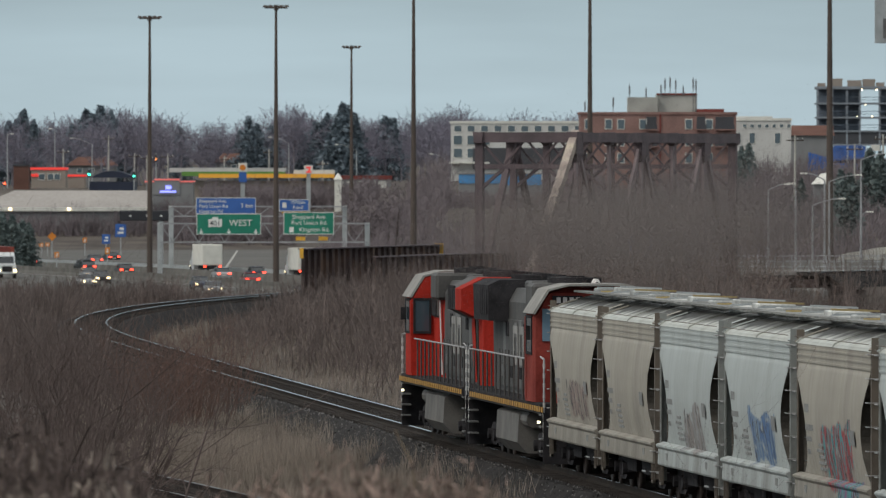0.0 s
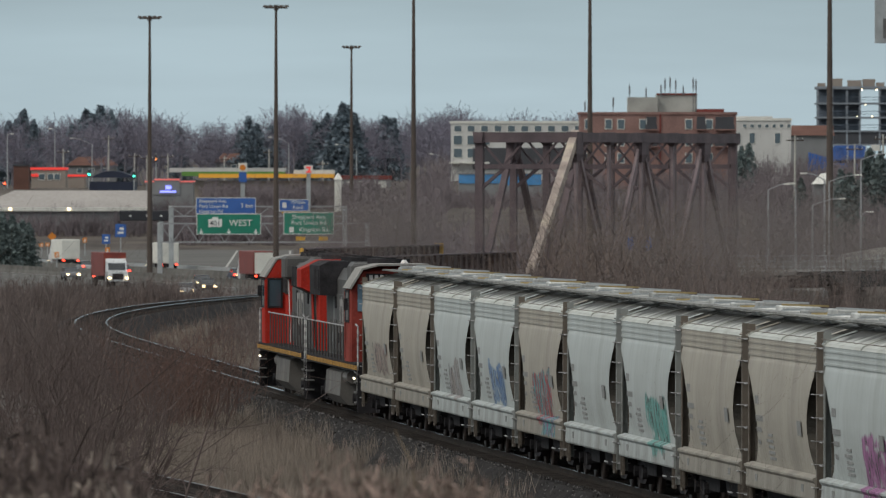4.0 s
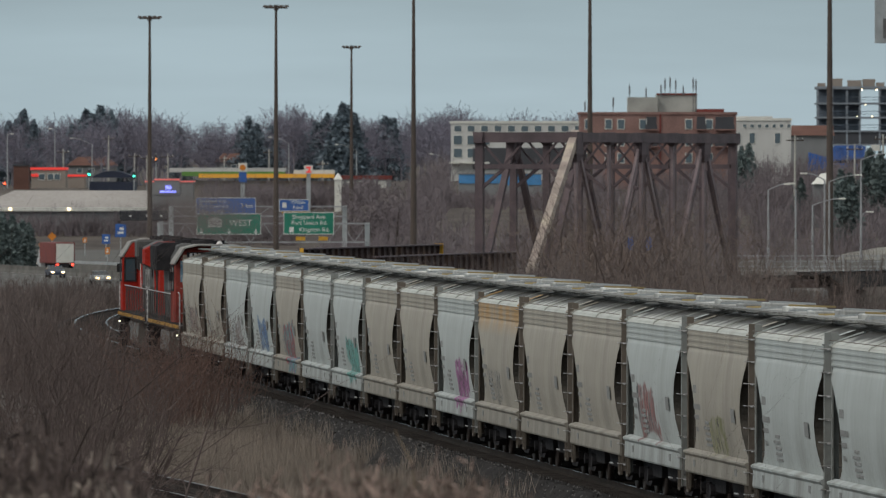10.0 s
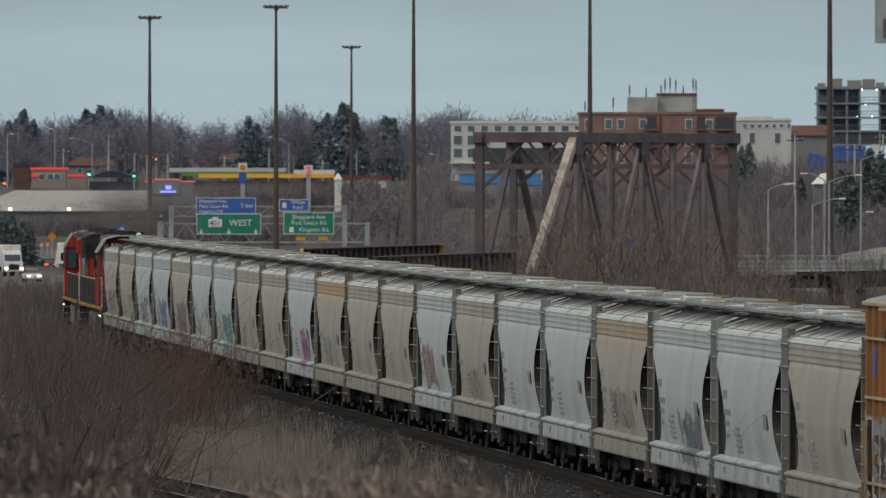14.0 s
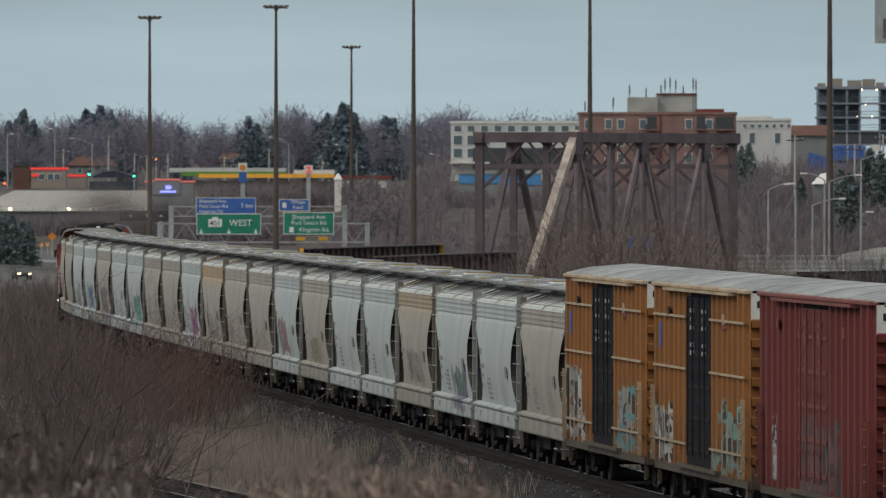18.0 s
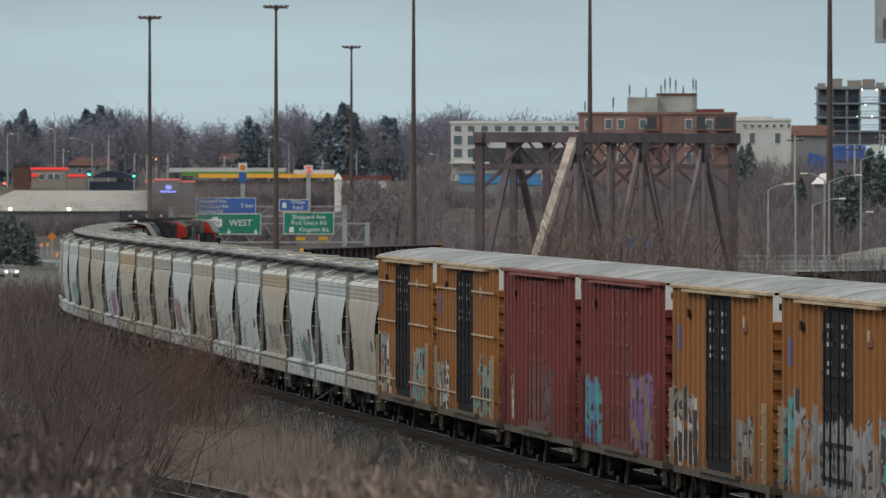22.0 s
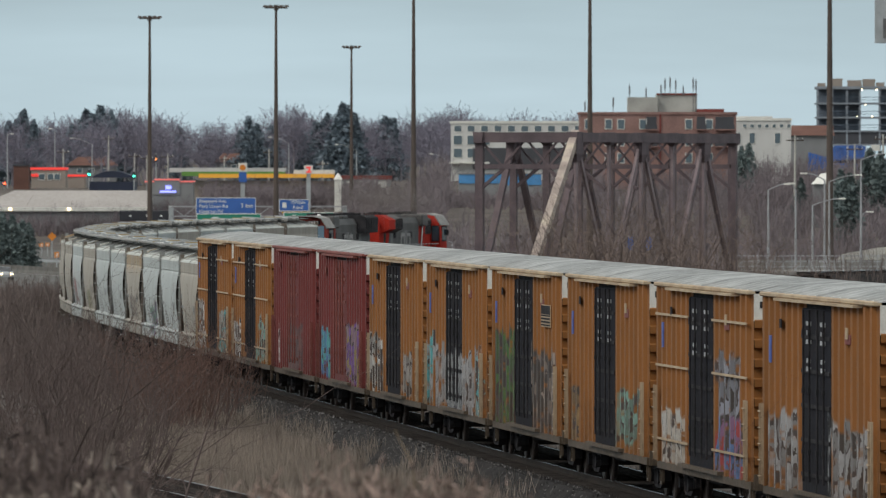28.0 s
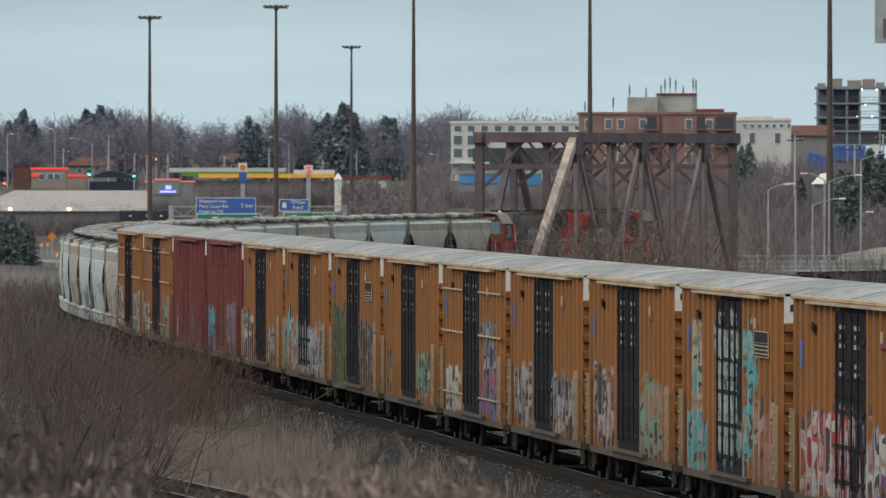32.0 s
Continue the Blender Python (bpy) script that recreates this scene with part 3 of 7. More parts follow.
def ladder(x, y, z0, z1, out, w=0.42, rungs=7, r=0.016, stile=0.05):
    """A ladder in the plane of the side, with its stiles."""
    bm = bmesh.new()
    for k in (-w / 2, w / 2):
        bar(bm, (x + k, y, z0), (x + k, y, z1), stile)
    for k in range(rungs):
        z = z0 + (z1 - z0) * (k + 0.5) / rungs
        rod(bm, (x - w / 2, y + out * 0.04, z), (x + w / 2, y + out * 0.04, z), r, n=5)
    return bm


PALE, BEIGE = (0.43, 0.46, 0.45), (0.37, 0.34, 0.29)
DIRT = (0.155, 0.138, 0.118)
M_hop_frame = car_paint("hopper_end_frame", (0.27, 0.28, 0.265), (0.085, 0.072, 0.06))
M_hop_brown = car_paint("rusty_end_frame", (0.165, 0.138, 0.112), (0.06, 0.045, 0.035))
M_rung = surf("worn_bright_rung", (0.33, 0.32, 0.31), 0.5, metal=0.3, var=0.3, scale=3, bump=0)
# End sheets, braces and platforms: dirt plus painted shade of the wagon gap.
M_hop_end = surf("shaded_grimy_end_sheet", (0.078, 0.07, 0.06), 0.9, var=0.4, scale=1.5)
M_hop_roof = car_paint("hopper_roof", (0.50, 0.51, 0.475), (0.26, 0.245, 0.21), low=1.0, high=1.1, top=(0.055, 0.053, 0.048), top_z=(3.92, 4.13), soot=True)
M_walk = surf("pale_hatch_cover", (0.40, 0.395, 0.375), 0.6, metal=0.2, var=0.55, scale=0.9, spread=0.35)
M_grating = surf("grey_grating", (0.21, 0.205, 0.19), 0.7, metal=0.2, var=0.4, scale=1.2, spread=0.3)
M_lever = surf("faded_yellow_lever", (0.36, 0.27, 0.12), 0.7, var=0.3)
M_stencil = surf("faded_grey_stencil", (0.215, 0.215, 0.208), 0.8, var=0.3, scale=6)

TEAL, MAG, BLUE, GRN, RED, SIL, WHT, PUR, ORG, BLK = ((0.09, 0.36, 0.38), (0.33, 0.12, 0.28), (0.10, 0.20, 0.40), (0.09, 0.27, 0.14), (0.40, 0.07, 0.08), (0.36, 0.365, 0.37), (0.54, 0.54, 0.52), (0.19, 0.11, 0.30), (0.45, 0.19, 0.06), (0.05, 0.05, 0.05))
# tone, roof stain, tags of each hopper from the locomotives backwards
HOPPERS = [(BEIGE, None, ((-1.5, 1.85, 3.0, 0.55, (0.33, 0.23, 0.21), BEIGE, 1),)), (BEIGE, None, ()), (PALE, None, ((-1.0, 1.75, 2.6, 0.6, (0.34, 0.30, 0.28), SIL, 3),)),
           (PALE, None, ((-1.5, 1.85, 2.6, 0.65, BLUE, (0.26, 0.36, 0.47), 4),)), (BEIGE, None, ((-0.5, 1.8, 2.8, 0.75, RED, TEAL, 5), (-2.5, 1.1, 2, 0.3, TEAL, MAG, 15))), (PALE, None, ()),
           (PALE, None, ((-2.2, 1.65, 2.5, 0.8, (0.12, 0.40, 0.36), (0.2, 0.42, 0.38), 7),)), (BEIGE, None, ()), (BEIGE, None, ()), (PALE, None, ((-2.2, 1.6, 2.2, 0.8, MAG, (0.45, 0.2, 0.38), 10),)),
           (BEIGE, (0.42, 0.27, 0.13), ((0.5, 1.8, 2.2, 0.5, (0.35, 0.34, 0.31), BEIGE, 11),)), (BEIGE, None, ()), (BEIGE, None, ()), (PALE, None, ((0.8, 1.9, 2.5, 0.75, (0.36, 0.16, 0.15), (0.3, 0.27, 0.27), 14),)),
           (BEIGE, None, ((0.0, 1.7, 2.6, 0.5, (0.33, 0.33, 0.16), BEIGE, 15),)), (PALE, None, ()), (PALE, None, ()), (BEIGE, (0.36, 0.27, 0.17), ((0.0, 1.9, 3.0, 0.5, (0.26, 0.21, 0.18), BEIGE, 18),)),
           (PALE, None, ((-1.8, 1.5, 2.4, 0.75, GRN, (0.28, 0.12, 0.33), 19),)), (PALE, None, ()), (BEIGE, None, ())]


def build_hopper():
    car = thing("hopper_wagon", "off-white curved-side covered hopper wagon with dirt streaks", "railway wagon", group="hopper wagons of the freight train")
    HALF = [(1.33, 1.22), (1.37, 1.45), (1.44, 1.85), (1.485, 2.3), (1.49, 2.75), (1.46, 3.2), (1.405, 3.52)]
    bm = bmesh.new()
    fine = []
    for k in range(19):
        z = 1.22 + (3.52 - 1.22) * k / 18
        fine.append((float(np.interp(z, [q for _, q in HALF], [q for q, _ in HALF])) + 0.015 * math.sin(math.pi * k / 18), z))
    ring = fine + [(-y, z) for y, z in fine[::-1]]

    def bulge(z):
        u = min(1.0, max(0.0, (z - 1.22) / (3.25 - 1.22)))
        return math.sin(math.pi * u ** 0.85) ** 0.8 if 0 < u < 1 else 0.0

    def reach(z):
        return 5.70 - 1.35 * bulge(z)

    def tuck(z, d):
        """How far the side draws in, d metres from its end."""
        return 0.06 * bulge(z) * max(0.0, 1 - d / 1.2) ** 2
    secs = []
    for e, ds in ((-1, (0, 0.15, 0.5, 1.2)), (1, (1.2, 0.5, 0.15, 0))):
        secs += [[(e * (reach(z) - d), y - math.copysign(tuck(z, d), y), z) for y, z in ring] for d in ds]
    loft(bm, secs, caps=False)
    body = part("body", bm, None, car, smooth=True)
    # the end sheets hold the gap's shade in their dark colour
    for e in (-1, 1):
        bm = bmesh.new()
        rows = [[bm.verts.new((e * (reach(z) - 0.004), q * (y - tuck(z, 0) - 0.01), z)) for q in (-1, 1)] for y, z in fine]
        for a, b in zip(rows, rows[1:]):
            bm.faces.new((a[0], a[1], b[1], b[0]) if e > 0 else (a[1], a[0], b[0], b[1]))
        part("end_sheet", bm, M_hop_end, body, "grimy end sheet, darkened as the gap's shade")
    # stencilled data panels, too faint to read, as plain bars that follow the curve of the side
    for s in (1, -1):
        for x0, x1, z0, z1 in ((3.3, 4.0, 2.55, 2.72), (2.6, 3.9, 2.20, 2.32), (3.0, 3.9, 1.98, 2.08), (3.4, 3.9, 1.72, 1.82), (-3.9, -3.2, 2.05, 2.35)):
            bm = bmesh.new()
            row = []
            for k in range(4):
                z = z0 + (z1 - z0) * k / 3
                w = float(np.interp(z, [q for _, q in fine], [q for q, _ in fine])) + 0.006
                row.append([bm.verts.new((x, s * w, z)) for x in (x0, x1)])
            for a, b in zip(row, row[1:]):
                q = (a[0], a[1], b[1], b[0])
                bm.faces.new(q if s < 0 else q[::-1])
            part("data_panel", bm, M_stencil, body)
        bm = bmesh.new()
        for k, x1 in enumerate((2.3, 2.3, 2.1, 2.3, 1.9)):
            z = 1.44 + 0.12 * k
            w = float(np.interp(z, [q for _, q in fine], [q for q, _ in fine])) + 0.012
            box(bm, 1.2, x1, s * w - 0.012, s * w + 0.006, z, z + 0.06)
        tagged(part("data_text", bm, M_stencil, body), kind="stuff")
    # fascia with ribs, under the eaves
    for s in (1, -1):
        bm = boxes((-5.85, 5.85, min(s * 1.30, s * 1.415), max(s * 1.30, s * 1.415), 3.50, 3.90))
        for z in (3.53, 3.65, 3.78):
            box(bm, -5.85, 5.85, min(s * 1.415, s * 1.432), max(s * 1.415, s * 1.432), z, z + 0.04)
        part("side_plate", bm, None, car)
    # roof
    bm = bmesh.new()
    sec = [(1.43, 3.89), (1.38, 3.95), (1.15, 4.05), (0.75, 4.18), (0.4, 4.26), (0, 4.28)]
    sec = sec + [(-y, z) for y, z in sec[-2::-1]]
    loft(bm, [[(x, y, z) for y, z in sec] for x in (-5.9, 5.9)])
    roof = part("roof", bm, M_hop_roof, car, "pale roof with dark hatch smudges", smooth=False)
    for x in (-5.8, 0.0, 5.8):
        bm = bmesh.new()
        for (y0, z0), (y1, z1) in zip(sec, sec[1:]):
            bar(bm, (x, y0, z0 + 0.012), (x, y1, z1 + 0.012), 0.09, 0.04)
        part("roof_rib", bm, M_hop_roof, roof)
    for s in (-1, 1):
        part("running_board", boxes((-6.1, 6.1, s * 0.66 - 0.17, s * 0.66 + 0.17, 4.36, 4.40)), M_grating, roof, "galvanised grating walkway")
    for s in (-1, 1):
        part("safety_cable", rod(bmesh.new(), (-5.93, s * 1.47, 4.03), (5.93, s * 1.47, 4.03), 0.009, n=5), M_hop_brown, roof, "thin rusty safety cable")
    for k in range(6):
        x = -4.7 + 1.88 * k
        dz = (0.0, 0.07, 0.02, 0.10, -0.01, 0.05)[k]
        h = part("hatch", boxes((x - 0.66, x + 0.70, -0.40 + dz, 0.40 + dz, 4.27, 4.41 + dz), bevel=0.03), M_walk, roof, "white hatch cover", at=pose(0, 0, 0, (0, 2, -2, 3, -1, 1)[k], 0, (0.0, 0.8, -0.6, 0.9, -0.9, 0.4)[k]))
        part("hatch_lever", boxes((x - 0.62, x - 0.56, -0.5, 0.5, 4.41 + dz, 4.45 + dz)), M_lever if k in (1, 4) else M_galv, h)
    # side sill: a deep flanged channel that the curved side flares out to
    for s in (1, -1):
        bm = bmesh.new()
        prof = ((1.20, 0.80), (1.45, 0.80), (1.47, 0.84), (1.455, 1.16), (1.505, 1.22), (1.505, 1.26), (1.36, 1.32), (1.20, 1.30))
        loft(bm, [[(x, s * y, z) for y, z in prof] for x in (-5.96, -5.9, 5.9, 5.96)])
        sill = part("side_sill", bm, None, car, "dirty pale side sill")
        for x in (-4.1, 3.9):
            part("sill_stencil", boxes((x, x + 0.35, min(s * 1.46, s * 1.474), max(s * 1.46, s * 1.474), 0.95, 1.10)), M_stencil, sill)
        part("grab_iron", rod(bmesh.new(), (-4.9, s * 1.52, 0.60), (-4.2, s * 1.52, 0.60), 0.02, n=5), M_rung, sill)
    # end frames: broad corner posts with rungs across them, arched braces and platforms
    for e in (-1, 1):
        for s in (-1, 1):
            bm = boxes((e * 5.95 - 0.03, e * 5.95 + 0.03, min(s * 1.27, s * 1.42), max(s * 1.27, s * 1.42), 0.45, 4.16))
            box(bm, min(e * 5.95, e * 5.80), max(e * 5.95, e * 5.80), s * 1.405 - 0.015, s * 1.405 + 0.015, 0.45, 3.98)
            post = part("corner_post", bm, None, car)
            bm = bmesh.new()
            for k in range(8):
                z = 0.62 + 0.46 * k
                rod(bm, (e * 6.01, s * 1.20, z), (e * 6.01, s * 1.50, z), 0.012, n=5)
                rod(bm, (e * 6.01, s * 1.49, z), (e * 5.6, s * 1.49, z), 0.012, n=5)
            tagged(part("ladder", bm, M_rung, post, "worn bright ladder rungs"), kind="stuff")
            bm = bmesh.new()
            arc = [Vector((e * (5.93 - 0.3 * t), s * y, z)) for t, y, z in ((0, 1.41, 3.92), (0.3, 1.33, 3.99), (0.6, 1.1, 4.09), (1, 0.80, 4.19))]
            for a, b in zip(arc, arc[1:]):
                bar(bm, a, b, 0.16, 0.03)
            part("arched_brace", bm, None, car)
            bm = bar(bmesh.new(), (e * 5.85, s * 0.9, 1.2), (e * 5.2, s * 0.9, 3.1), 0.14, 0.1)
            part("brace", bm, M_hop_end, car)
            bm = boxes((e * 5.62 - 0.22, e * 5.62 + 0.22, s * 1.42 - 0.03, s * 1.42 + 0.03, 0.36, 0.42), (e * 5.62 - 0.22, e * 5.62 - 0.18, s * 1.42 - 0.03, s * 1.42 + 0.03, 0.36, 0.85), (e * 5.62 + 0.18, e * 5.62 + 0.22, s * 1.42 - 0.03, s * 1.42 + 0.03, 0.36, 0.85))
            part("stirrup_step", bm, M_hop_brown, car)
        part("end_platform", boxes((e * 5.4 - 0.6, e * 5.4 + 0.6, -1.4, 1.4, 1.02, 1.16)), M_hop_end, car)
        part("end_beam", boxes((e * 5.98 - 0.05, e * 5.98 + 0.05, -1.4, 1.4, 0.72, 1.2)), None, car)
        add_coupler(car, e * 6.0, e)
        add_bogie(car, e * 4.3, BOGIE2)
    part("brake_wheel", rod(bmesh.new(), (-6.06, 0.6, 2.1), (-6.02, 0.6, 2.1), 0.28, n=10), M_black, car)
    for x in (-1.7, 1.7):
        bm = loft(bmesh.new(), [[(x - 1.5, -1.2, 1.3), (x + 1.5, -1.2, 1.3), (x + 1.5, 1.2, 1.3), (x - 1.5, 1.2, 1.3)], [(x - 1.0, -1.15, 0.45), (x + 1.0, -1.15, 0.45), (x + 1.0, 1.15, 0.45), (x - 1.0, 1.15, 0.45)]])
        part("outlet_hopper", bm, M_black, car)
    part("centre_sill", boxes((-6, 6, -0.3, 0.3, 0.75, 1.1)), M_black, car)
    return car


def repaint(car, names, mat):
    for o in car.children_recursive:
        if o.name.split(".")[0] in names:
            o.material_slots[0].link = "OBJECT"
            o.material_slots[0].material = mat


# ---- boxcars
OCHRE, RUSTRED = (0.245, 0.097, 0.025), (0.142, 0.026, 0.023)
M_redroof = car_paint("red_roof_edge", (0.21, 0.065, 0.052), (0.12, 0.05, 0.04))
M_cream = car_paint("cream_roof_edge", (0.44, 0.34, 0.23), (0.20, 0.12, 0.065))
M_boxroof = surf("galvanised_roof", (0.45, 0.45, 0.44), 0.55, metal=0.15, var=0.3, scale=0.5, fine=6, stretch=(3, 0.5, 1), bump=0.1)
M_white = surf("white_reflective_panel", (0.60, 0.58, 0.53), 0.6, var=0.15, scale=2)
M_boxsill = car_paint("boxcar_sill", (0.11, 0.08, 0.055), (0.04, 0.032, 0.025), low=0.7, high=1.2)
M_redpanel = surf("red_placard", (0.17, 0.03, 0.022), 0.6, var=0.2)
M_bluemark = surf("blue_paint_mark", (0.06, 0.10, 0.34), 0.6, var=0.25, scale=6)
M_tack = surf("grey_tack_board", (0.32, 0.325, 0.335), 0.7, var=0.3, scale=5)


def side_sheet(x0, x1, s, pitch=0.92, depth=0.085, z0=0.92, z1=4.79):
    """Sheet with upright pressed posts."""
    bm = bmesh.new()
    pts = []
    n = max(1, round((x1 - x0) / pitch))
    p = (x1 - x0) / n
    for k in range(n):
        a = x0 + k * p
        pts += [(a, 1.50), (a + p * 0.50, 1.50), (a + p * 0.56, 1.50 + depth), (a + p * 0.90, 1.50 + depth), (a + p * 0.96, 1.50)]
    pts.append((x1, 1.50))
    rows = [[bm.verts.new((x, s * y, z)) for x, y in pts] for z in (z0, z1)]
    for k in range(len(pts) - 1):
        f = (rows[0][k], rows[0][k + 1], rows[1][k + 1], rows[1][k])
        bm.faces.new(f if s < 0 else f[::-1])
    return bm


def build_boxcar(red=False, ribs=False):
    car = thing("boxcar", "ochre yellow ribbed boxcar with black plug doors and graffiti", "railway wagon", group="boxcars of the freight train")
    L = 9.2
    D = 2.3
    # inner shell closes the wagon behind its sheets
    part("shell", boxes((-L + 0.05, L - 0.05, -1.49, 1.49, 0.85, 4.74)), M_black, car)
    for s in (1, -1):
        for x0, x1 in ((-L, -D), (D, L)):
            part("side_sheet", side_sheet(x0, x1, s), None, car)
        # doors, two leaves
        for k in (-1, 1):
            xa, xb = (0.015, D - 0.02) if k > 0 else (-D + 0.02, -0.015)
            bm = boxes((xa, xb, min(s * 1.5, s * 1.585), max(s * 1.5, s * 1.585), 1.0, 4.62))
            door = part("door", bm, None, car, "" if red else "black plug door")
            for z in (1.3, 1.98, 2.66, 3.34, 4.02):
                part("door_rib", boxes((xa, xb, min(s * 1.585, s * 1.615), max(s * 1.585, s * 1.615), z, z + 0.08)), M_black if not red else M_redroof, door)
            for q in (0.28, 0.72):
                x = xa + (xb - xa) * q
                lr = part("lock_rod", rod(bmesh.new(), (x, s * 1.65, 1.2), (x, s * 1.65, 4.6), 0.025, n=6), M_black if not red else M_redroof, door)
                for z in (1.75, 2.95, 4.1):
                    part("rod_bracket", boxes((x - 0.05, x + 0.05, s * 1.65 - 0.03, s * 1.65 + 0.03, z, z + 0.1)), M_black if not red else M_redroof, door)
            x = xa + (xb - xa) * 0.5
            for z, wide in ((4.28, 0.3), (4.1, 0.22), (3.92, 0.3), (3.55, 0.2), (3.38, 0.26)):
                part("stencil", boxes((x - wide, x + wide, s * 1.60 - 0.02, s * 1.60 + 0.02, z, z + 0.085)), M_tack if not red else M_redroof, door)
        part("door_track", boxes((-6.8, 6.2, min(s * 1.5, s * 1.71), max(s * 1.5, s * 1.71), 4.72, 4.775)), M_cream, car)
        part("door_rail", boxes((-3.9, 3.9, min(s * 1.5, s * 1.67), max(s * 1.5, s * 1.67), 0.92, 1.0)), M_boxsill, car)
        part("roof_edge", boxes((-L, L, min(s * 1.46, s * 1.64), max(s * 1.46, s * 1.64), 4.78, 4.87), bevel=0.02), M_cream, car, "cream painted roof edge")
        bm = boxes((-L, L, min(s * 1.40, s * 1.56), max(s * 1.40, s * 1.56), 0.76, 0.925))
        part("side_sill", bm, M_boxsill, car, "dirty side sill")
        if ribs:
            for z in (1.41, 3.03, 4.15):
                for a, b in ((-L + 0.3, -D - 0.1), (D + 0.1, L - 0.3)):
                    part("belt_rail", boxes((a, b, min(s * 1.60, s * 1.64), max(s * 1.60, s * 1.63), z, z + 0.05)), M_cream, car)
        # small panels and marks on the side
        if not red:
            part("placard", boxes((-5.5, -4.6, min(s * 1.58, s * 1.60), max(s * 1.58, s * 1.60), 4.0, 4.19)), M_redpanel, car, "faded red square")
            part("blue_mark", boxes((7.3, 7.6, min(s * 1.605, s * 1.63), max(s * 1.605, s * 1.63), 3.45, 4.0)), M_bluemark, car, "blue painted stripe")
        part("vent_plate", boxes((5.55, 5.85, min(s * 1.605, s * 1.63), max(s * 1.605, s * 1.63), 4.18, 4.36)), M_black, car)
        part("vent_plate", boxes((-5.2, -4.9, min(s * 1.605, s * 1.63), max(s * 1.605, s * 1.63), 4.1, 4.32)), M_cream, car)
        for e in (-1, 1):
            part("ladder", ladder(e * (L - 0.34), s * 1.64, 0.95, 2.6, s, rungs=5), M_cream, car, "side ladder")
            part("stirrup_step", boxes((e * (L - 0.34) - 0.22, e * (L - 0.34) + 0.22, s * 1.48 - 0.03, s * 1.48 + 0.03, 0.4, 0.46), (e * (L - 0.34) - 0.22, e * (L - 0.34) - 0.18, s * 1.48 - 0.03, s * 1.48 + 0.03, 0.4, 0.9), (e * (L - 0.34) + 0.18, e * (L - 0.34) + 0.22, s * 1.48 - 0.03, s * 1.48 + 0.03, 0.4, 0.9)), M_boxsill, car)
    # roof with cross ribs
    bm = bmesh.new()
    sec = [(1.58, 4.85), (1.0, 4.98), (0, 5.06), (-1.0, 4.98), (-1.58, 4.85)]
    loft(bm, [[(x, y, z) for y, z in sec] for x in (-L, L)])
    roof = part("roof", bm, M_boxroof, car, "grey galvanised ribbed roof")
    for k in range(15):
        x = -L + 0.25 + k * (2 * L - 0.5) / 14
        bm = bmesh.new()
        for (y0, z0), (y1, z1) in zip(sec, sec[1:]):
            bar(bm, (x, y0, z0 + 0.02), (x, y1, z1 + 0.02), 0.1, 0.05)
        part("roof_rib", bm, M_boxroof, roof)
    # corrugated ends
    for e in (-1, 1):
        bm = bmesh.new()
        pts = []
        n = 8
        for k in range(n):
            z = 1.05 + k * (4.28 - 1.05) / n
            h = (4.28 - 1.05) / n
            pts += [(L, z), (L, z + h * 0.45), (L + 0.13, z + h * 0.55), (L + 0.13, z + h * 0.92)]
        pts += [(L, 4.28), (L, 4.75)]
        rows = [[bm.verts.new((e * x, y, z)) for x, z in pts] for y in (-1.5, 1.5)]
        for k in range(len(pts) - 1):
            f = (rows[0][k], rows[1][k], rows[1][k + 1], rows[0][k + 1])
            bm.faces.new(f if e > 0 else f[::-1])
        end = part("corrugated_end", bm, None, car)
        part("end_top", boxes((e * L + min(0, e * 0.05), e * L + max(0, e * 0.05), -1.5, 1.5, 4.24, 4.80)), M_white, end, "white painted top of the end wall")
        for a, b in ((1.38, 1.22), (1.17, 1.02), (0.97, 0.80)):
            for s in (1, -1):
                part("reporting_bar", boxes((e * (L + 0.055) - 0.006, e * (L + 0.055) + 0.006, min(s * a, s * b), max(s * a, s * b), 4.50, 4.64)), M_black, end)
        part("end_sill", boxes((e * L - 0.1, e * L + 0.1, -1.5, 1.5, 0.75, 1.08)), M_boxsill, end)
        bm = bmesh.new()
        for s in (-1, 1):
            bar(bm, (e * (L + 0.2), s * 1.30, 1.0), (e * (L + 0.2), s * 1.30, 2.7), 0.05)
        part("end_ladder", bm, M_cream, end)
        part("draft_gear", boxes((e * 9.75 - 0.55, e * 9.75 + 0.55, -0.25, 0.25, 0.7, 1.05)), M_black, car)
        add_coupler(car, e * 9.6, e * 0.9)
        add_bogie(car, e * 7.1, BOGIE2)
    part("underframe", boxes((-L, L, -0.35, 0.35, 0.72, 1.0), (-6, -3, -0.9, 0.9, 0.6, 1.0), (2, 4.5, -0.9, 0.9, 0.55, 1.0)), M_black, car)
    part("brake_wheel", rod(bmesh.new(), (-9.42, -0.7, 1.9), (-9.36, -0.7, 1.9), 0.28, n=10), M_black, car)
    return car


YDIRT = (0.16, 0.07, 0.022)
GREYTAG = (0.33, 0.32, 0.30)
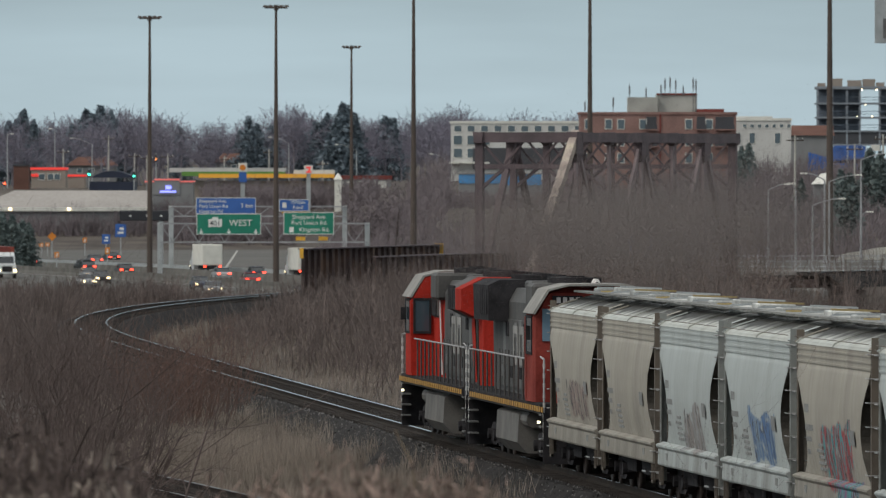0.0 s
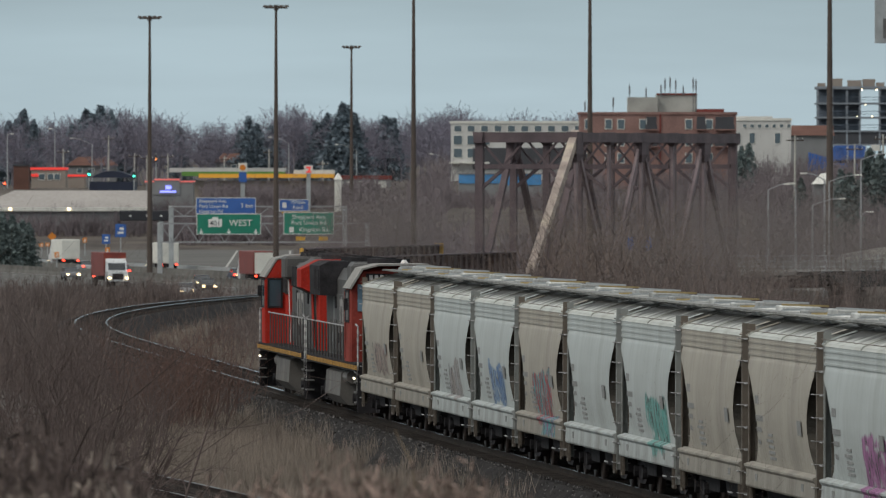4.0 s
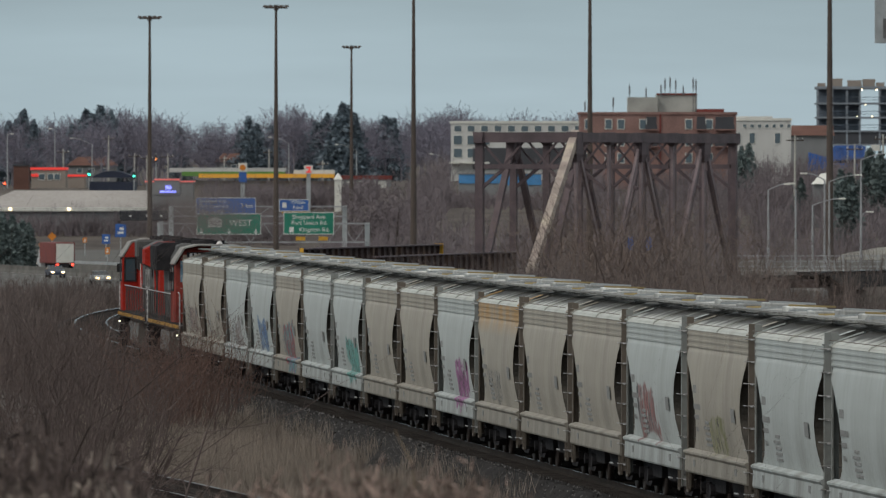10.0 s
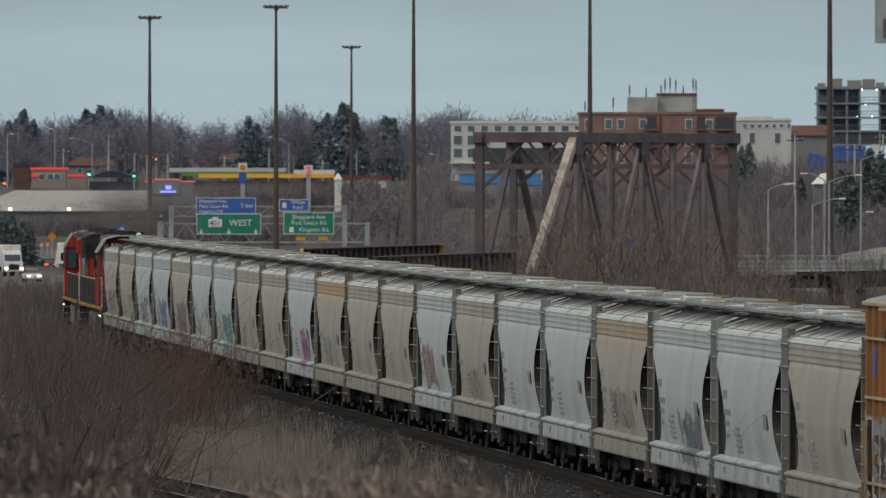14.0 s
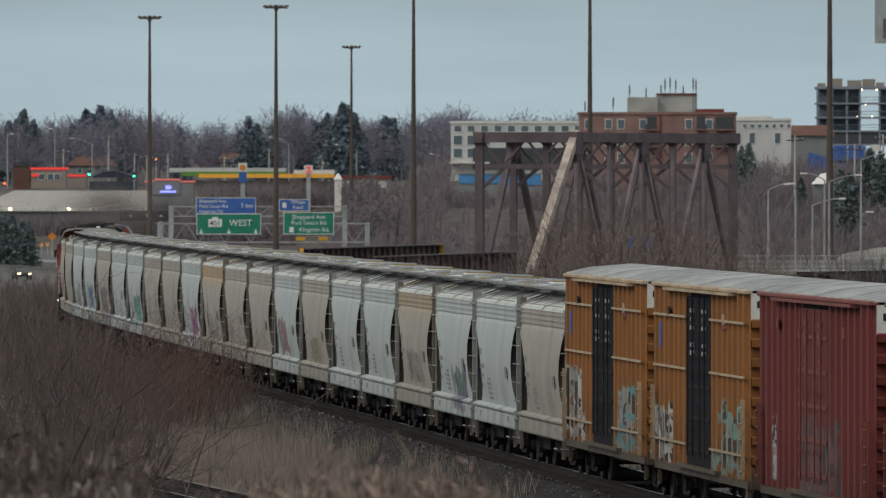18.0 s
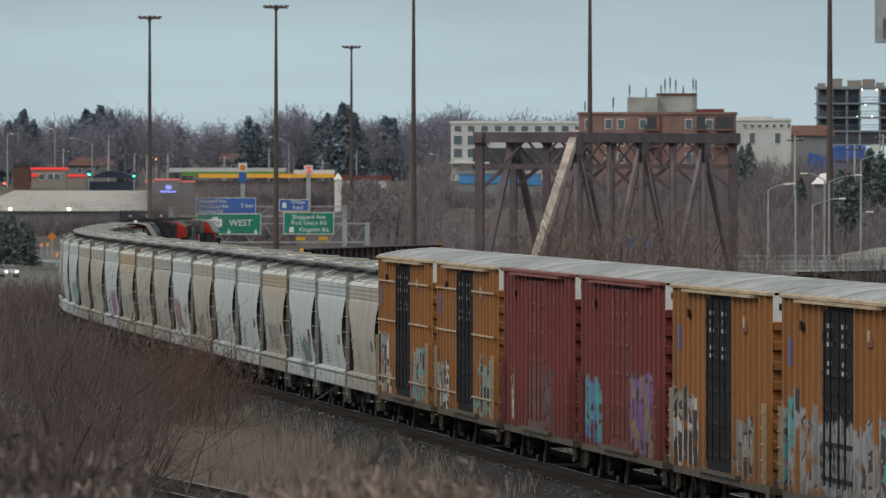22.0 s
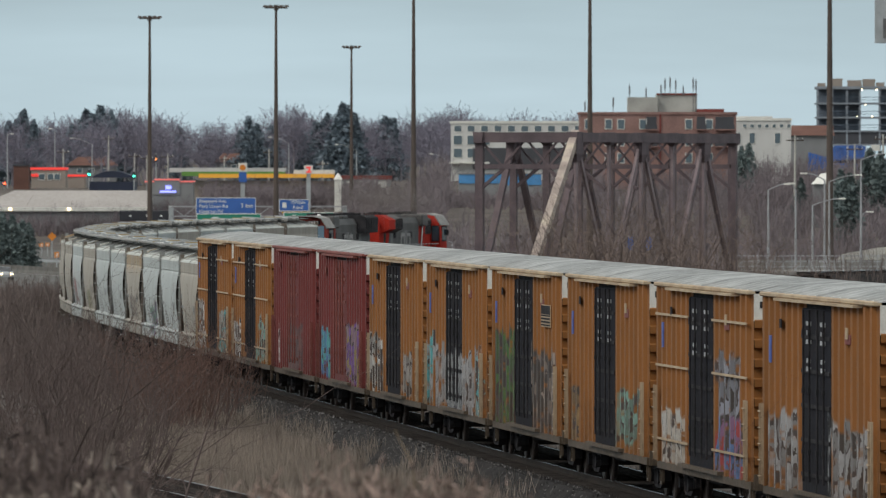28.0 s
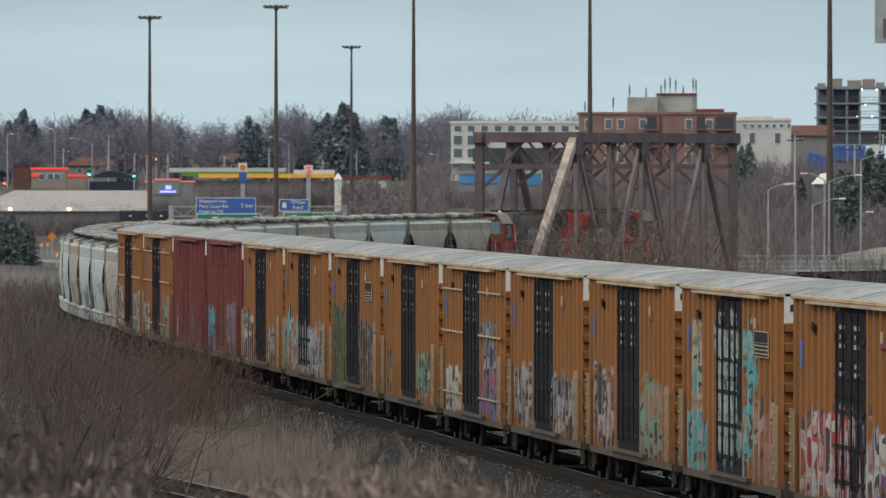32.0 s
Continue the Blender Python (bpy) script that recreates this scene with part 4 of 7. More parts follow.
# (red, belt rails, tags) of each boxcar from the front
BOXCARS = [(False, True, ((7.0, 1.9, 2.6, 1.0, WHT, BLK, 21), (-5, 1.7, 3.2, 0.9, GREYTAG, TEAL, 22))),
           (False, True, ((7.2, 1.5, 2.2, 0.8, WHT, BLK, 23), (-5.5, 1.7, 3.2, 0.9, (0.2, 0.36, 0.32), GREYTAG, 24))),
           (True, False, ((6.5, 1.6, 0.5, 0.9, WHT, WHT, 25), (-1, 1.7, 4, 1.0, (0.10, 0.06, 0.06), (0.2, 0.11, 0.10), 26))),
           (True, False, ((6.5, 1.8, 2.6, 0.9, TEAL, BLUE, 27), (-4.5, 1.9, 3.5, 1.1, PUR, (0.3, 0.24, 0.10), 28))),
           (False, False, ((6.5, 1.75, 3.4, 0.95, WHT, BLK, 29), (-5, 1.6, 2.6, 0.75, GREYTAG, BLK, 30))),
           (False, False, ((0.0, 1.75, 8.0, 1.05, SIL, (0.24, 0.25, 0.26), 31), (8.2, 1.9, 1.6, 1.1, TEAL, SIL, 49), (-7.6, 1.7, 1.2, 0.9, TEAL, SIL, 50))),
           (False, False, ((5.5, 2.0, 3.8, 1.5, BLK, (0.07, 0.16, 0.06), 32), (-5, 1.9, 3.6, 1.3, BLK, (0.36, 0.3, 0.26), 33))),
           (False, False, ((7.6, 1.5, 1.4, 0.8, (0.3, 0.2, 0.1), BLK, 34), (-5, 1.7, 3.6, 0.85, (0.22, 0.40, 0.34), BLK, 35))),
           (False, True, ((5.8, 1.5, 3.0, 0.8, (0.48, 0.45, 0.40), WHT, 36), (-5.2, 2.7, 2.8, 0.9, (0.30, 0.32, 0.37), BLK, 37), (-5.4, 1.55, 3.6, 0.8, BLUE, RED, 38))),
           (False, False, ((5.8, 1.7, 3.6, 1.0, SIL, BLK, 39), (-5.2, 1.7, 3.4, 0.95, SIL, BLK, 40))),
           (False, False, ((6.2, 1.9, 3.0, 1.1, (0.45, 0.36, 0.35), BLK, 41), (-5.2, 1.8, 3.2, 1.1, (0.14, 0.36, 0.3), (0.35, 0.22, 0.15), 42))),
           (False, False, ((6.4, 2.8, 1.1, 1.8, (0.46, 0.39, 0.30), TEAL, 43), (0.2, 2.7, 2.9, 1.8, (0.33, 0.45, 0.42), WHT, 44), (-3.7, 2.6, 1.4, 1.8, TEAL, (0.28, 0.45, 0.42), 51), (6.3, 1.4, 2.4, 0.75, TEAL, SIL, 52), (-6, 1.8, 2.6, 1.1, (0.42, 0.33, 0.25), (0.33, 0.13, 0.09), 45))),
           (False, False, ((3.5, 1.8, 6.5, 1.1, RED, WHT, 46), (-5, 1.7, 3.5, 0.9, WHT, PUR, 47))),
           (False, False, ((0, 1.6, 6.0, 0.9, GREYTAG, BLK, 48),))]

CARS = []          # (thing, place along the track at rest, half bogie distance, reversed)
TRAIN_S1 = 168.3825


def build_train():
    hop = build_hopper()
    for k, (tone, top, tags) in enumerate(HOPPERS):
        car = hop if k == 0 else copy_thing(hop, Matrix())
        # darker lower side: dirt, with the shade of its under-curve painted in
        mat = car_paint("hopper_paint", tone, DIRT, tags=tags, streak=0.30 if tone is PALE else 0.46, top=top, low=0.9, high=2.5, grime_shade_part=0.36)
        repaint(car, ("body", "side_plate", "arched_brace"), mat)
        repaint(car, ("side_sill",), car_paint("hopper_sill_paint", tone if tone is PALE else tint(tone, 0.85), DIRT, tags=tags, streak=0.6, low=0.6, high=1.25))
        repaint(car, ("corner_post", "end_beam"), M_hop_frame if tone is PALE else M_hop_brown)
        tone_word = "cool off-white" if tone is PALE else "beige-white"
        car["label"] = f"{tone_word} curved-side covered hopper wagon" + (", graffiti near the sill" if tags else ", dirt streaked")
        CARS.append((car, TRAIN_S1 - (k - 0.5) * 12.979, 4.3, False))
    yellow, belted, red = build_boxcar(), build_boxcar(ribs=True), build_boxcar(red=True)
    used = set()
    for k, (is_red, ribs, tags) in enumerate(BOXCARS):
        proto = red if is_red else belted if ribs else yellow
        car = copy_thing(proto, Matrix()) if proto.name in used else proto
        used.add(proto.name)
        base, dirt = (RUSTRED, (0.11, 0.03, 0.025)) if is_red else (OCHRE, YDIRT)
        mat = car_paint("boxcar_paint", base, dirt, tags=tags, streak=0.72, high=2.4)
        repaint(car, ("side_sheet", "corrugated_end"), mat)
        repaint(car, ("door",), mat if is_red else car_paint("door_paint", (0.022, 0.022, 0.028), (0.035, 0.032, 0.03), tags=tags, rough=0.8, spec=0.05))
        if is_red:
            repaint(car, ("roof_edge", "door_track", "ladder", "vent_plate"), M_redroof)
            car["label"] = "rust-red ribbed boxcar with graffiti along the bottom"
        else:
            car["label"] = "ochre yellow boxcar, black plug doors" + (", cream belt rails" if ribs else "") + ", graffiti below"
        if k in (6, 11):
            for s in (1, -1):
                pl = part("data_placard", boxes((-7.4, -5.05, min(s * 1.60, s * 1.62), max(s * 1.60, s * 1.62), 3.52, 4.06)), M_cream, car, "white data placard with black bars")
                for z, h in ((3.83, 0.21), (3.78, 0.035), (3.70, 0.045), (3.62, 0.045), (3.55, 0.035)):
                    part("placard_bar", boxes((-7.36, -5.1, min(s * 1.62, s * 1.63), max(s * 1.62, s * 1.63), z, z + h)), M_black, pl)
        CARS.append((car, TRAIN_S1 - 20 * 12.979 - 0.09 - (k + 0.5) * 20.595, 7.1, False))




# ---- locomotives
M_locored = surf("locomotive_red", (0.36, 0.028, 0.018), 0.86, var=0.22, scale=0.8, fine=12, bump=0.05)
M_locodull = surf("faded_locomotive_red", (0.23, 0.046, 0.036), 0.86, var=0.3, scale=0.8, fine=12, bump=0.05)
M_dash = surf("dirty_yellow_stripe", (0.42, 0.22, 0.035), 0.7, var=0.3, scale=2)
M_locogrey = surf("locomotive_dark_grey", (0.062, 0.059, 0.056), 0.7, var=0.35, scale=0.8, fine=12, bump=0.08)
M_locolight = surf("grimy_grey_panel", (0.115, 0.112, 0.108), 0.6, var=0.3, scale=1.2)
M_locowhite = surf("white_stripe_paint", (0.50, 0.49, 0.47), 0.55, var=0.2, scale=2)
M_mark = surf("faded_cream_mark", (0.26, 0.25, 0.235), 0.8, var=0.3, scale=2)
M_cabroof = surf("pale_grey_cab_roof", (0.25, 0.235, 0.215), 0.75, var=0.25, scale=1.5)
M_rail_grey = surf("scuffed_handrail", (0.34, 0.33, 0.33), 0.6, var=0.2, scale=3)
M_tank = surf("fuel_tank_grime", (0.12, 0.11, 0.10), 0.65, var=0.35, scale=1.2)
M_wtrim_loco = surf("white_dome", (0.66, 0.65, 0.62), 0.5, var=0.1)
M_cabglass = glass_mat("cab_glass", (0.05, 0.08, 0.10))
M_screen = glass_mat("sky_lit_windscreen", (0.16, 0.25, 0.32), 0.12)
M_head = lamp_mat("ditch_lamp", (1.0, 0.90, 0.62), 2.5)


def build_loco(winged=True):
    """Six-axle freight locomotive, nose towards +x. winged: wide slanted radiator wings at the rear, else square black ones."""
    car = thing("locomotive", "red and dark grey six-axle diesel locomotive with yellow sill stripe", "locomotive", group="locomotives of the freight train")
    H = 10.7
    part("frame", boxes((-H, H, -1.5, 1.5, 1.35, 1.62), (-H + 0.2, H - 0.2, -0.6, 0.6, 0.9, 1.4), bevel=0.02), M_black, car)
    for s in (1, -1):
        bm = bmesh.new()
        sill = part("sill_stripe", boxes((-H + 0.6, H - 0.3, min(s * 1.5, s * 1.54), max(s * 1.5, s * 1.54), 1.36, 1.60)), M_black, car, "black sill with yellow dashes")
        for k in range(34):
            x = -H + 0.9 + k * 0.62
            part("dash", boxes((x, x + 0.36, s * 1.545 - 0.008, s * 1.545 + 0.008, 1.41, 1.54)), M_dash, sill)
    # long hood with sloped shoulders
    sec = [(0.92, 1.62), (0.95, 3.95), (0.75, 4.30), (-0.75, 4.30), (-0.95, 3.95), (-0.92, 1.62)]
    hood = part("long_hood", loft(bmesh.new(), [[(x, y, z) for y, z in sec] for x in (-8.2, 2.6)]), M_locogrey, car, "dark grey engine hood")
    part("hood_front", loft(bmesh.new(), [[(x, y, z) for y, z in sec] for x in (2.6, 6.4)]), M_locored, car, "red front section of the hood")
    part("hood_end", loft(bmesh.new(), [[(x, y, z) for y, z in sec] for x in (-9.6, -8.2)]), M_locored, car, "red rear end of the hood")
    for s in (1, -1):
        for k in range(12):
            x = -8.1 + k * 0.88
            d = part("hood_door", boxes((x, x + 0.88, min(s * 0.94, s * 0.975), max(s * 0.94, s * 0.975), 1.75, 3.5), bevel=0.01), M_locolight if k % 5 == 2 else M_locogrey, hood)
            part("latch", boxes((x + 0.78, x + 0.84, s * 0.985 - 0.02, s * 0.985 + 0.02, 2.5, 2.7)), M_locolight, d)
    # radiator section with wide wings at the rear
    if winged:
        sec = [(0.95, 3.35), (1.5, 3.62), (1.5, 4.18), (0.9, 4.48), (-0.9, 4.48), (-1.5, 4.18), (-1.5, 3.62), (-0.95, 3.35)]
    else:
        sec = [(0.95, 3.42), (1.48, 3.45), (1.5, 4.36), (1.2, 4.5), (-1.2, 4.5), (-1.5, 4.36), (-1.48, 3.45), (-0.95, 3.42)]
    rad = part("radiator", loft(bmesh.new(), [[(x, y, z) for y, z in sec] for x in (-7.4, -4.9)]), M_locogrey if winged else M_black, car, "wide radiator wings")
    part("radiator_end", loft(bmesh.new(), [[(x, y, z) for y, z in sec] for x in (-9.3, -7.4)]), M_locored, car, "red end of the radiator")
    for s in (1, -1):
        for k in range(4):
            x = -7.2 + k * 0.55
            part("grille", boxes((x, x + 0.4, s * 1.5 - 0.02, s * 1.5 + 0.02, 3.62, 4.25)), M_black, rad)
    # red slanted bands on the hood
    for s in (1, -1):
        for x0, w in ((-8.4, 0.9),) if winged else ():
            bm = bmesh.new()
            v = [bm.verts.new((x0 + dx, s * 1.0, z)) for dx, z in ((0, 1.7), (w, 1.7), (w + 0.9, 3.95), (0.9, 3.95))]
            bm.faces.new(v)
            geom = bmesh.ops.extrude_face_region(bm, geom=list(bm.faces))["geom"]
            bmesh.ops.translate(bm, verts=[g for g in geom if isinstance(g, bmesh.types.BMVert)], vec=(0, s * 0.012, 0))
            part("colour_band", bm, M_locored, hood, "red slanted band")
        bm = bmesh.new()
        v = [bm.verts.new((2.7 + dx, s * 1.0, z)) for dx, z in ((0, 1.7), (0.28, 1.7), (1.18, 3.95), (0.9, 3.95))]
        bm.faces.new(v)
        geom = bmesh.ops.extrude_face_region(bm, geom=list(bm.faces))["geom"]
        bmesh.ops.translate(bm, verts=[g for g in geom if isinstance(g, bmesh.types.BMVert)], vec=(0, s * 0.014, 0))
        part("colour_band", bm, M_locowhite, hood, "white slanted stripe")
        # maker's mark as two plain hollow shapes
        for x0, x1 in ((-3.2, -1.9), (-1.5, -0.2)):
            y0, y1 = min(s * 0.985, s * 1.002), max(s * 0.985, s * 1.002)
            bm = boxes((x0, x0 + 0.26, y0, y1, 2.35, 3.35), (x1 - 0.26, x1, y0, y1, 2.35, 3.35), (x0 + 0.26, x1 - 0.26, y0, y1, 3.15, 3.35), (x0 + 0.26, x1 - 0.26, y0, y1, 2.35, 2.55))
            part("painted_mark", bm, M_mark, hood, "faded hollow painted mark")
        # grimy access panels and louvres along the hood
        for k in range(7):
            x = -6.6 + k * 1.25
            part("louvre_panel", boxes((x, x + 0.7, s * 0.985 - 0.012, s * 0.985 + 0.012, 3.05 if k % 2 else 2.0, 3.42 if k % 2 else 2.3)), M_black if k % 3 else M_locolight, hood)
    # equipment behind the cab: blower bulge, brake grid
    part("blower_duct", boxes((4.6, 6.38, -1.0, 1.0, 3.2, 4.25), bevel=0.1), M_locogrey, car)
    part("brake_grid", boxes((2.6, 4.4, -1.2, 1.2, 3.75, 4.5), bevel=0.08), M_locogrey, car)
    part("intake_panel", boxes((4.7, 6.2, -1.03, 1.03, 3.3, 4.1)), M_black, car)
    for x, z, r in ((3.4, 4.5, 0.65), (-5.5, 4.48, 0.6), (-6.9, 4.48, 0.6), *(() if winged else ((-8.3, 4.48, 0.6), (1.6, 4.3, 0.55)))):
        part("roof_fan", rod(rod(bmesh.new(), (x, 0, z), (x, 0, z + 0.14), r, n=14), (x, 0, z + 0.14), (x, 0, z + 0.18), r * 0.35, n=10), M_black, car)
    part("aerial_dome", rod(rod(bmesh.new(), (4.9, 0.35, 4.24), (4.9, 0.35, 4.52), 0.09, n=8), (4.9, 0.35, 4.52), (4.9, 0.35, 4.62), 0.12, 0.06, n=8), M_wtrim_loco, car, "small white aerial dome")
    part("exhaust_stack", boxes((-1.2, 0.2, -0.3, 0.3, 4.28, 4.62)), M_black, car)
    part("silencer", boxes((-3.2, -1.4, -0.7, 0.7, 4.28, 4.5), bevel=0.05), M_locogrey, car)
    part("air_horn", rod(rod(bmesh.new(), (5.3, 0.3, 4.35), (5.8, 0.3, 4.45), 0.06, 0.1), (5.3, 0.3, 4.2), (5.3, 0.3, 4.4), 0.04), M_locolight, car)
    # cab
    sec = [(1.56, 1.62), (1.56, 3.70), (1.2, 4.33), (0.7, 4.45), (-0.7, 4.45), (-1.2, 4.33), (-1.56, 3.70), (-1.56, 1.62)]
    cab = part("cab", loft(bmesh.new(), [[(x, y, z) for y, z in sec] for x in (6.4, 8.5)]), M_locored, car, "red cab")
    # sloping front over the windscreen
    bm = loft(bmesh.new(), [[(8.5, y, z) for y, z in sec], [(8.8, y * 0.97, min(z, 4.3)) for y, z in sec]])
    part("cab_front", bm, M_locored, cab)
    sec2 = [(1.62, 3.80), (1.24, 4.40), (0.7, 4.53), (-0.7, 4.53), (-1.24, 4.40), (-1.62, 3.80), (-1.56, 3.78), (-1.2, 4.36), (-0.7, 4.48), (0.7, 4.48), (1.2, 4.36), (1.56, 3.78)]
    part("cab_roof", loft(bmesh.new(), [[(x, y, z) for y, z in sec2] for x in (6.4, 9.15)]), M_cabroof, cab, "pale grey cab roof with sun visor")
    for s in (1, -1):
        w = part("side_window", boxes((6.95, 8.35, s * 1.565 - 0.012, s * 1.565 + 0.012, 2.85, 3.68)), M_cabglass, cab)
        part("window_frame", boxes((6.87, 6.95, s * 1.57 - 0.02, s * 1.57 + 0.02, 2.78, 3.75), (8.35, 8.43, s * 1.57 - 0.02, s * 1.57 + 0.02, 2.78, 3.75), (6.95, 8.35, s * 1.57 - 0.02, s * 1.57 + 0.02, 2.78, 2.85), (6.95, 8.35, s * 1.57 - 0.02, s * 1.57 + 0.02, 3.68, 3.75)), M_black, w)
        part("mirror", boxes((8.3, 8.36, min(s * 1.6, s * 1.72), max(s * 1.6, s * 1.72), 3.15, 3.5)), M_black, cab)
        part("cab_door", boxes((6.45, 6.85, s * 1.565 - 0.01, s * 1.565 + 0.02, 1.7, 3.7)), M_locored, cab)
        rw = part("rear_window", boxes((6.375, 6.395, min(s * 1.08, s * 1.46), max(s * 1.08, s * 1.46), 2.85, 3.7)), M_cabglass, cab)
        part("window_frame", boxes((6.36, 6.392, s * 1.05 - 0.03, s * 1.05 + 0.03, 2.78, 3.77), (6.36, 6.392, s * 1.49 - 0.03, s * 1.49 + 0.03, 2.78, 3.77), (6.36, 6.392, min(s * 1.08, s * 1.46), max(s * 1.08, s * 1.46), 2.78, 2.85), (6.36, 6.392, min(s * 1.08, s * 1.46), max(s * 1.08, s * 1.46), 3.70, 3.77)), M_black, rw)
        part("number_board", boxes((8.82, 8.86, min(s * 0.35, s * 1.1), max(s * 0.35, s * 1.1), 4.02, 4.24)), M_black, cab, "black number board with pale bars")
        for k in range(4):
            part("number_bar", boxes((8.86, 8.875, min(s * (0.42 + 0.16 * k), s * (0.52 + 0.16 * k)), max(s * (0.42 + 0.16 * k), s * (0.52 + 0.16 * k)), 4.06, 4.20)), M_locowhite, cab)
    for y0, y1 in ((-1.35, -0.75), (-0.65, -0.05), (0.05, 0.65), (0.75, 1.35)):
        part("windscreen", boxes((8.78, 8.84, y0, y1, 3.12, 3.92)), M_screen, cab)
    # nose
    sec = [(1.15, 1.62), (1.15, 2.75), (0.85, 3.15), (-0.85, 3.15), (-1.15, 2.75), (-1.15, 1.62)]
    nose = part("nose", loft(bmesh.new(), [[(8.75, y, z) for y, z in sec], [(10.0, y, z) for y, z in sec], [(10.25, y * 0.9, min(z, 2.95)) for y, z in sec]]), M_locored, car, "red short nose")
    part("headlight", rod(rod(bmesh.new(), (10.2, 0.16, 2.75), (10.28, 0.16, 2.75), 0.1), (10.2, -0.16, 2.75), (10.28, -0.16, 2.75), 0.1), M_locowhite, nose)
    # ends: anticlimber, plough, steps
    for e in (-1, 1):
        part("pilot", boxes((e * H - 0.06, e * H + 0.06, -1.5, 1.5, 0.14, 1.4), (e * (H + 0.05) - 0.1, e * (H + 0.05) + 0.1, -1.2, 1.2, 1.15, 1.4)), M_black, car)
        for s in (1, -1):
            bm = bmesh.new()
            for k in range(4):
                box(bm, e * (H - 0.45) - 0.35, e * (H - 0.45) + 0.35, s * 1.42 - 0.12, s * 1.42 + 0.12, 0.42 + 0.3 * k, 0.46 + 0.3 * k)
            part("steps", bm, M_locolight, car)
            bm = bmesh.new()
            pts = [(e * H, s * 1.48, 0.7), (e * H, s * 1.48, 2.7), (e * (H - 0.9), s * 1.48, 2.75)]
            for a, b in zip(pts, pts[1:]):
                rod(bm, a, b, 0.025, n=6)
            hr = part("step_handrail", bm, M_rail_grey, car, "grey step handrail")
            for k in range(8):
                z = 0.8 + 0.24 * k
                part("band", rod(bmesh.new(), (e * H, s * 1.48, z), (e * H, s * 1.48, z + 0.12), 0.032, n=6), M_locowhite, hr, "white painted band")
        part("ditch_lamp", rod(rod(bmesh.new(), (e * (H + 0.02), 0.95, 1.25), (e * (H + 0.14), 0.95, 1.25), 0.1), (e * (H + 0.02), -0.95, 1.25), (e * (H + 0.14), -0.95, 1.25), 0.1), M_locolight, car)
        add_coupler(car, e * H, e * 0.6)
        add_bogie(car, e * 6.6, BOGIE3)
    for s in (1, -1):
        lampm = part("side_lamp", rod(bmesh.new(), (9.9, s * 1.5, 1.15), (9.9, s * 1.57, 1.15), 0.03), M_head, car, "lit side lamp")
        bm = bmesh.new()
        rod(bm, (-H + 0.4, s * 1.5, 2.65), (6.2, s * 1.5, 2.65), 0.022, n=6)
        part("handrail", bm, M_rail_grey, car, "pale walkway handrail")
        for k in range(14):
            x = -H + 0.5 + k * 1.28
            part("stanchion", rod(bmesh.new(), (x, s * 1.5, 1.6), (x, s * 1.5, 2.65), 0.025, n=6), M_locogrey, car)
    sec = [(1.15, 1.34), (1.42, 1.2), (1.46, 0.5), (1.2, 0.22), (-1.2, 0.22), (-1.46, 0.5), (-1.42, 1.2), (-1.15, 1.34)]
    part("fuel_tank", loft(bmesh.new(), [[(x, y, z) for y, z in sec] for x in (-3.0, 3.2)]), M_tank, car, "grimy grey fuel tank")
    for y0 in (-1.2, 1.2):
        part("air_reservoir", rod(bmesh.new(), (3.3, y0, 1.1), (5.0, y0, 1.1), 0.2, n=10), M_tank, car)
    return car


def build_locos():
    lead = build_loco()
    second = build_loco(winged=False)
    lead["label"] = "leading red and grey diesel locomotive, cab forward"
    second["label"] = "second red and grey diesel locomotive, cab facing the wagons"
    repaint(second, ("hood_end",), M_locogrey)
    repaint(second, ("radiator_end",), M_black)
    repaint(second, ("cab", "nose", "cab_door", "cab_front"), M_locodull)
    front = TRAIN_S1 + 12.979
    CARS.append((second, front + 11.15, 6.6, True))
    CARS.append((lead, front + 11.15 + 22.3, 6.6, False))


build_train()
build_locos()


def car_pose(s, half, back):
    """Stands a wagon with its two bogies on the curve."""
    xa, ya, _ = track(s + half)
    xb, yb, _ = track(s - half)
    rz = math.degrees(math.atan2(ya - yb, xa - xb)) + (180 if back else 0)
    return pose((xa + xb) / 2, (ya + yb) / 2, 0, 0, 0, rz)


MOVERS = []        # (thing, rows) of the road vehicles


def motions():
    for car, s, half, back in CARS:
        walk(car, [(float(t), car_pose(s + run(t), half, back)) for t in range(0, 33)])
    for ob, rows in MOVERS:
        walk(ob, rows)


# ---------------------------------------------------------------- masts, gantries and signs
M_steelgrey = surf("dull_grey_steel", (0.33, 0.33, 0.335), 0.65, metal=0.2, var=0.2, scale=0.8)
M_blue_sign = surf("blue_sign_sheet", (0.035, 0.11, 0.36), 0.5, var=0.12, scale=0.6, bump=0.02)
M_green_sign = surf("green_sign_sheet", (0.01, 0.19, 0.12), 0.5, var=0.12, scale=0.6, bump=0.02)
M_sign_white = surf("white_sign_sheet", (0.72, 0.72, 0.68), 0.5, var=0.08, scale=1, bump=0.02)
M_orange = surf("orange_sign_sheet", (0.65, 0.21, 0.02), 0.5, var=0.12, scale=1)
M_vms = surf("black_message_board", (0.02, 0.02, 0.026), 0.6, var=0.2)


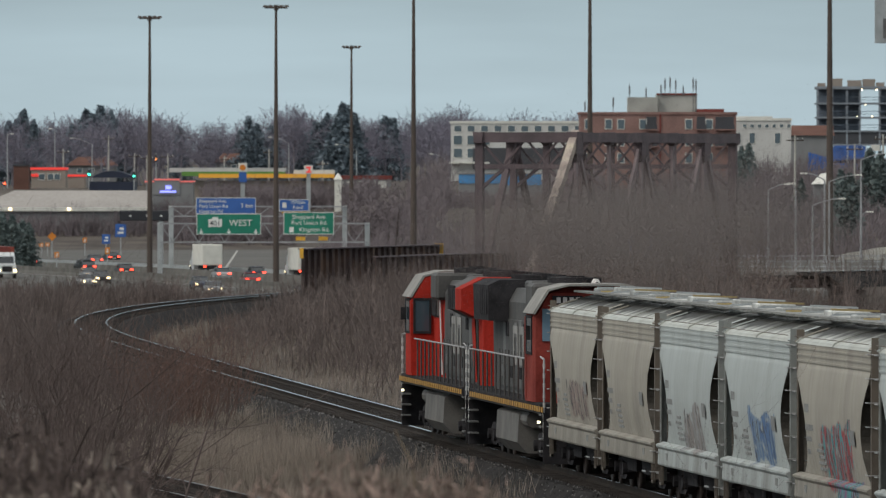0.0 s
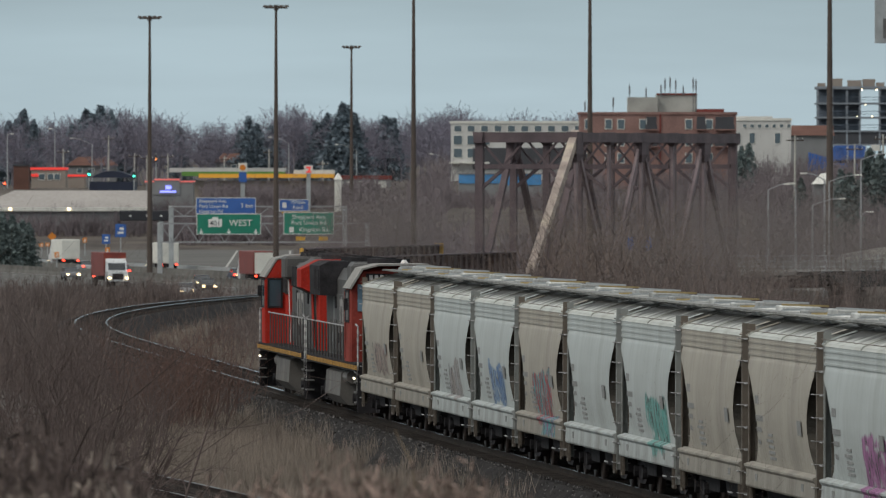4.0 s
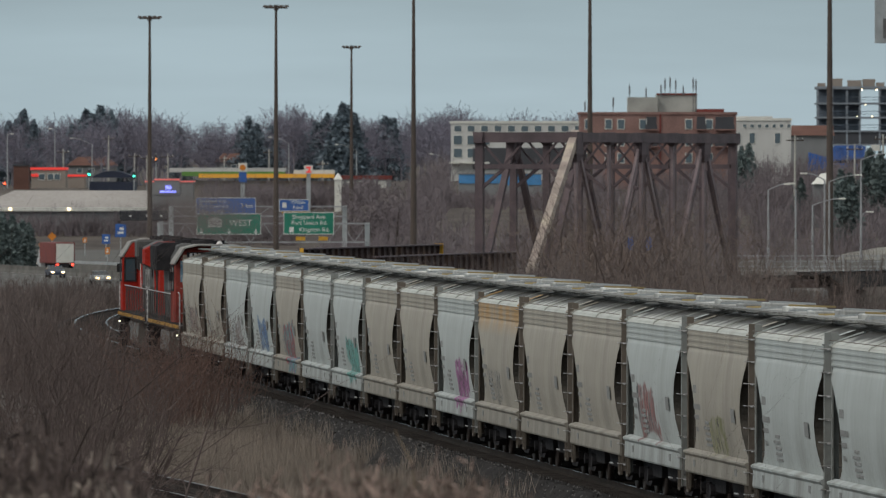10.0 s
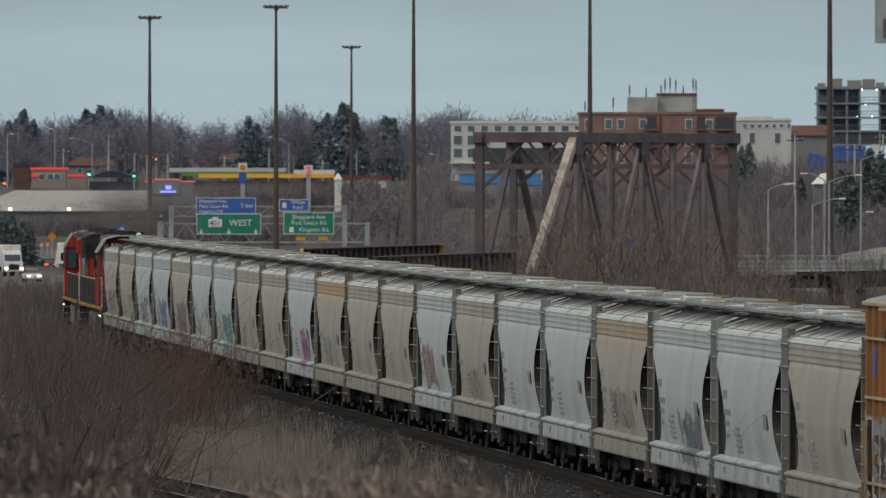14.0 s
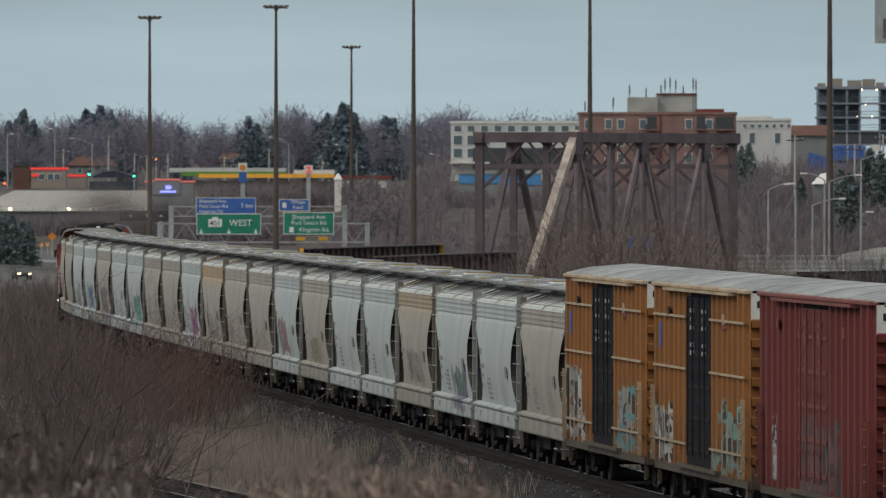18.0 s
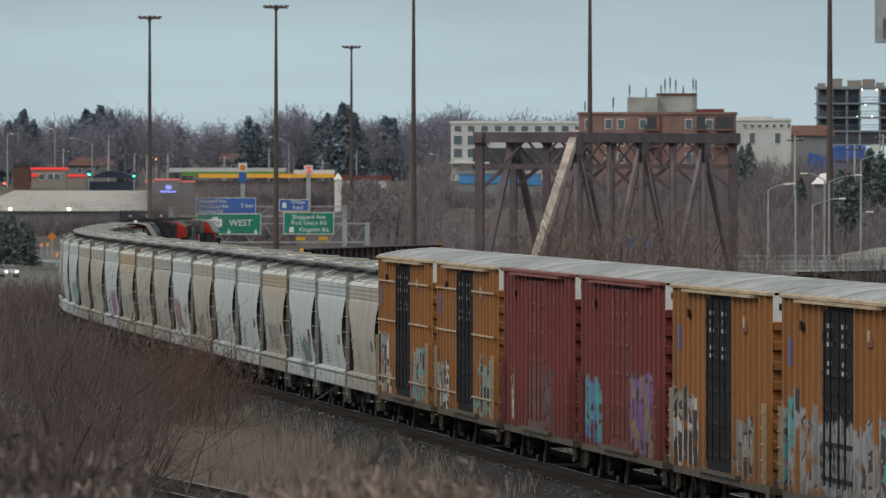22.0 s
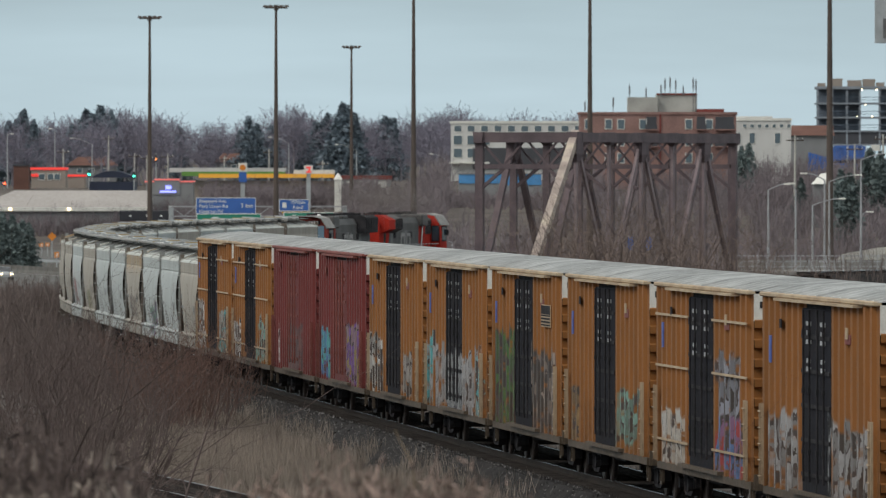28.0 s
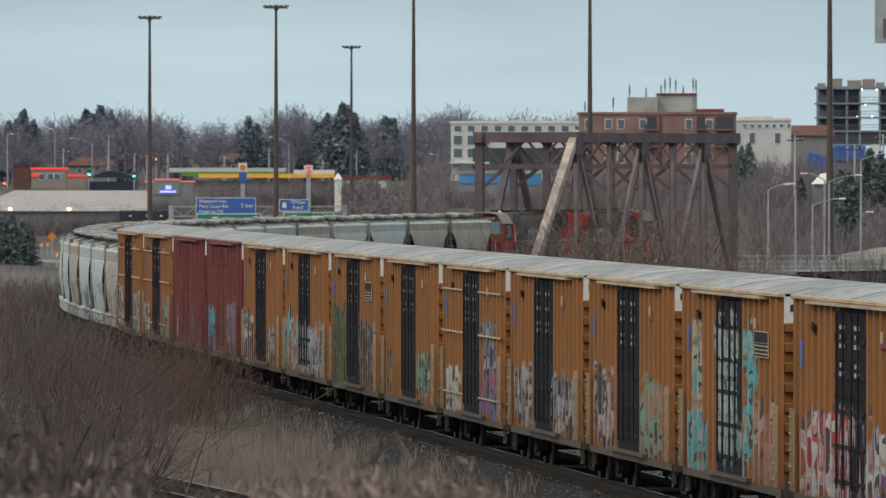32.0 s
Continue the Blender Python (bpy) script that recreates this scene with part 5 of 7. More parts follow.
def build_mast(x, y, top):
    base = lie(x, y)
    mast = thing("high_mast_light", "tall dark brown tapered high-mast highway light", "street lamp", pose(x, y, base), group="high-mast lights")
    h = top - base
    bm = bmesh.new()
    n = 5
    for k in range(n):
        rod(bm, (0, 0, h * k / n), (0, 0, h * (k + 1) / n + 0.1), 0.36 - 0.23 * k / n, 0.36 - 0.23 * (k + 1) / n, n=10)
    part("shaft", bm, M_pole, mast)
    part("base_plate", rod(bmesh.new(), (0, 0, 0), (0, 0, 0.3), 0.6, n=10), M_concrete, mast)
    part("head_frame", rod(rod(bmesh.new(), (0, 0, h - 0.35), (0, 0, h + 0.25), 0.25, n=8), (-1.2, 0, h - 0.1), (1.2, 0, h - 0.1), 0.06, n=6), M_pole, mast)
    for k in range(6):
        a = k * math.tau / 6
        c, s = math.cos(a) * 1.15, math.sin(a) * 1.15
        arm = part("lamp_arm", rod(bmesh.new(), (0, 0, h), (c, s, h - 0.05), 0.05, n=6), M_pole, mast)
        bm = loft(bmesh.new(), [[(c - 0.3, s - 0.22, h - 0.02), (c + 0.3, s - 0.22, h - 0.02), (c + 0.3, s + 0.22, h - 0.02), (c - 0.3, s + 0.22, h - 0.02)], [(c - 0.18, s - 0.14, h + 0.22), (c + 0.18, s - 0.14, h + 0.22), (c + 0.18, s + 0.14, h + 0.22), (c - 0.18, s + 0.14, h + 0.22)]])
        part("luminaire", bm, M_pole, arm)


for args in ((-34.21, 1380, 24.83), (-18.11, 1283, 24.77), (-13.24, 1711, 24.76),
             (-2.86, 1150, 25.88), (13.66, 1100, 26.13), (29.42, 900, 25.73)):
    build_mast(*args)


def words(text, size, mat, parent, x, z, y=-0.06, align="CENTER"):
    """Letters laid on a sign, as a mesh, facing -y."""
    cu = bpy.data.curves.new("lettering", "FONT")
    cu.body, cu.size, cu.align_x, cu.extrude, cu.offset = text, size, align, 0.005, 0.004 * size
    tmp = bpy.data.objects.new("lettering", cu)
    me = bpy.data.meshes.new_from_object(tmp)
    bpy.data.objects.remove(tmp)
    me.materials.clear()
    me.materials.append(mat)
    ob = new("lettering", me)
    ob.parent = parent
    ob.matrix_local = pose(x, y, z, 90)
    return ob


def panel(parent, name, x0, x1, z0, z1, mat, label, y=0.0, border=True):
    p = part(name, boxes((x0, x1, y - 0.05, y + 0.05, z0, z1), bevel=0.02), mat, parent, label)
    if border:
        w = 0.07
        part("border", boxes((x0, x1, y - 0.062, y - 0.05, z0, z0 + w), (x0, x1, y - 0.062, y - 0.05, z1 - w, z1), (x0, x0 + w, y - 0.062, y - 0.05, z0 + w, z1 - w), (x1 - w, x1, y - 0.062, y - 0.05, z0 + w, z1 - w)), M_sign_white, p)
    return p


def gantry(y, xa, xb, z0, z1):
    """A box truss over the road on two posts."""
    g = thing("sign_gantry", "galvanised lattice sign gantry over the highway", "sign gantry", pose(0, y, 0), group="sign gantries")
    for x in (xa, xb):
        zb = min(lie(x, y), -5.6)
        part("post", boxes((x - 0.3, x + 0.3, -0.3, 0.3, zb, z1 + 0.1), bevel=0.05), M_galv, g)
        part("footing", boxes((x - 0.8, x + 0.8, -0.8, 0.8, zb - 0.3, zb + 0.5)), M_concrete, g)
    for z in (z0, z1):
        for d in (-0.5, 0.5):
            part("chord", boxes((xa, xb, d - 0.08, d + 0.08, z - 0.08, z + 0.08)), M_steelgrey, g)
    n = int((xb - xa) / 1.5)
    for k in range(n):
        a, b = xa + (xb - xa) * k / n, xa + (xb - xa) * (k + 1) / n
        bm = bmesh.new()
        for d in (-0.5, 0.5):
            bar(bm, (a, d, z0 if k % 2 else z1), (b, d, z1 if k % 2 else z0), 0.08)
        bar(bm, (b, -0.5, z0), (b, 0.5, z0), 0.08)
        part("lattice", bm, M_steelgrey, g)
    return g


def build_gantries():
    ga = gantry(1400, -33.50, -8.96, -1.46, 0.74)
    gb = gantry(1470, -33.77, -12.22, 1.32, 2.52)
    # the near one carries green boards
    p = panel(ga, "sign_panel", -29.15, -21.53, -0.53, 1.91, M_green_sign, "green 401 WEST sign", y=-0.75)
    words("WEST", 1.05, M_sign_white, p, -23.94, 0.48, y=-0.83)
    part("shield", boxes((-27.75, -26.14, -0.84, -0.80, 0.34, 1.28), (-27.28, -26.61, -0.84, -0.80, 1.28, 1.51)), M_sign_white, p, "white crowned route shield")
    words("401", 0.85, M_vms, p, -26.95, 0.51, y=-0.86)
    for u in (-28.62, -25.34, -22.13):
        z = -0.26
        bm = boxes((u - 0.07, u + 0.07, -0.83, -0.81, z, z + 0.35))
        v = [bm.verts.new(q) for q in ((u - 0.3, -0.82, z + 0.05), (u, -0.82, z - 0.22), (u + 0.3, -0.82, z + 0.05))]
        bm.faces.new(v)
        part("lane_arrow", bm, M_sign_white, p)
    p = panel(ga, "sign_panel", -18.86, -12.90, -0.53, 2.08, M_green_sign, "green exit sign with road names", y=-0.75)
    for t, v in (("Sheppard Ave.", 1.31), ("Port Union Rd.", 0.61)):
        words(t, 0.70, M_sign_white, p, -15.8, v, y=-0.83)
    words("Kingston Rd.", 0.70, M_sign_white, p, -15.2, -0.19, y=-0.83)
    part("shield", boxes((-18.19, -17.65, -0.84, -0.80, -0.29, 0.34)), M_sign_white, p, "small white route shield")
    for u in (-16.85, -14.17):
        part("exit_tab", boxes((u - 0.55, u + 0.55, -0.6, -0.5, -1.26, -0.80)), M_yellow, ga, "yellow exit plate")
    # the far one carries blue boards
    p = panel(gb, "sign_panel", -30.68, -23.24, 1.60, 3.64, M_blue_sign, "blue sign with road names and distance", y=-0.75)
    for t, v in (("Sheppard Ave", 3.01), ("Port Union Rd", 2.38), ("Kingston Rd", 1.74)):
        words(t, 0.60, M_sign_white, p, -30.3, v, y=-0.83, align="LEFT")
    words("3 km", 0.75, M_sign_white, p, -24.36, 2.38, y=-0.83)
    p = panel(gb, "sign_panel", -20.36, -16.64, 1.95, 3.43, M_blue_sign, "small blue Whites Road sign", y=-0.75)
    for t, v in (("Whites", 2.87), ("Road", 2.23)):
        words(t, 0.62, M_sign_white, p, -18.04, v, y=-0.83)
    part("shield", boxes((-19.94, -19.45, -0.84, -0.80, 2.38, 3.01)), M_sign_white, p)
    part("exit_tab", boxes((-20.01, -16.64, -0.7, -0.62, 1.67, 1.88)), M_yellow, gb)


build_gantries()


def small_sign(name, x, y, z0, z1, w, mat, label, diamond=False):
    s = thing(name, label, "road sign", pose(x, y, 0), group="roadside signs")
    zb = lie(x, y)
    part("post", boxes((-0.07, 0.07, 0.0, 0.12, zb - 0.2, z1 - 0.1)), M_galv, s)
    if diamond:
        zc, r = (z0 + z1) / 2, (z1 - z0) / 2
        bm = loft(bmesh.new(), [[(0, q, zc - r), (r, q, zc), (0, q, zc + r), (-r, q, zc)] for q in (-0.06, 0.0)])
        part("sign_plate", bm, mat, s)
    else:
        p = part("sign_plate", boxes((-w / 2, w / 2, -0.06, 0, z0, z1), bevel=0.02), mat, s)
        part("symbol", boxes((-w * 0.28, w * 0.28, -0.07, -0.062, z0 + (z1 - z0) * 0.25, z0 + (z1 - z0) * 0.42), (-w * 0.1, w * 0.28, -0.07, -0.062, z0 + (z1 - z0) * 0.55, z0 + (z1 - z0) * 0.75)), M_sign_white, p)
    return s


small_sign("road_sign", -49.85, 1750, -3.93, -2.51, 1.17, M_blue_sign, "blue roadside sign with white symbols")
small_sign("road_sign", -48.77, 1790, -3.16, -1.20, 1.62, M_blue_sign, "tall blue roadside sign with white symbols")
small_sign("warning_sign", -57.51, 1740, -3.45, -2.12, 1, M_orange, "orange diamond construction sign", True)
for u, v0, v1 in ((-53.90, -3.96, -3.19), (-60.44, -4.55, -4.04), (-59.51, -4.47, -3.96), (-48.97, -4.04, -3.36), (-42.55, -3.60, -2.74)):
    small_sign("warning_sign", u, 1780 if v0 > 0 or u < -50 else 1500, v0, v1, 0.60, M_orange, "small orange construction sign")
b = thing("message_board", "dark electronic message board seen over the road", "message board", pose(-41.69, 1650, 0))
part("housing", boxes((-3.39, 3.39, -0.5, 0.6, -0.05, 1.37), bevel=0.1), M_vms, b)
part("post", boxes((2.05, 2.68, 0.0, 0.6, lie(-41.69, 1650) - 0.2, -0.05)), M_galv, b)
for u in (-1.9, 0.4, 2.4):
    part("face_lamp", boxes((u - 0.12, u + 0.12, -0.56, -0.5, 0.50, 0.74)), M_sign_white, b)

# grey sign back at the edge of the view
b = thing("sign_board", "back of a grey metal sign on a steel post", "road sign", pose(26.61, 700, 0))
part("sheet", boxes((-1.07, 2.01, -0.05, 0.05, 14.74, 18.65), bevel=0.02), M_galv, b, "pale grey sheet")
part("stiffener", boxes((-0.57, 0.84, -0.12, -0.05, 15.04, 16.21)), M_locolight, b)
part("post", boxes((0.6, 0.9, 0.06, 0.36, lie(26.61, 700) - 0.3, 18.65)), M_galv, b)


# ---------------------------------------------------------------- buildings in the distance
M_brick = surf("red_brick_wall", (0.265, 0.158, 0.138), 0.85, var=0.18, scale=0.3, fine=5)
M_stucco = surf("pale_stucco", (0.54, 0.525, 0.50), 0.85, var=0.12, scale=0.2)
M_beige = surf("beige_wall", (0.29, 0.245, 0.21), 0.85, var=0.12, scale=0.2)
M_greyw = surf("grey_wall", (0.22, 0.22, 0.22), 0.85, var=0.15, scale=0.2)
M_darkw = surf("dark_cladding", (0.055, 0.055, 0.062), 0.8, var=0.15, scale=0.2)
M_navy = surf("navy_cladding", (0.016, 0.022, 0.045), 0.7, var=0.15, scale=0.2)
M_win = glass_mat("window_glass", (0.09, 0.12, 0.14), 0.15)
M_roofpale = surf("pale_membrane_roof", (0.33, 0.30, 0.275), 0.8, var=0.1, scale=0.1, fine=2)
M_roofbrown = surf("brown_shingle_roof", (0.14, 0.075, 0.06), 0.9, var=0.2, scale=0.3)
M_redtrim = lamp_mat("lit_red_fascia", (0.75, 0.05, 0.04), 0.45)
M_pinktrim = lamp_mat("lit_pink_fascia", (0.75, 0.18, 0.16), 0.3)
M_yeltrim = lamp_mat("lit_yellow_fascia", (0.70, 0.34, 0.04), 0.16)
M_grntrim = surf("green_fascia", (0.12, 0.26, 0.05), 0.6, var=0.15)
M_wtrim = surf("white_fascia", (0.66, 0.64, 0.58), 0.6, var=0.08)
M_neon = lamp_mat("blue_neon", (0.25, 0.28, 1.0), 1.6)
M_warm = lamp_mat("warm_light", (1.0, 0.82, 0.5), 5.0)
M_greenl = lamp_mat("green_signal", (0.05, 1.0, 0.6), 4.0)
M_amberl = lamp_mat("dim_amber_signal", (1.0, 0.35, 0.1), 1.2)
M_redl = lamp_mat("red_signal", (1.0, 0.12, 0.04), 3.0)
M_plant = surf("grey_green_plant_room", (0.37, 0.375, 0.345), 0.85, var=0.2, scale=0.4)
M_antenna = surf("grey_aerial", (0.16, 0.17, 0.185), 0.7, var=0.2)
M_netting = surf("blue_site_netting", (0.05, 0.11, 0.32), 0.8, var=0.4, scale=0.6)
M_bluetarp = surf("blue_tarpaulin", (0.07, 0.24, 0.48), 0.6, var=0.25, scale=0.3)
M_slabdark = surf("blue_grey_block_wall", (0.13, 0.15, 0.18), 0.85, var=0.3, scale=0.4)
M_slab = surf("raw_concrete_slab", (0.23, 0.25, 0.275), 0.85, var=0.15, scale=0.2)


def house(name, label, x0, x1, y, depth, z1, mat, roofmat=None, z0=None, parapet=0.4):
    """A flat-roofed building body; x0..x1 its face towards -y."""
    cx = (x0 + x1) / 2
    zb = min(lie(x0, y), lie(x1, y), lie(cx, y + depth)) - 0.5 if z0 is None else z0
    h = thing(name, label, "building", pose(cx, y, 0))
    w = (x1 - x0) / 2
    part("wall", boxes((-w, w, 0, depth, zb, z1)), mat, h)
    if parapet:
        part("roof", boxes((-w - 0.15, w + 0.15, -0.15, depth + 0.15, z1, z1 + parapet)), roofmat or mat, h)
    return h, cx


def windows(h, xs, zs, w, hgt, mat=None, frame_mat=None, y=0.0):
    for z in zs:
        for x in xs:
            f = part("window", boxes((x - w / 2 - 0.1, x + w / 2 + 0.1, y - 0.08, y, z - 0.1, z + hgt + 0.1)), frame_mat or M_wtrim, h)
            part("pane", boxes((x - w / 2, x + w / 2, y - 0.11, y - 0.08, z, z + hgt)), mat or M_win, f)


# white apartment block behind the truss
h, cx = house("apartment_building", "white low apartment block with dark lower storeys", 1.27, 22.69, 1900, 16, 14.43, M_stucco, M_wtrim)
windows(h, [-9.6 + 2.15 * k for k in range(10)], (13.16,), 1.1, 0.9)
windows(h, [-9.6, -7.4, -5.1], (11.07, 8.98), 1.3, 1.4)
part("lower_cladding", boxes((-7.2, 10.7, -0.25, 0, 7.08, 10.52)), M_darkw, h, "dark lower cladding")
part("canopy", boxes((-11, -4.5, -1.6, 0, 7.98, 8.25)), M_wtrim, h)
# blue hoarding in front of it
for u0, u1, v0, v1 in ((2.14, 7.64, 5.22, 6.44), (7.64, 13.30, 4.99, 6.44)):
    b = thing("blue_shed", "bright blue corrugated shed wall", "shed", pose((u0 + u1) / 2, 1600, 0))
    part("wall", boxes((-(u1 - u0) / 2, (u1 - u0) / 2, 0, 5, lie((u0 + u1) / 2, 1600) - 0.5, v0)), M_greyw, b)
    part("blue_band", boxes((-(u1 - u0) / 2, (u1 - u0) / 2, -0.1, 5, v0, v1)), M_bluetarp, b, "bright blue upper cladding")
    part("roof", boxes((-(u1 - u0) / 2 - 0.2, (u1 - u0) / 2 + 0.2, -0.2, 5.2, v1, v1 + 0.15)), M_greyw, b)
# brick block with roof plant
h, cx = house("brick_building", "red brick apartment block with balconies and roof antennas", 19.15, 40.90, 1650, 18, 14.76, M_brick, M_brick, parapet=0.35)
xs = [20.25, 23.09, 24.82, 27.90, 34.28, 37.12]
windows(h, [x - cx for x in xs], (12.79, 10.43, 8.06), 0.85, 1.25)
for u0, u1 in ((28.21, 29.87), (35.30, 36.72), (37.90, 40.66)):
    for z in (12.56, 10.19):
        bal = part("balcony", boxes((u0 - cx, u1 - cx, -1.2, 0, z, z + 0.15)), M_brick, h)
        part("railing", boxes((u0 - cx, u1 - cx, -1.2, -1.14, z + 0.15, z + 0.8)), M_darkw, bal)
        part("recess", boxes((u0 - cx + 0.1, u1 - cx - 0.1, -0.05, 0, z + 0.15, z + 1.9)), M_darkw, bal)
part("drain_pipe", boxes((30.18 - cx, 30.42 - cx, -0.15, 0, 7.12, 14.76)), M_redpanel, h)
part("red_penthouse", boxes((35.46 - cx, 39.24 - cx, 2, 8, 14.76, 15.55)), M_redpanel, h, "red roof structure")
pl = part("plant_room", boxes((25.85 - cx, 30.02 - cx, 4, 12, 14.76, 17.20), (29.87 - cx, 35.54 - cx, 5, 13, 14.76, 17.68)), M_plant, h, "pale roof plant room")
part("coping", boxes((29.87 - cx, 35.54 - cx, 4.8, 5, 17.52, 17.76)), M_redpanel, pl)
for u, v0, v1 in ((26.08, 14.76, 19.10), (31.05, 17.52, 19.88), (31.76, 17.52, 20.04), (32.55, 17.52, 19.81), (34.99, 14.76, 19.96), (35.38, 14.76, 19.73), (30.5, 17.2, 19.0), (33.6, 17.52, 18.9), (28.4, 17.2, 18.6), (23.80, 14.76, 17.36), (19.86, 14.76, 16.73)):
    bm = rod(bmesh.new(), (u - cx, 4.7, v0), (u - cx, 4.7, v1), 0.05, n=6)
    box(bm, u - cx - 0.11, u - cx + 0.11, 4.58, 4.82, max(v0, v1 - 1.5), v1 - 0.25)
    part("antenna", bm, M_antenna, h, "grey roof antenna with panel aerials")
# pale blocks to its right
h, cx = house("office_building", "pale grey office block with a stepped roof", 45.86, 54.43, 1850, 15, 14.68, M_stucco, M_wtrim)
part("upper_storey", boxes((46.03 - cx, 51.60 - cx, 3, 12, 14.68, 15.39)), M_stucco, h)
windows(h, [48.33 - cx, 46.12 - cx, 52.31 - cx], (11.15,), 0.8, 1.6)
windows(h, [47.18 - cx + 1.15 * k for k in range(7)], (13.62,), 0.5, 0.5)
h, cx = house("long_roof_house", "low house with a brown shingle roof", 54.99, 62.25, 1900, 10, 12.52, M_greyw, parapet=0)
part("roof", loft(bmesh.new(), [[(-4.2, -0.5, 12.52), (-4.2, 10.5, 12.52), (-4.0, 5, 14.15)], [(4.2, -0.5, 12.52), (4.2, 10.5, 12.52), (4.2, 5, 14.15)]]), M_roofbrown, h)


def build_unfinished():
    """Concrete frame under construction, open bays, work lamps."""
    y = 2100
    x0, x1 = 66.39, 85.85
    h = thing("unfinished_building", "concrete frame building under construction, open bays with work lamps", "building", pose(x0, y, 0))
    W = x1 - x0
    lv = [21.78, 18.88, 16.37, 13.96, 11.55, 9.05]
    for k, z in enumerate(lv):
        part("floor_slab", boxes((0, W, 0, 14, z - (0.5 if k == 0 else 0.3), z)), M_slab, h)
    for u in (0.15, 2.71, 5.32, 7.62, 11.13, 14.04, 17.05):
        part("column", boxes((u - 0.18, u + 0.18, 0.2, 0.6, lv[-1], lv[0] - 0.5)), M_slab, h)
    # back wall, open in one bay so that the sky shows through
    for a, b in ((0.0, 7.62), (11.13, W)):
        part("back_wall", boxes((a, b, 3.2, 3.5, lv[4], lv[0])), M_slabdark, h)
    part("back_wall", boxes((7.62, 11.13, 9, 9.3, lv[4], lv[3])), M_navy, h)
    for k in (1, 2, 3):
        part("guard_rail", boxes((0, W, 0.05, 0.1, lv[k] + 0.9, lv[k] + 1.0), (0, W, 0.05, 0.1, lv[k] + 0.45, lv[k] + 0.5)), M_slabdark, h)
    part("glazing", boxes((0.2, W, 0.3, 0.4, lv[4], lv[3] - 0.3)), M_darkw, h)
    part("tarpaulin", boxes((3.01, 8.02, -0.1, 0.1, lv[5], lv[4] - 0.3)), M_blue_sign, h, "blue tarpaulin")
    part("lower_wall", boxes((0, W, 0.5, 13, lie(x0, y) - 0.6, lv[5])), M_navy, h)
    for u0, u1, t in ((0.20, 1.60, 0.6), (2.81, 4.61, 1.4), (5.52, 8.02, 1.1), (8.22, 10.43, 1.3), (10.63, 12.04, 0.7)):
        part("formwork", boxes((u0, u1, 3, 5, lv[0], lv[0] + t)), M_beige, h, "stacked formwork")
    for u, v in ((8.02, 21.28), (10.63, 21.28), (8.63, 18.68), (7.22, 16.27), (9.83, 16.27)):
        part("work_lamp", boxes((u - 0.12, u + 0.12, 0.3, 0.5, v - 0.2, v + 0.2)), M_warm, h, "lit work lamp")


build_unfinished()
for u0, u1, v0, v1 in ((64.6, 67.6, 7.0, 9.2), (68.3, 71.2, 8.4, 11.0), (71.4, 74.5, 8.7, 11.3), (69.0, 73.4, 6.6, 8.2)):
    b = thing("site_netting", "torn blue netting on a scaffold below the unfinished building", "tarpaulin", pose((u0 + u1) / 2, 2085, 0), group="site netting")
    w = (u1 - u0) / 2
    part("sheet", loft(bmesh.new(), [[(-w, q, v0), (w * 0.8, q, v0 + 0.3), (w, q, v1 - 0.2), (-w * 0.9, q, v1)] for q in (0, 0.06)]), M_netting, b)
    for x in (-w, w):
        part("scaffold_pole", rod(bmesh.new(), (x, 0.15, lie((u0 + u1) / 2, 2085) - 0.3), (x, 0.15, v1), 0.06, n=6), M_galv, b)
for u, v0, v1 in ((66.8, 10.2, 11.6), (76.3, 10.3, 11.4)):
    b = thing("white_board", "white hoarding board beside the building site", "hoarding", pose(u, 2088, 0), group="white hoardings")
    part("sheet", boxes((-0.8, 0.8, 0, 0.1, v0, v1)), M_wtrim, b)
    part("post", boxes((-0.06, 0.06, 0.1, 0.2, lie(u, 2088) - 0.3, v1)), M_galv, b)
h, cx = house("white_roof_house", "small house with a pale roof among trees", 46.4, 48.7, 1480, 6, 5.4, M_greyw, parapet=0)
part("roof", loft(bmesh.new(), [[(-1.3, -0.4, 5.3), (1.3, -0.4, 5.3), (1.3, 6.4, 5.3), (-1.3, 6.4, 5.3)], [(-0.2, 3, 6.6), (1.2, 3, 6.8), (1.2, 3.2, 6.8), (-0.2, 3.2, 6.6)]]), M_wtrim, h, "pale pitched roof")
b = thing("blue_tarp", "blue tarpaulin over a stack of materials", "tarpaulin", pose(54.07, 1700, 0))
part("sheet", loft(bmesh.new(), [[(-1.6, q, lie(54.07, 1700) - 0.3), (1.8, q, lie(54.07, 1700) - 0.3), (1.5, q, 8.73), (-1.5, q, 9.55)] for q in (0, 3)]), M_blue_sign, b)

for u in (17.76, 19.47):
    b = thing("blue_tarp", "small blue tarpaulin hung in the scrub", "tarpaulin", pose(u, 1120, 0), group="blue tarpaulins")
    part("sheet", boxes((-0.28, 0.28, -0.05, 0.05, -0.49, 0.79)), M_blue_sign, b)
    part("post", boxes((-0.32, -0.28, -0.05, 0.05, lie(u, 1120) - 0.2, 1.11), (0.28, 0.32, -0.05, 0.05, lie(u, 1120) - 0.2, 1.11)), M_pole, b)

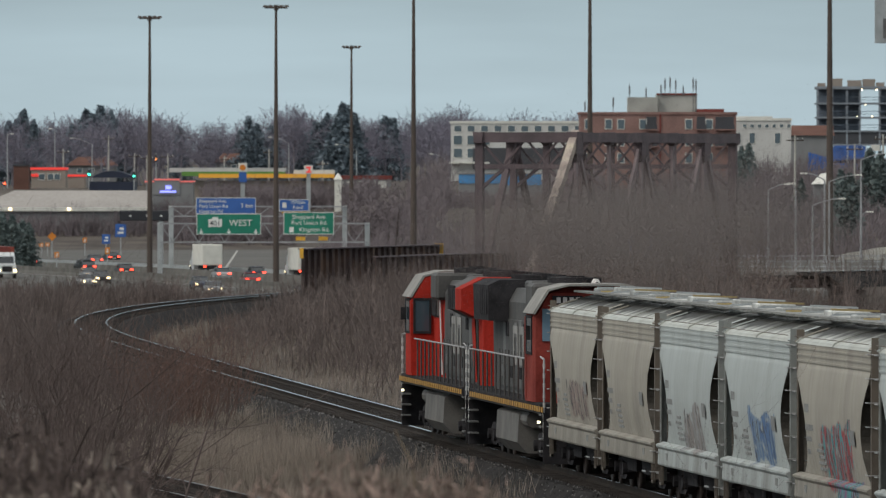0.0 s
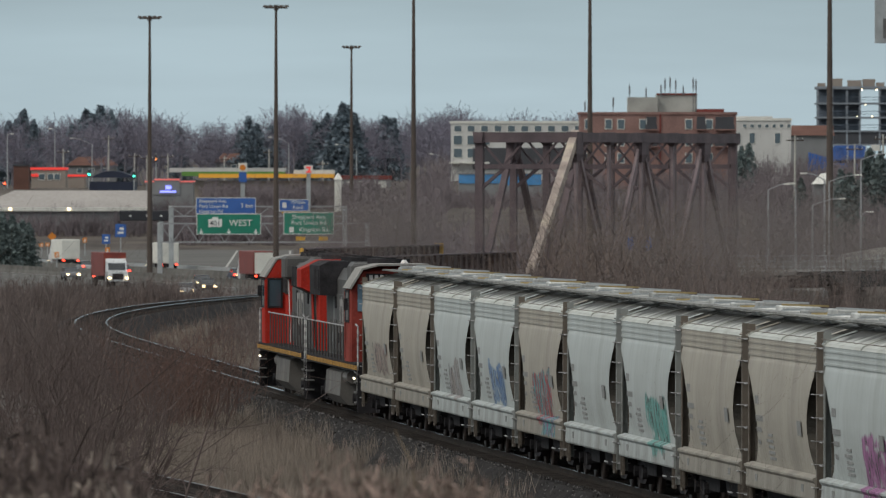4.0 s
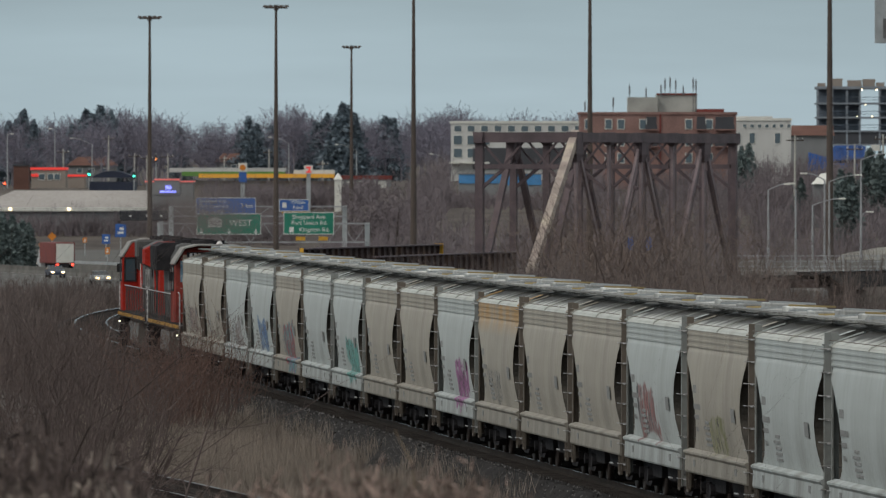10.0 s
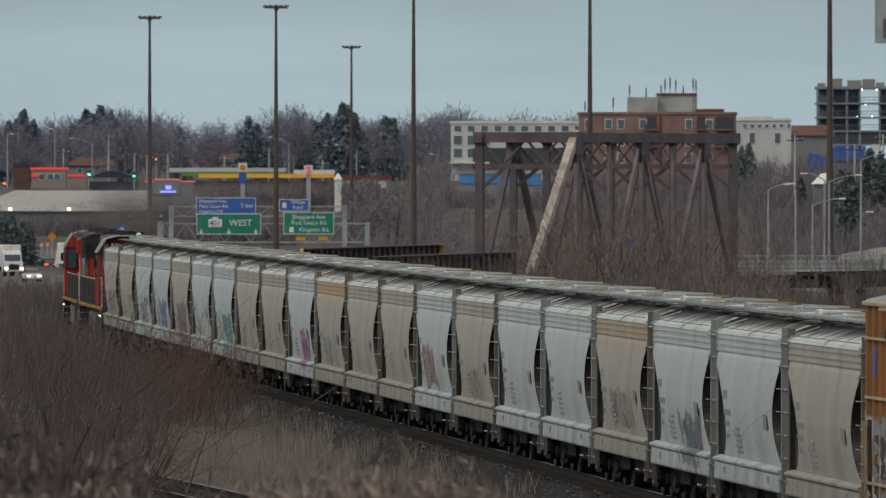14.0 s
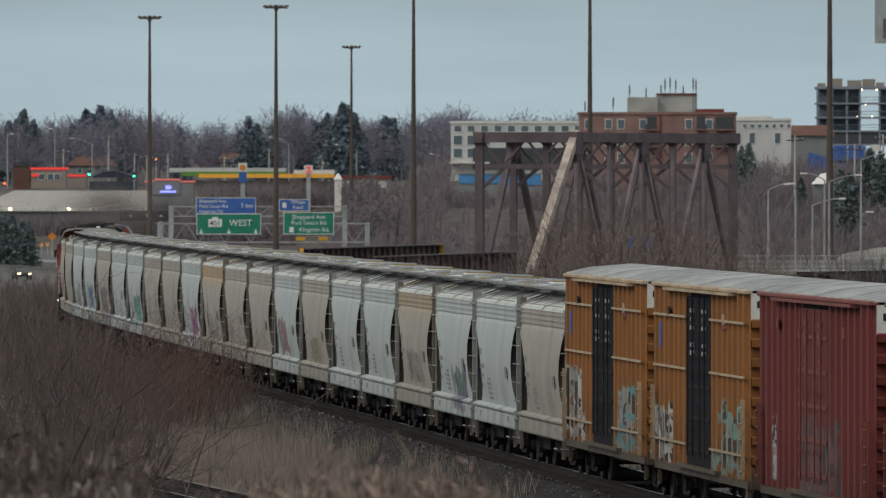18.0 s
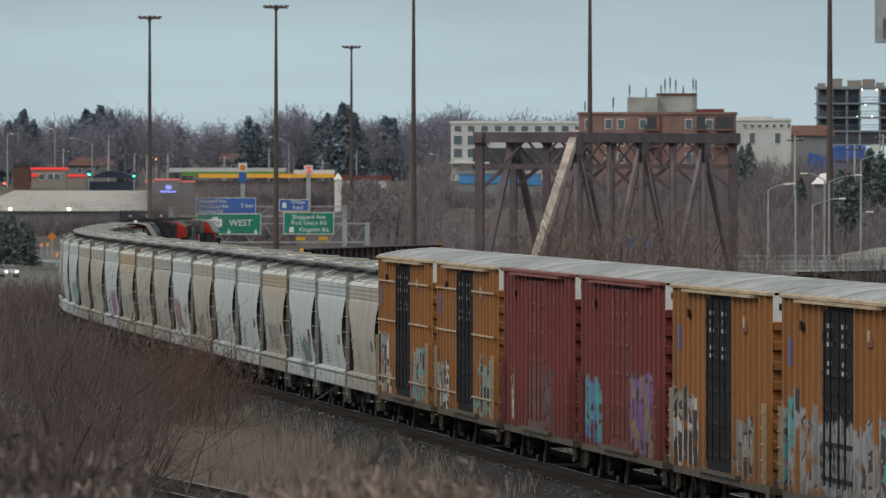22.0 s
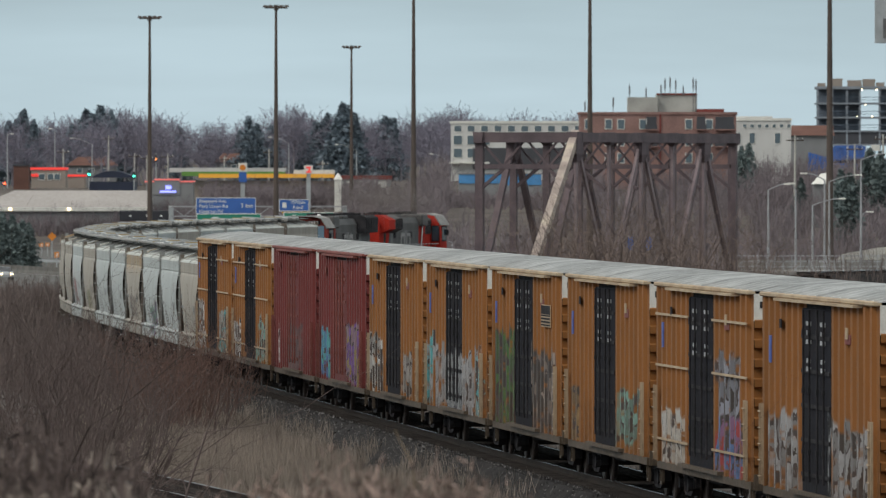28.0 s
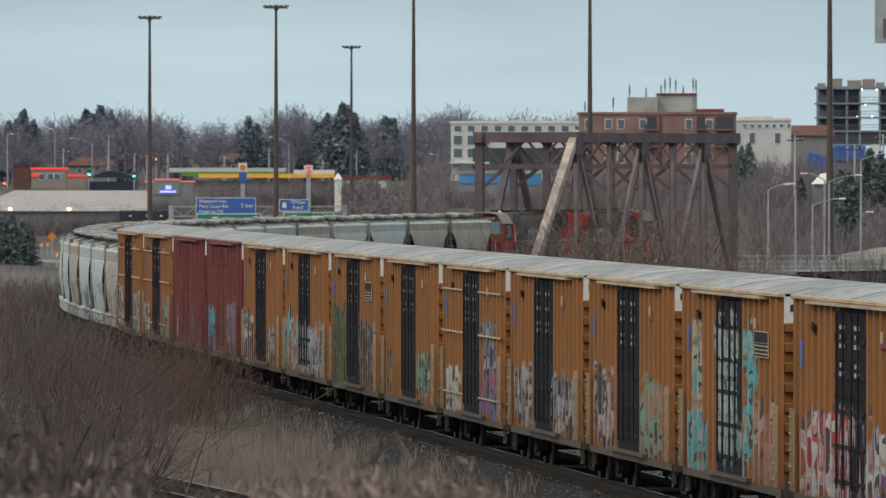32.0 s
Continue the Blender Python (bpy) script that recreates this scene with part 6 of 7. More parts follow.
# shops and filling station on the far rise
h, cx = house("brown_building", "dark brown windowless building beside the restaurant", -76.6, -73.9, 2110, 8, 7.6, M_roofbrown, M_darkw, parapet=0.3)
h, cx = house("warehouse", "long low warehouse with a pale membrane roof", -79.00, -48.86, 1960, 40, 0.42, M_greyw, parapet=0)
part("roof", loft(bmesh.new(), [[(-79.00 - cx, -0.4, 0.42), (-48.77 - cx, -0.4, 0.42), (-48.77 - cx, 38, 0.42), (-79.00 - cx, 38, 0.42)], [(-71.52 - cx, 14, 3.51), (-48.96 - cx, 14, 3.51), (-48.96 - cx, 26, 3.51), (-71.52 - cx, 26, 3.51)]]), M_roofpale, h, "pale sloping roof")
part("gutter", boxes((-79.00 - cx, -48.77 - cx, -0.7, -0.4, 0.14, 0.70)), M_wtrim, h)
for u in (-61.97, -71.70):
    part("wall_lamp", boxes((u - cx - 0.2, u - cx + 0.2, -0.9, -0.7, 0.33, 0.70)), M_warm, h, "lit wall lamp")
h, cx = house("restaurant", "low shop with lit red fascia bands", -74.85, -68.59, 2150, 12, 6.93, M_beige, M_redtrim, parapet=0.45)
part("fascia", boxes((-74.85 - cx, -73.52 - cx, -0.2, 0, 5.70, 6.21)), M_redtrim, h)
windows(h, [-1.2, 0.4, 1.6], (5.18,), 1.0, 1.0)
h, cx = house("shop", "low shop with a red fascia", -69.13, -65.71, 2170, 10, 5.68, M_beige, M_redtrim, parapet=0.4)
h, cx = house("dark_store", "big dark navy store with a curved roof", -63.38, -55.28, 2120, 18, 4.81, M_navy, parapet=0)
ring = [(-4.0 + 8.1 * k / 12, 4.81 + 1.95 * math.sin(math.pi * (0.12 + 0.76 * k / 12))) for k in range(13)]
part("curved_roof", loft(bmesh.new(), [[(x, q, z) for x, z in ring] for q in (-0.2, 18)]), M_navy, h)
h, cx = house("bar_building", "grey flat-roofed building with pink lit parapet and blue neon", -50.24, -42.22, 2000, 10, 4.86, M_greyw, M_pinktrim, parapet=0.25)
part("raised_front", boxes((-48.81 - cx, -44.51 - cx, -0.2, 4, 2.76, 5.24)), M_greyw, h)
part("lit_parapet", boxes((-48.81 - cx, -44.51 - cx, -0.3, -0.2, 5.20, 5.48)), M_pinktrim, h)
part("neon_sign", boxes((-47.85 - cx, -45.08 - cx, -0.4, -0.25, 3.14, 3.43), (-46.90 - cx, -45.94 - cx, -0.4, -0.25, 3.72, 4.29)), M_neon, h, "blue neon sign")
h, cx = house("petrol_station", "filling station canopy with yellow, green and white fascia", -44.67, -18.89, 2060, 10, 5.08, M_beige, parapet=0)
part("canopy", boxes((-47.62 - cx, -27.45 - cx, -2, 8, 6.56, 7.30)), M_stucco, h, "white canopy")
part("fascia", boxes((-45.45 - cx, -27.45 - cx, -2.1, -2.0, 5.87, 6.65)), M_grntrim, h, "green band")
part("fascia", boxes((-42.50 - cx, -18.89 - cx, -2.3, -2.15, 5.57, 6.26)), M_yeltrim, h, "lit yellow band")
part("canopy", boxes((-25.97 - cx, -18.89 - cx, -2, 8, 6.16, 6.95)), M_wtrim, h)
for u, v0, v1, mark in ((-33.86, 4.48, 8.11, M_orange), (-22.73, 5.15, 7.73, M_redtrim)):
    s = thing("pylon_sign", "tall white pylon sign with a coloured emblem", "sign", pose(u, 2000, 0), group="pylon signs")
    part("pillar", boxes((-0.35, 0.35, 0.1, 0.4, lie(u, 2000) - 0.3, v1 - 1)), M_galv, s)
    c = part("cabinet", boxes((-0.75, 0.75, -0.2, 0.2, v1 - 1.5, v1), bevel=0.05), M_wtrim, s)
    part("emblem", rod(bmesh.new(), (0, -0.26, v1 - 0.75), (0, -0.2, v1 - 0.75), 0.5, n=14) if mark is M_orange else boxes((-0.45, 0.45, -0.26, -0.2, v1 - 0.5, v1 - 0.25), (-0.45, 0.45, -0.26, -0.2, v1 - 1.25, v1 - 1.0), (0.0, 0.25, -0.26, -0.2, v1 - 1.0, v1 - 0.5)), mark, c, "plain coloured emblem")
    if mark is M_orange:
        part("price_panel", boxes((-0.65, 0.65, -0.2, 0.2, v0 + 0.4, v1 - 1.55)), M_blue_sign, s)
h, cx = house("strip_mall", "low shops with a red roof band", -19.47, -9.14, 2080, 8, 5.26, M_greyw, M_redpanel, parapet=0.7)
for k in range(5):
    part("shop_window", boxes((-4.6 + 1.9 * k, -3.2 + 1.9 * k, -0.1, 0, 3.77, 4.96)), M_wtrim, h)
h, cx = house("gate_house", "little white kiosk with a pointed roof", -18.52, -17.37, 2020, 2, 5.32, M_wtrim, parapet=0)
part("roof", loft(bmesh.new(), [[(-0.8, -0.2, 5.32), (0.8, -0.2, 5.32), (0.8, 2.2, 5.32), (-0.8, 2.2, 5.32)], [(-0.05, 0.9, 6.48), (0.05, 0.9, 6.48), (0.05, 1.1, 6.48), (-0.05, 1.1, 6.48)]]), M_wtrim, h)
for u0, u1, v in ((-74.52, -64.98, 9.47), (-45.26, -37.79, 10.19), (-24.61, -15.82, 9.53)):
    h, cx = house("house", "low brown-roofed house among bare trees", u0, u1, 2350, 10, v - 1.6, M_greyw, parapet=0)
    w = (u1 - u0) / 2
    part("roof", loft(bmesh.new(), [[(-w - 0.3, -0.5, v - 1.7), (w + 0.3, -0.5, v - 1.7), (w + 0.3, 10.5, v - 1.7), (-w - 0.3, 10.5, v - 1.7)], [(-w * 0.6, 4.9, v), (w * 0.6, 4.9, v), (w * 0.6, 5.1, v), (-w * 0.6, 5.1, v)]]), M_roofbrown, h)
    windows(h, [-w * 0.5, 0, w * 0.5], (v - 3.2,), 0.9, 0.9)


# street lamps, utility poles and traffic signals
def street_lamp(x, y, top, reach, rise=0.6, mat=None):
    zb = lie(x, y)
    p = thing("street_lamp", "grey steel street lamp with a curved arm", "street lamp", pose(x, y, 0), group="street lamps")
    part("pole", rod(bmesh.new(), (0, 0, zb - 0.2), (0, 0, top - rise), 0.12, 0.07, n=8), mat or M_galv, p)
    bm = bmesh.new()
    pts = [Vector((reach * t, 0, top - rise + rise * math.sin(t * math.pi / 2))) for t in (0, 0.25, 0.5, 0.75, 1)]
    for a, c in zip(pts, pts[1:]):
        rod(bm, a, c, 0.045, n=6)
    part("arm", bm, mat or M_galv, p)
    d = 1 if reach > 0 else -1
    part("lamp_head", boxes((min(reach, reach + d * 0.7), max(reach, reach + d * 0.7), -0.14, 0.14, top - 0.08, top + 0.08), bevel=0.03), M_wtrim, p)


for u, y, v, r, k in ((-65.25, 2200, 12.80, -3.47, 1.2), (-73.82, 2250, 14.75, -0.5, 0.3), (-28.68, 2200, 13.01, -3.15, 1.2), (-15.71, 2150, 11.55, -3.29, 1.2), (-81.01, 2200, 13.64, 0.5, 0.3),
                   (0.27, 1900, 9.53, -1.81, 0.8)):
    street_lamp(u, y, v, r, k)


def utility_pole(x, y, top):
    zb = lie(x, y)
    p = thing("utility_pole", "weathered utility pole with crossarm", "utility pole", pose(x, y, 0), group="utility poles")
    part("pole", rod(bmesh.new(), (0, 0, zb - 0.2), (0, 0, top), 0.17, 0.11, n=8), M_concrete, p)
    part("crossarm", boxes((-1.1, 1.1, -0.08, 0.08, top - 0.7, top - 0.55)), M_bark, p)
    for k in (-0.95, 0.95, 0.35):
        part("insulator", rod(bmesh.new(), (k, 0, top - 0.55), (k, 0, top - 0.3), 0.05, n=6), M_wtrim, p)


for u, y, v in ((-71.57, 2230, 10.85), (-56.85, 2180, 10.05), (-54.56, 2180, 9.63), (-51.17, 2200, 9.97), (-31.63, 2150, 10.73), (-40.66, 2200, 9.44), (-21.87, 2150, 8.57), (-63.61, 2250, 13.46), (44.63, 1500, 11.44), (52.2, 1500, 10.3), (55.8, 1500, 11.6)):
    utility_pole(u, y, v)
wires = thing("power_lines", "thin dark overhead power lines", "cable")
for v in (13.42, 12.68, 11.07):
    bm = bmesh.new()
    pts = [Vector((x, 2235, v + 0.5 * math.cos((x + 70) * 0.32))) for x in range(-84, -24, 4)]
    for a, c in zip(pts, pts[1:]):
        bar(bm, a, c, 0.035)
    part("wire", bm, M_pole, wires)
for u, v, mat, y in ((-63.73, 6.12, M_greenl, 2130), (-55.12, 5.83, M_greenl, 2110), (-77.83, 4.53, M_redl, 2100), (-52.16, 8.88, M_amberl, 2150)):
    s = thing("traffic_signal", "traffic signal head showing a lit lamp", "traffic light", pose(u, y, 0), group="traffic signals")
    part("pole", rod(bmesh.new(), (0, 0.2, lie(u, y) - 0.2), (0, 0.2, v + 1.2), 0.1, n=6), M_galv, s)
    part("housing", boxes((-0.22, 0.22, -0.1, 0.15, v - 0.5, v + 0.8), bevel=0.03), M_darkw, s)
    part("lens", rod(bmesh.new(), (0, -0.2, v), (0, -0.1, v), 0.2, n=10), mat, s, "lit signal lens")


# ---------------------------------------------------------------- road bridge on the right
def build_overpass():
    y = 880
    d = thing("road_bridge", "concrete road bridge with steel railings", "road bridge", pose(0, y, 0))
    x0, x1 = 21.52, 46.90
    zt, zd, zb = 0.82, -0.31, -1.03
    # deck edge, girder and wingwall
    part("deck_edge", boxes((x0, x1, 0, 11, zb, zd), bevel=0.04), M_concrete_old, d, "stained concrete deck edge")
    part("girder", boxes((x0 + 0.3, x1, 0.7, 10.3, -1.74, zb)), M_concrete_old, d)
    n = 40
    for k in range(n + 1):
        x = x0 + (x1 - x0) * k / n
        part("rail_post", boxes((x - 0.04, x + 0.04, 0.1, 0.18, zd, zt)), M_steelgrey, d)
    for z in (zt, zt - 0.42, zt - 0.8):
        part("hand_rail", boxes((x0, x1, 0.09, 0.19, z - 0.05, z + 0.04)), M_steelgrey, d, "galvanised railing")
    part("parapet", boxes((x0, x1, 10.6, 10.9, zd, zd + 0.75)), M_concrete_old, d)
    part("abutment", boxes((x0 + 6.3, x1, 1.5, 9.5, -8, -1.74)), M_girder, d, "dark steel sheet piling")
    for k in range(40):
        x = x0 + 6.4 + k * 0.5
        part("sheet_pile", boxes((x, x + 0.26, 1.36, 1.52, -8, -1.74)), M_girder, d)
    part("ramp_wall", loft(bmesh.new(), [[(28.83, q, zd), (x1, q, zd), (x1, q, 1.87), (32.95, q, 1.37), (30.09, q, 0.86)] for q in (11.2, 11.5)]), M_concrete, d, "pale concrete ramp wall")
    for u, v, r in ((24.25, 6.20, 1.47), (26.29, 6.15, -1.69 * 0.2), (27.55, 5.06, 1.94), (28.44, 6.95, -1.27), (28.79, 6.82, 1.91), (31.16, 8.44, 1.87), (31.16, 4.08, 0.4)):
        lamp = thing("street_lamp", "grey steel street lamp with a long arm on the road bridge", "street lamp", pose(u, 882, 0), group="street lamps")
        part("pole", rod(bmesh.new(), (0, 0, zd - 0.05), (0, 0, v - 0.5), 0.10, 0.06, n=8), M_steelgrey, lamp)
        bm = bmesh.new()
        pts = [Vector((r * t, 0, v - 0.5 + 0.5 * math.sin(t * math.pi / 2))) for t in (0, 0.3, 0.65, 1)]
        for a, c in zip(pts, pts[1:]):
            rod(bm, a, c, 0.04, n=6)
        part("arm", bm, M_steelgrey, lamp)
        s = 1 if r > 0 else -1
        part("lamp_head", boxes((min(r, r + s * 0.55), max(r, r + s * 0.55), -0.13, 0.13, v - 0.06, v + 0.06), bevel=0.02), M_wtrim, lamp)


build_overpass()


# ---------------------------------------------------------------- plants
def twig_mesh(name, segs, mat, sides=3):
    """A mesh of tapered twigs from rows (start, end, radius, radius). One side: thin blades, for far growth."""
    a = np.array([s[0] for s in segs], float)
    b = np.array([s[1] for s in segs], float)
    r = np.array([(s[2], s[3]) for s in segs], float)
    t = b - a
    t /= np.maximum(np.linalg.norm(t, axis=1, keepdims=True), 1e-6)
    ref = np.where(np.abs(t[:, 2:3]) > 0.9, np.array([[1.0, 0, 0]]), np.array([[0, 0, 1.0]]))
    u = np.cross(t, ref)
    u /= np.linalg.norm(u, axis=1, keepdims=True)
    v = np.cross(t, u)
    n = len(segs)
    if sides == 1:
        spin = np.random.default_rng(n).uniform(0, math.pi, (n, 1))
        d = u * np.cos(spin) + v * np.sin(spin)
        pts = np.stack([a + d * r[:, :1], a - d * r[:, :1], b - d * r[:, 1:], b + d * r[:, 1:]], 1)
        return raw_mesh(name, pts.reshape(-1, 3), np.arange(4 * n).reshape(n, 4), mat)
    pts = np.zeros((n, 2, sides, 3))
    for k in range(sides):
        d = u * math.cos(k * math.tau / sides) + v * math.sin(k * math.tau / sides)
        pts[:, 0, k] = a + d * r[:, :1]
        pts[:, 1, k] = b + d * r[:, 1:]
    idx = np.arange(n)[:, None] * 2 * sides
    quads = [np.concatenate([idx + k, idx + (k + 1) % sides, idx + sides + (k + 1) % sides, idx + sides + k], 1) for k in range(sides)]
    return raw_mesh(name, pts.reshape(-1, 3), np.concatenate(quads), mat)


def raw_mesh(name, verts, faces, mat):
    me = bpy.data.meshes.new(name)
    n, k = faces.shape
    me.vertices.add(len(verts))
    me.vertices.foreach_set("co", np.asarray(verts, np.float32).ravel())
    me.loops.add(n * k)
    me.loops.foreach_set("vertex_index", faces.astype(np.int32).ravel())
    me.polygons.add(n)
    me.polygons.foreach_set("loop_start", np.arange(0, n * k, k, dtype=np.int32))
    me.update(calc_edges=True)
    me.materials.append(mat)
    return me


def grow(rng, segs, p, d, length, r, depth, bend=0.25, lift=0.15, kids=(2, 4), spread=0.7, steps=4):
    """A branch in short pieces with side branches."""
    step = length / steps
    for k in range(steps):
        d = (d + Vector((rng.gauss(0, bend), rng.gauss(0, bend), rng.gauss(0, bend * 0.6) + lift * 0.3))).normalized()
        q = p + d * step
        r2 = r * (1 - 0.75 / steps)
        segs.append((tuple(p), tuple(q), r, r2))
        if depth > 0 and k > 0:
            for _ in range(rng.randint(*kids) if k < steps - 1 else kids[1]):
                side = Vector((rng.gauss(0, 1), rng.gauss(0, 1), rng.gauss(0.25, 0.6))).normalized()
                grow(rng, segs, q.copy(), (d * (1 - spread) + side * spread).normalized(), length * rng.uniform(0.35, 0.6), r2 * 0.6, depth - 1, bend, lift, (1, 2), spread, 3)
        p, r = q, r2


def shrub(seed, h, stems, spread, r, depth=2, lift=0.15, kids=(2, 4), bend=0.24):
    rng = random.Random(seed)
    segs = []
    for _ in range(stems):
        a = rng.uniform(0, math.tau)
        d = Vector((math.cos(a) * spread, math.sin(a) * spread, 1)).normalized()
        grow(rng, segs, Vector((math.cos(a) * rng.uniform(0, 0.3), math.sin(a) * rng.uniform(0, 0.3), -0.1)), d, h * rng.uniform(0.65, 1.05), r * rng.uniform(0.7, 1.1), depth, bend=bend, lift=lift, kids=kids)
    return segs


SHRUBS = [twig_mesh("bush", shrub(k, 1.0, 7, 0.50, 0.0105, 2, 0.24, (1, 2), 0.17), M_twig) for k in range(7)]
SAPLINGS = [twig_mesh("sapling", shrub(20 + k, 1.0, 4, 0.35, 0.0055, 2, 0.3), M_twig) for k in range(3)]
SLENDER = twig_mesh("sapling", shrub(27, 1.0, 3, 0.16, 0.0026, 2, 0.35, kids=(1, 2)), M_twig)
TALL = [twig_mesh("tall_shrub", shrub(30 + k, 1.0, 6, 0.46, 0.009, 2, 0.25, (2, 3), 0.18), M_twig_tan, 1) for k in range(4)]
SPRAYS = [twig_mesh("red_bush", shrub(40 + k, 1.0, 24, 0.36, 0.0082, 1, 0.3, (2, 4), 0.12), M_twig_red) for k in range(3)]


def leafy_weed(seed, mat):
    """Branched dry stalks that carry curled brown leaves and tufted heads; one metre tall."""
    rng = random.Random(seed)
    segs = []
    for _ in range(5):
        x, y = rng.gauss(0, 0.12), rng.gauss(0, 0.12)
        p, d = Vector((x, y, -0.05)), Vector((x * 1.6, y * 1.6, 1)).normalized()
        for k in range(6):
            d = (d + Vector((rng.gauss(0, 0.16), rng.gauss(0, 0.16), 0.05))).normalized()
            q = p + d * rng.uniform(0.13, 0.19)
            segs.append((tuple(p), tuple(q), 0.0024, 0.0019))
            for _ in range(0 if k < 1 else 6):
                c = Vector((rng.gauss(0, 1), rng.gauss(0, 1), rng.gauss(0.3, 0.5))).normalized()
                e = q + c * rng.uniform(0.04, 0.13)
                segs.append((tuple(q), tuple(e), 0.0014, 0.001))
                for _ in range(5):
                    w = Vector((rng.gauss(0, 0.02), rng.gauss(0, 0.02), rng.gauss(0, 0.02)))
                    segs.append((tuple(e + w), tuple(e + w * 2 + Vector((0, 0, rng.uniform(-0.03, 0.02)))), rng.uniform(0.003, 0.0075), 0.002))
            p = q
    top = 1 / max(s[1][2] for s in segs)
    segs = [(tuple(c * top for c in a), tuple(c * top for c in b), r0, r1) for a, b, r0, r1 in segs]
    return twig_mesh("leafy_weed", segs, mat)


STALK = twig_mesh("bent_stalk", [((0.3, 0, -0.05), (0.12, 0, 0.45), 0.007, 0.0065), ((0.12, 0, 0.45), (-0.02, 0, 0.75), 0.0065, 0.006), ((-0.02, 0, 0.75), (-0.06, 0, 0.92), 0.006, 0.005), ((-0.06, 0, 0.92), (-0.16, 0, 1.0), 0.005, 0.003),
                                  ((0.12, 0, 0.45), (-0.12, 0, 0.72), 0.005, 0.004), ((-0.12, 0, 0.72), (-0.3, 0, 0.82), 0.004, 0.002)], M_twig_pale, 6)
LEAFY = [leafy_weed(95 + k, M_leaf) for k in range(3)]
DARK_WEED = [leafy_weed(110 + k, M_leaf_dark) for k in range(3)]
FLUFF = [leafy_weed(105 + k, M_fluff) for k in range(2)]


def plant(name, me, x, y, h, rng, label, group, wide=1.0, z=None):
    ob = new(name, me)
    ob.matrix_world = pose(x, y, (lie(x, y) if z is None else z) - 0.02, rng.uniform(-6, 6), rng.uniform(-6, 6), rng.uniform(0, 360)) @ Matrix.Diagonal((h * wide, h * wide, h, 1))
    return tagged(ob, label, "bush", group)


def clear_of_rails(x, y, gap=3.2):
    d, s = track_offset(x, y)
    return abs(d) > gap and abs(x - side_line(y)[0]) > (2.2 if y < 420 else 0)


def bushes():
    rng = random.Random(11)
    n = 0
    # thicket before and around the siding
    while n < 58:
        y = rng.uniform(200, 350)
        f = rng.uniform(-0.0385, -0.0285) if y < 292 else rng.uniform(-0.0385, -0.0235)
        x = f * y
        if not clear_of_rails(x, y, 5.5):
            continue
        edge = smooth(-0.0195, -0.032, f)
        cap = 7.35 - y * (0.0152 - 0.004 * smooth(-0.026, -0.037, f) + 0.0065 * (1 - edge))
        h = min(rng.uniform(2.2, 4.4), max(0.8, cap - lie(x, y)))
        plant("bush", rng.choice(SHRUBS), x, y, h, rng, "leafless dark brown shrub with a tangle of thin twigs", "thicket by the siding", rng.uniform(0.8, 1.15))
        n += 1
    # tall bare saplings at the left edge
    for x, y, h in ((-7.9, 205, 6.6), (-7.5, 196, 6.0), (-8.6, 222, 6.6), (-7.3, 190, 5.2)):
        plant("sapling", rng.choice(SAPLINGS), x, y, h, rng, "tall bare sapling with fine branches", "saplings", 0.7)
    # reddish willow clumps
    for x, y, h in ((-8.3, 378, 3.5), (-7.6, 384, 3.2), (-9.1, 372, 3.3), (-8.0, 366, 2.7), (-6.9, 392, 2.3), (-9.7, 390, 3.1), (-8.6, 362, 2.6)):
        plant("red_bush", rng.choice(SPRAYS), x, y, h, rng, "reddish-brown willow clump with upright stems", "willow clumps", 1.0)
    for x, y, h in ((-9.9, 372, 3.4), (-10.6, 380, 3.2), (-7.6, 372, 2.8), (-11.4, 396, 3.2), (-9.2, 356, 2.6), (-7.0, 352, 1.7), (-6.5, 366, 1.6), (-5.1, 350, 1.2), (-6.2, 330, 0.9), (-3.6, 300, 0.7)):
        plant("bush", rng.choice(SHRUBS), x, y, h, rng, "small bare shrub in dead grass", "thicket by the siding", 0.9)
    # weeds on the bank near the camera: one group at the edge of the thicket, one in the middle
    for k in range(44):
        y = rng.uniform(58, 92)
        mid = k % 5 in (0, 2)
        f = rng.uniform(-0.0122, -0.0004) if mid else rng.uniform(-0.0382, -0.0305)
        x = f * y
        crest = 0.0212 + 0.0042 * abs((f + 0.0048) / 0.0072) ** 1.5 if mid else 0.0196 + 0.006 * smooth(-0.036, -0.0305, f)
        h = 7.4 - y * (crest + rng.uniform(0, 0.0035)) - lie(x, y)
        if 0.3 < h < 4.8:
            if k % 11 == 6:
                plant("fluffy_weed", rng.choice(FLUFF), x, y, h, rng, "thin dry weed with pale fluffy seed heads", "weeds on the bank", 0.6)
            else:
                plant("leafy_weed", rng.choice(LEAFY if mid else DARK_WEED), x, y, h, rng, "dry weed with curled brown leaves", "weeds on the bank", 0.62)
    # one bent pale stalk
    h = 7.4 - 82 * 0.0222 - lie(-0.1, 82)
    stalk = new("bent_stalk", STALK)
    stalk.matrix_world = pose(-0.14, 82, lie(-0.1, 82)) @ Matrix.Diagonal((h * 0.42, h * 0.42, h, 1))
    tagged(stalk, "thick pale bent stalk of a dead weed", "weed", "weeds on the bank")
    # young growth against the wagons
    for x, y, h in ((3.50, 170, 5.9), (3.84, 172, 5.0)):
        plant("sapling", SLENDER, x, y, h, rng, "slender dark bare sapling beside the track", "saplings", 0.4)
    for x, y, h in ((-1.48, 330, 1.8), (-0.05, 120, 1.9), (0.80, 300, 1.1)):
        if clear_of_rails(x, y, 2.6):
            plant("bush", SHRUBS[4], x, y, h, rng, "small bare shrub beside the track", "thicket by the siding", 0.7)
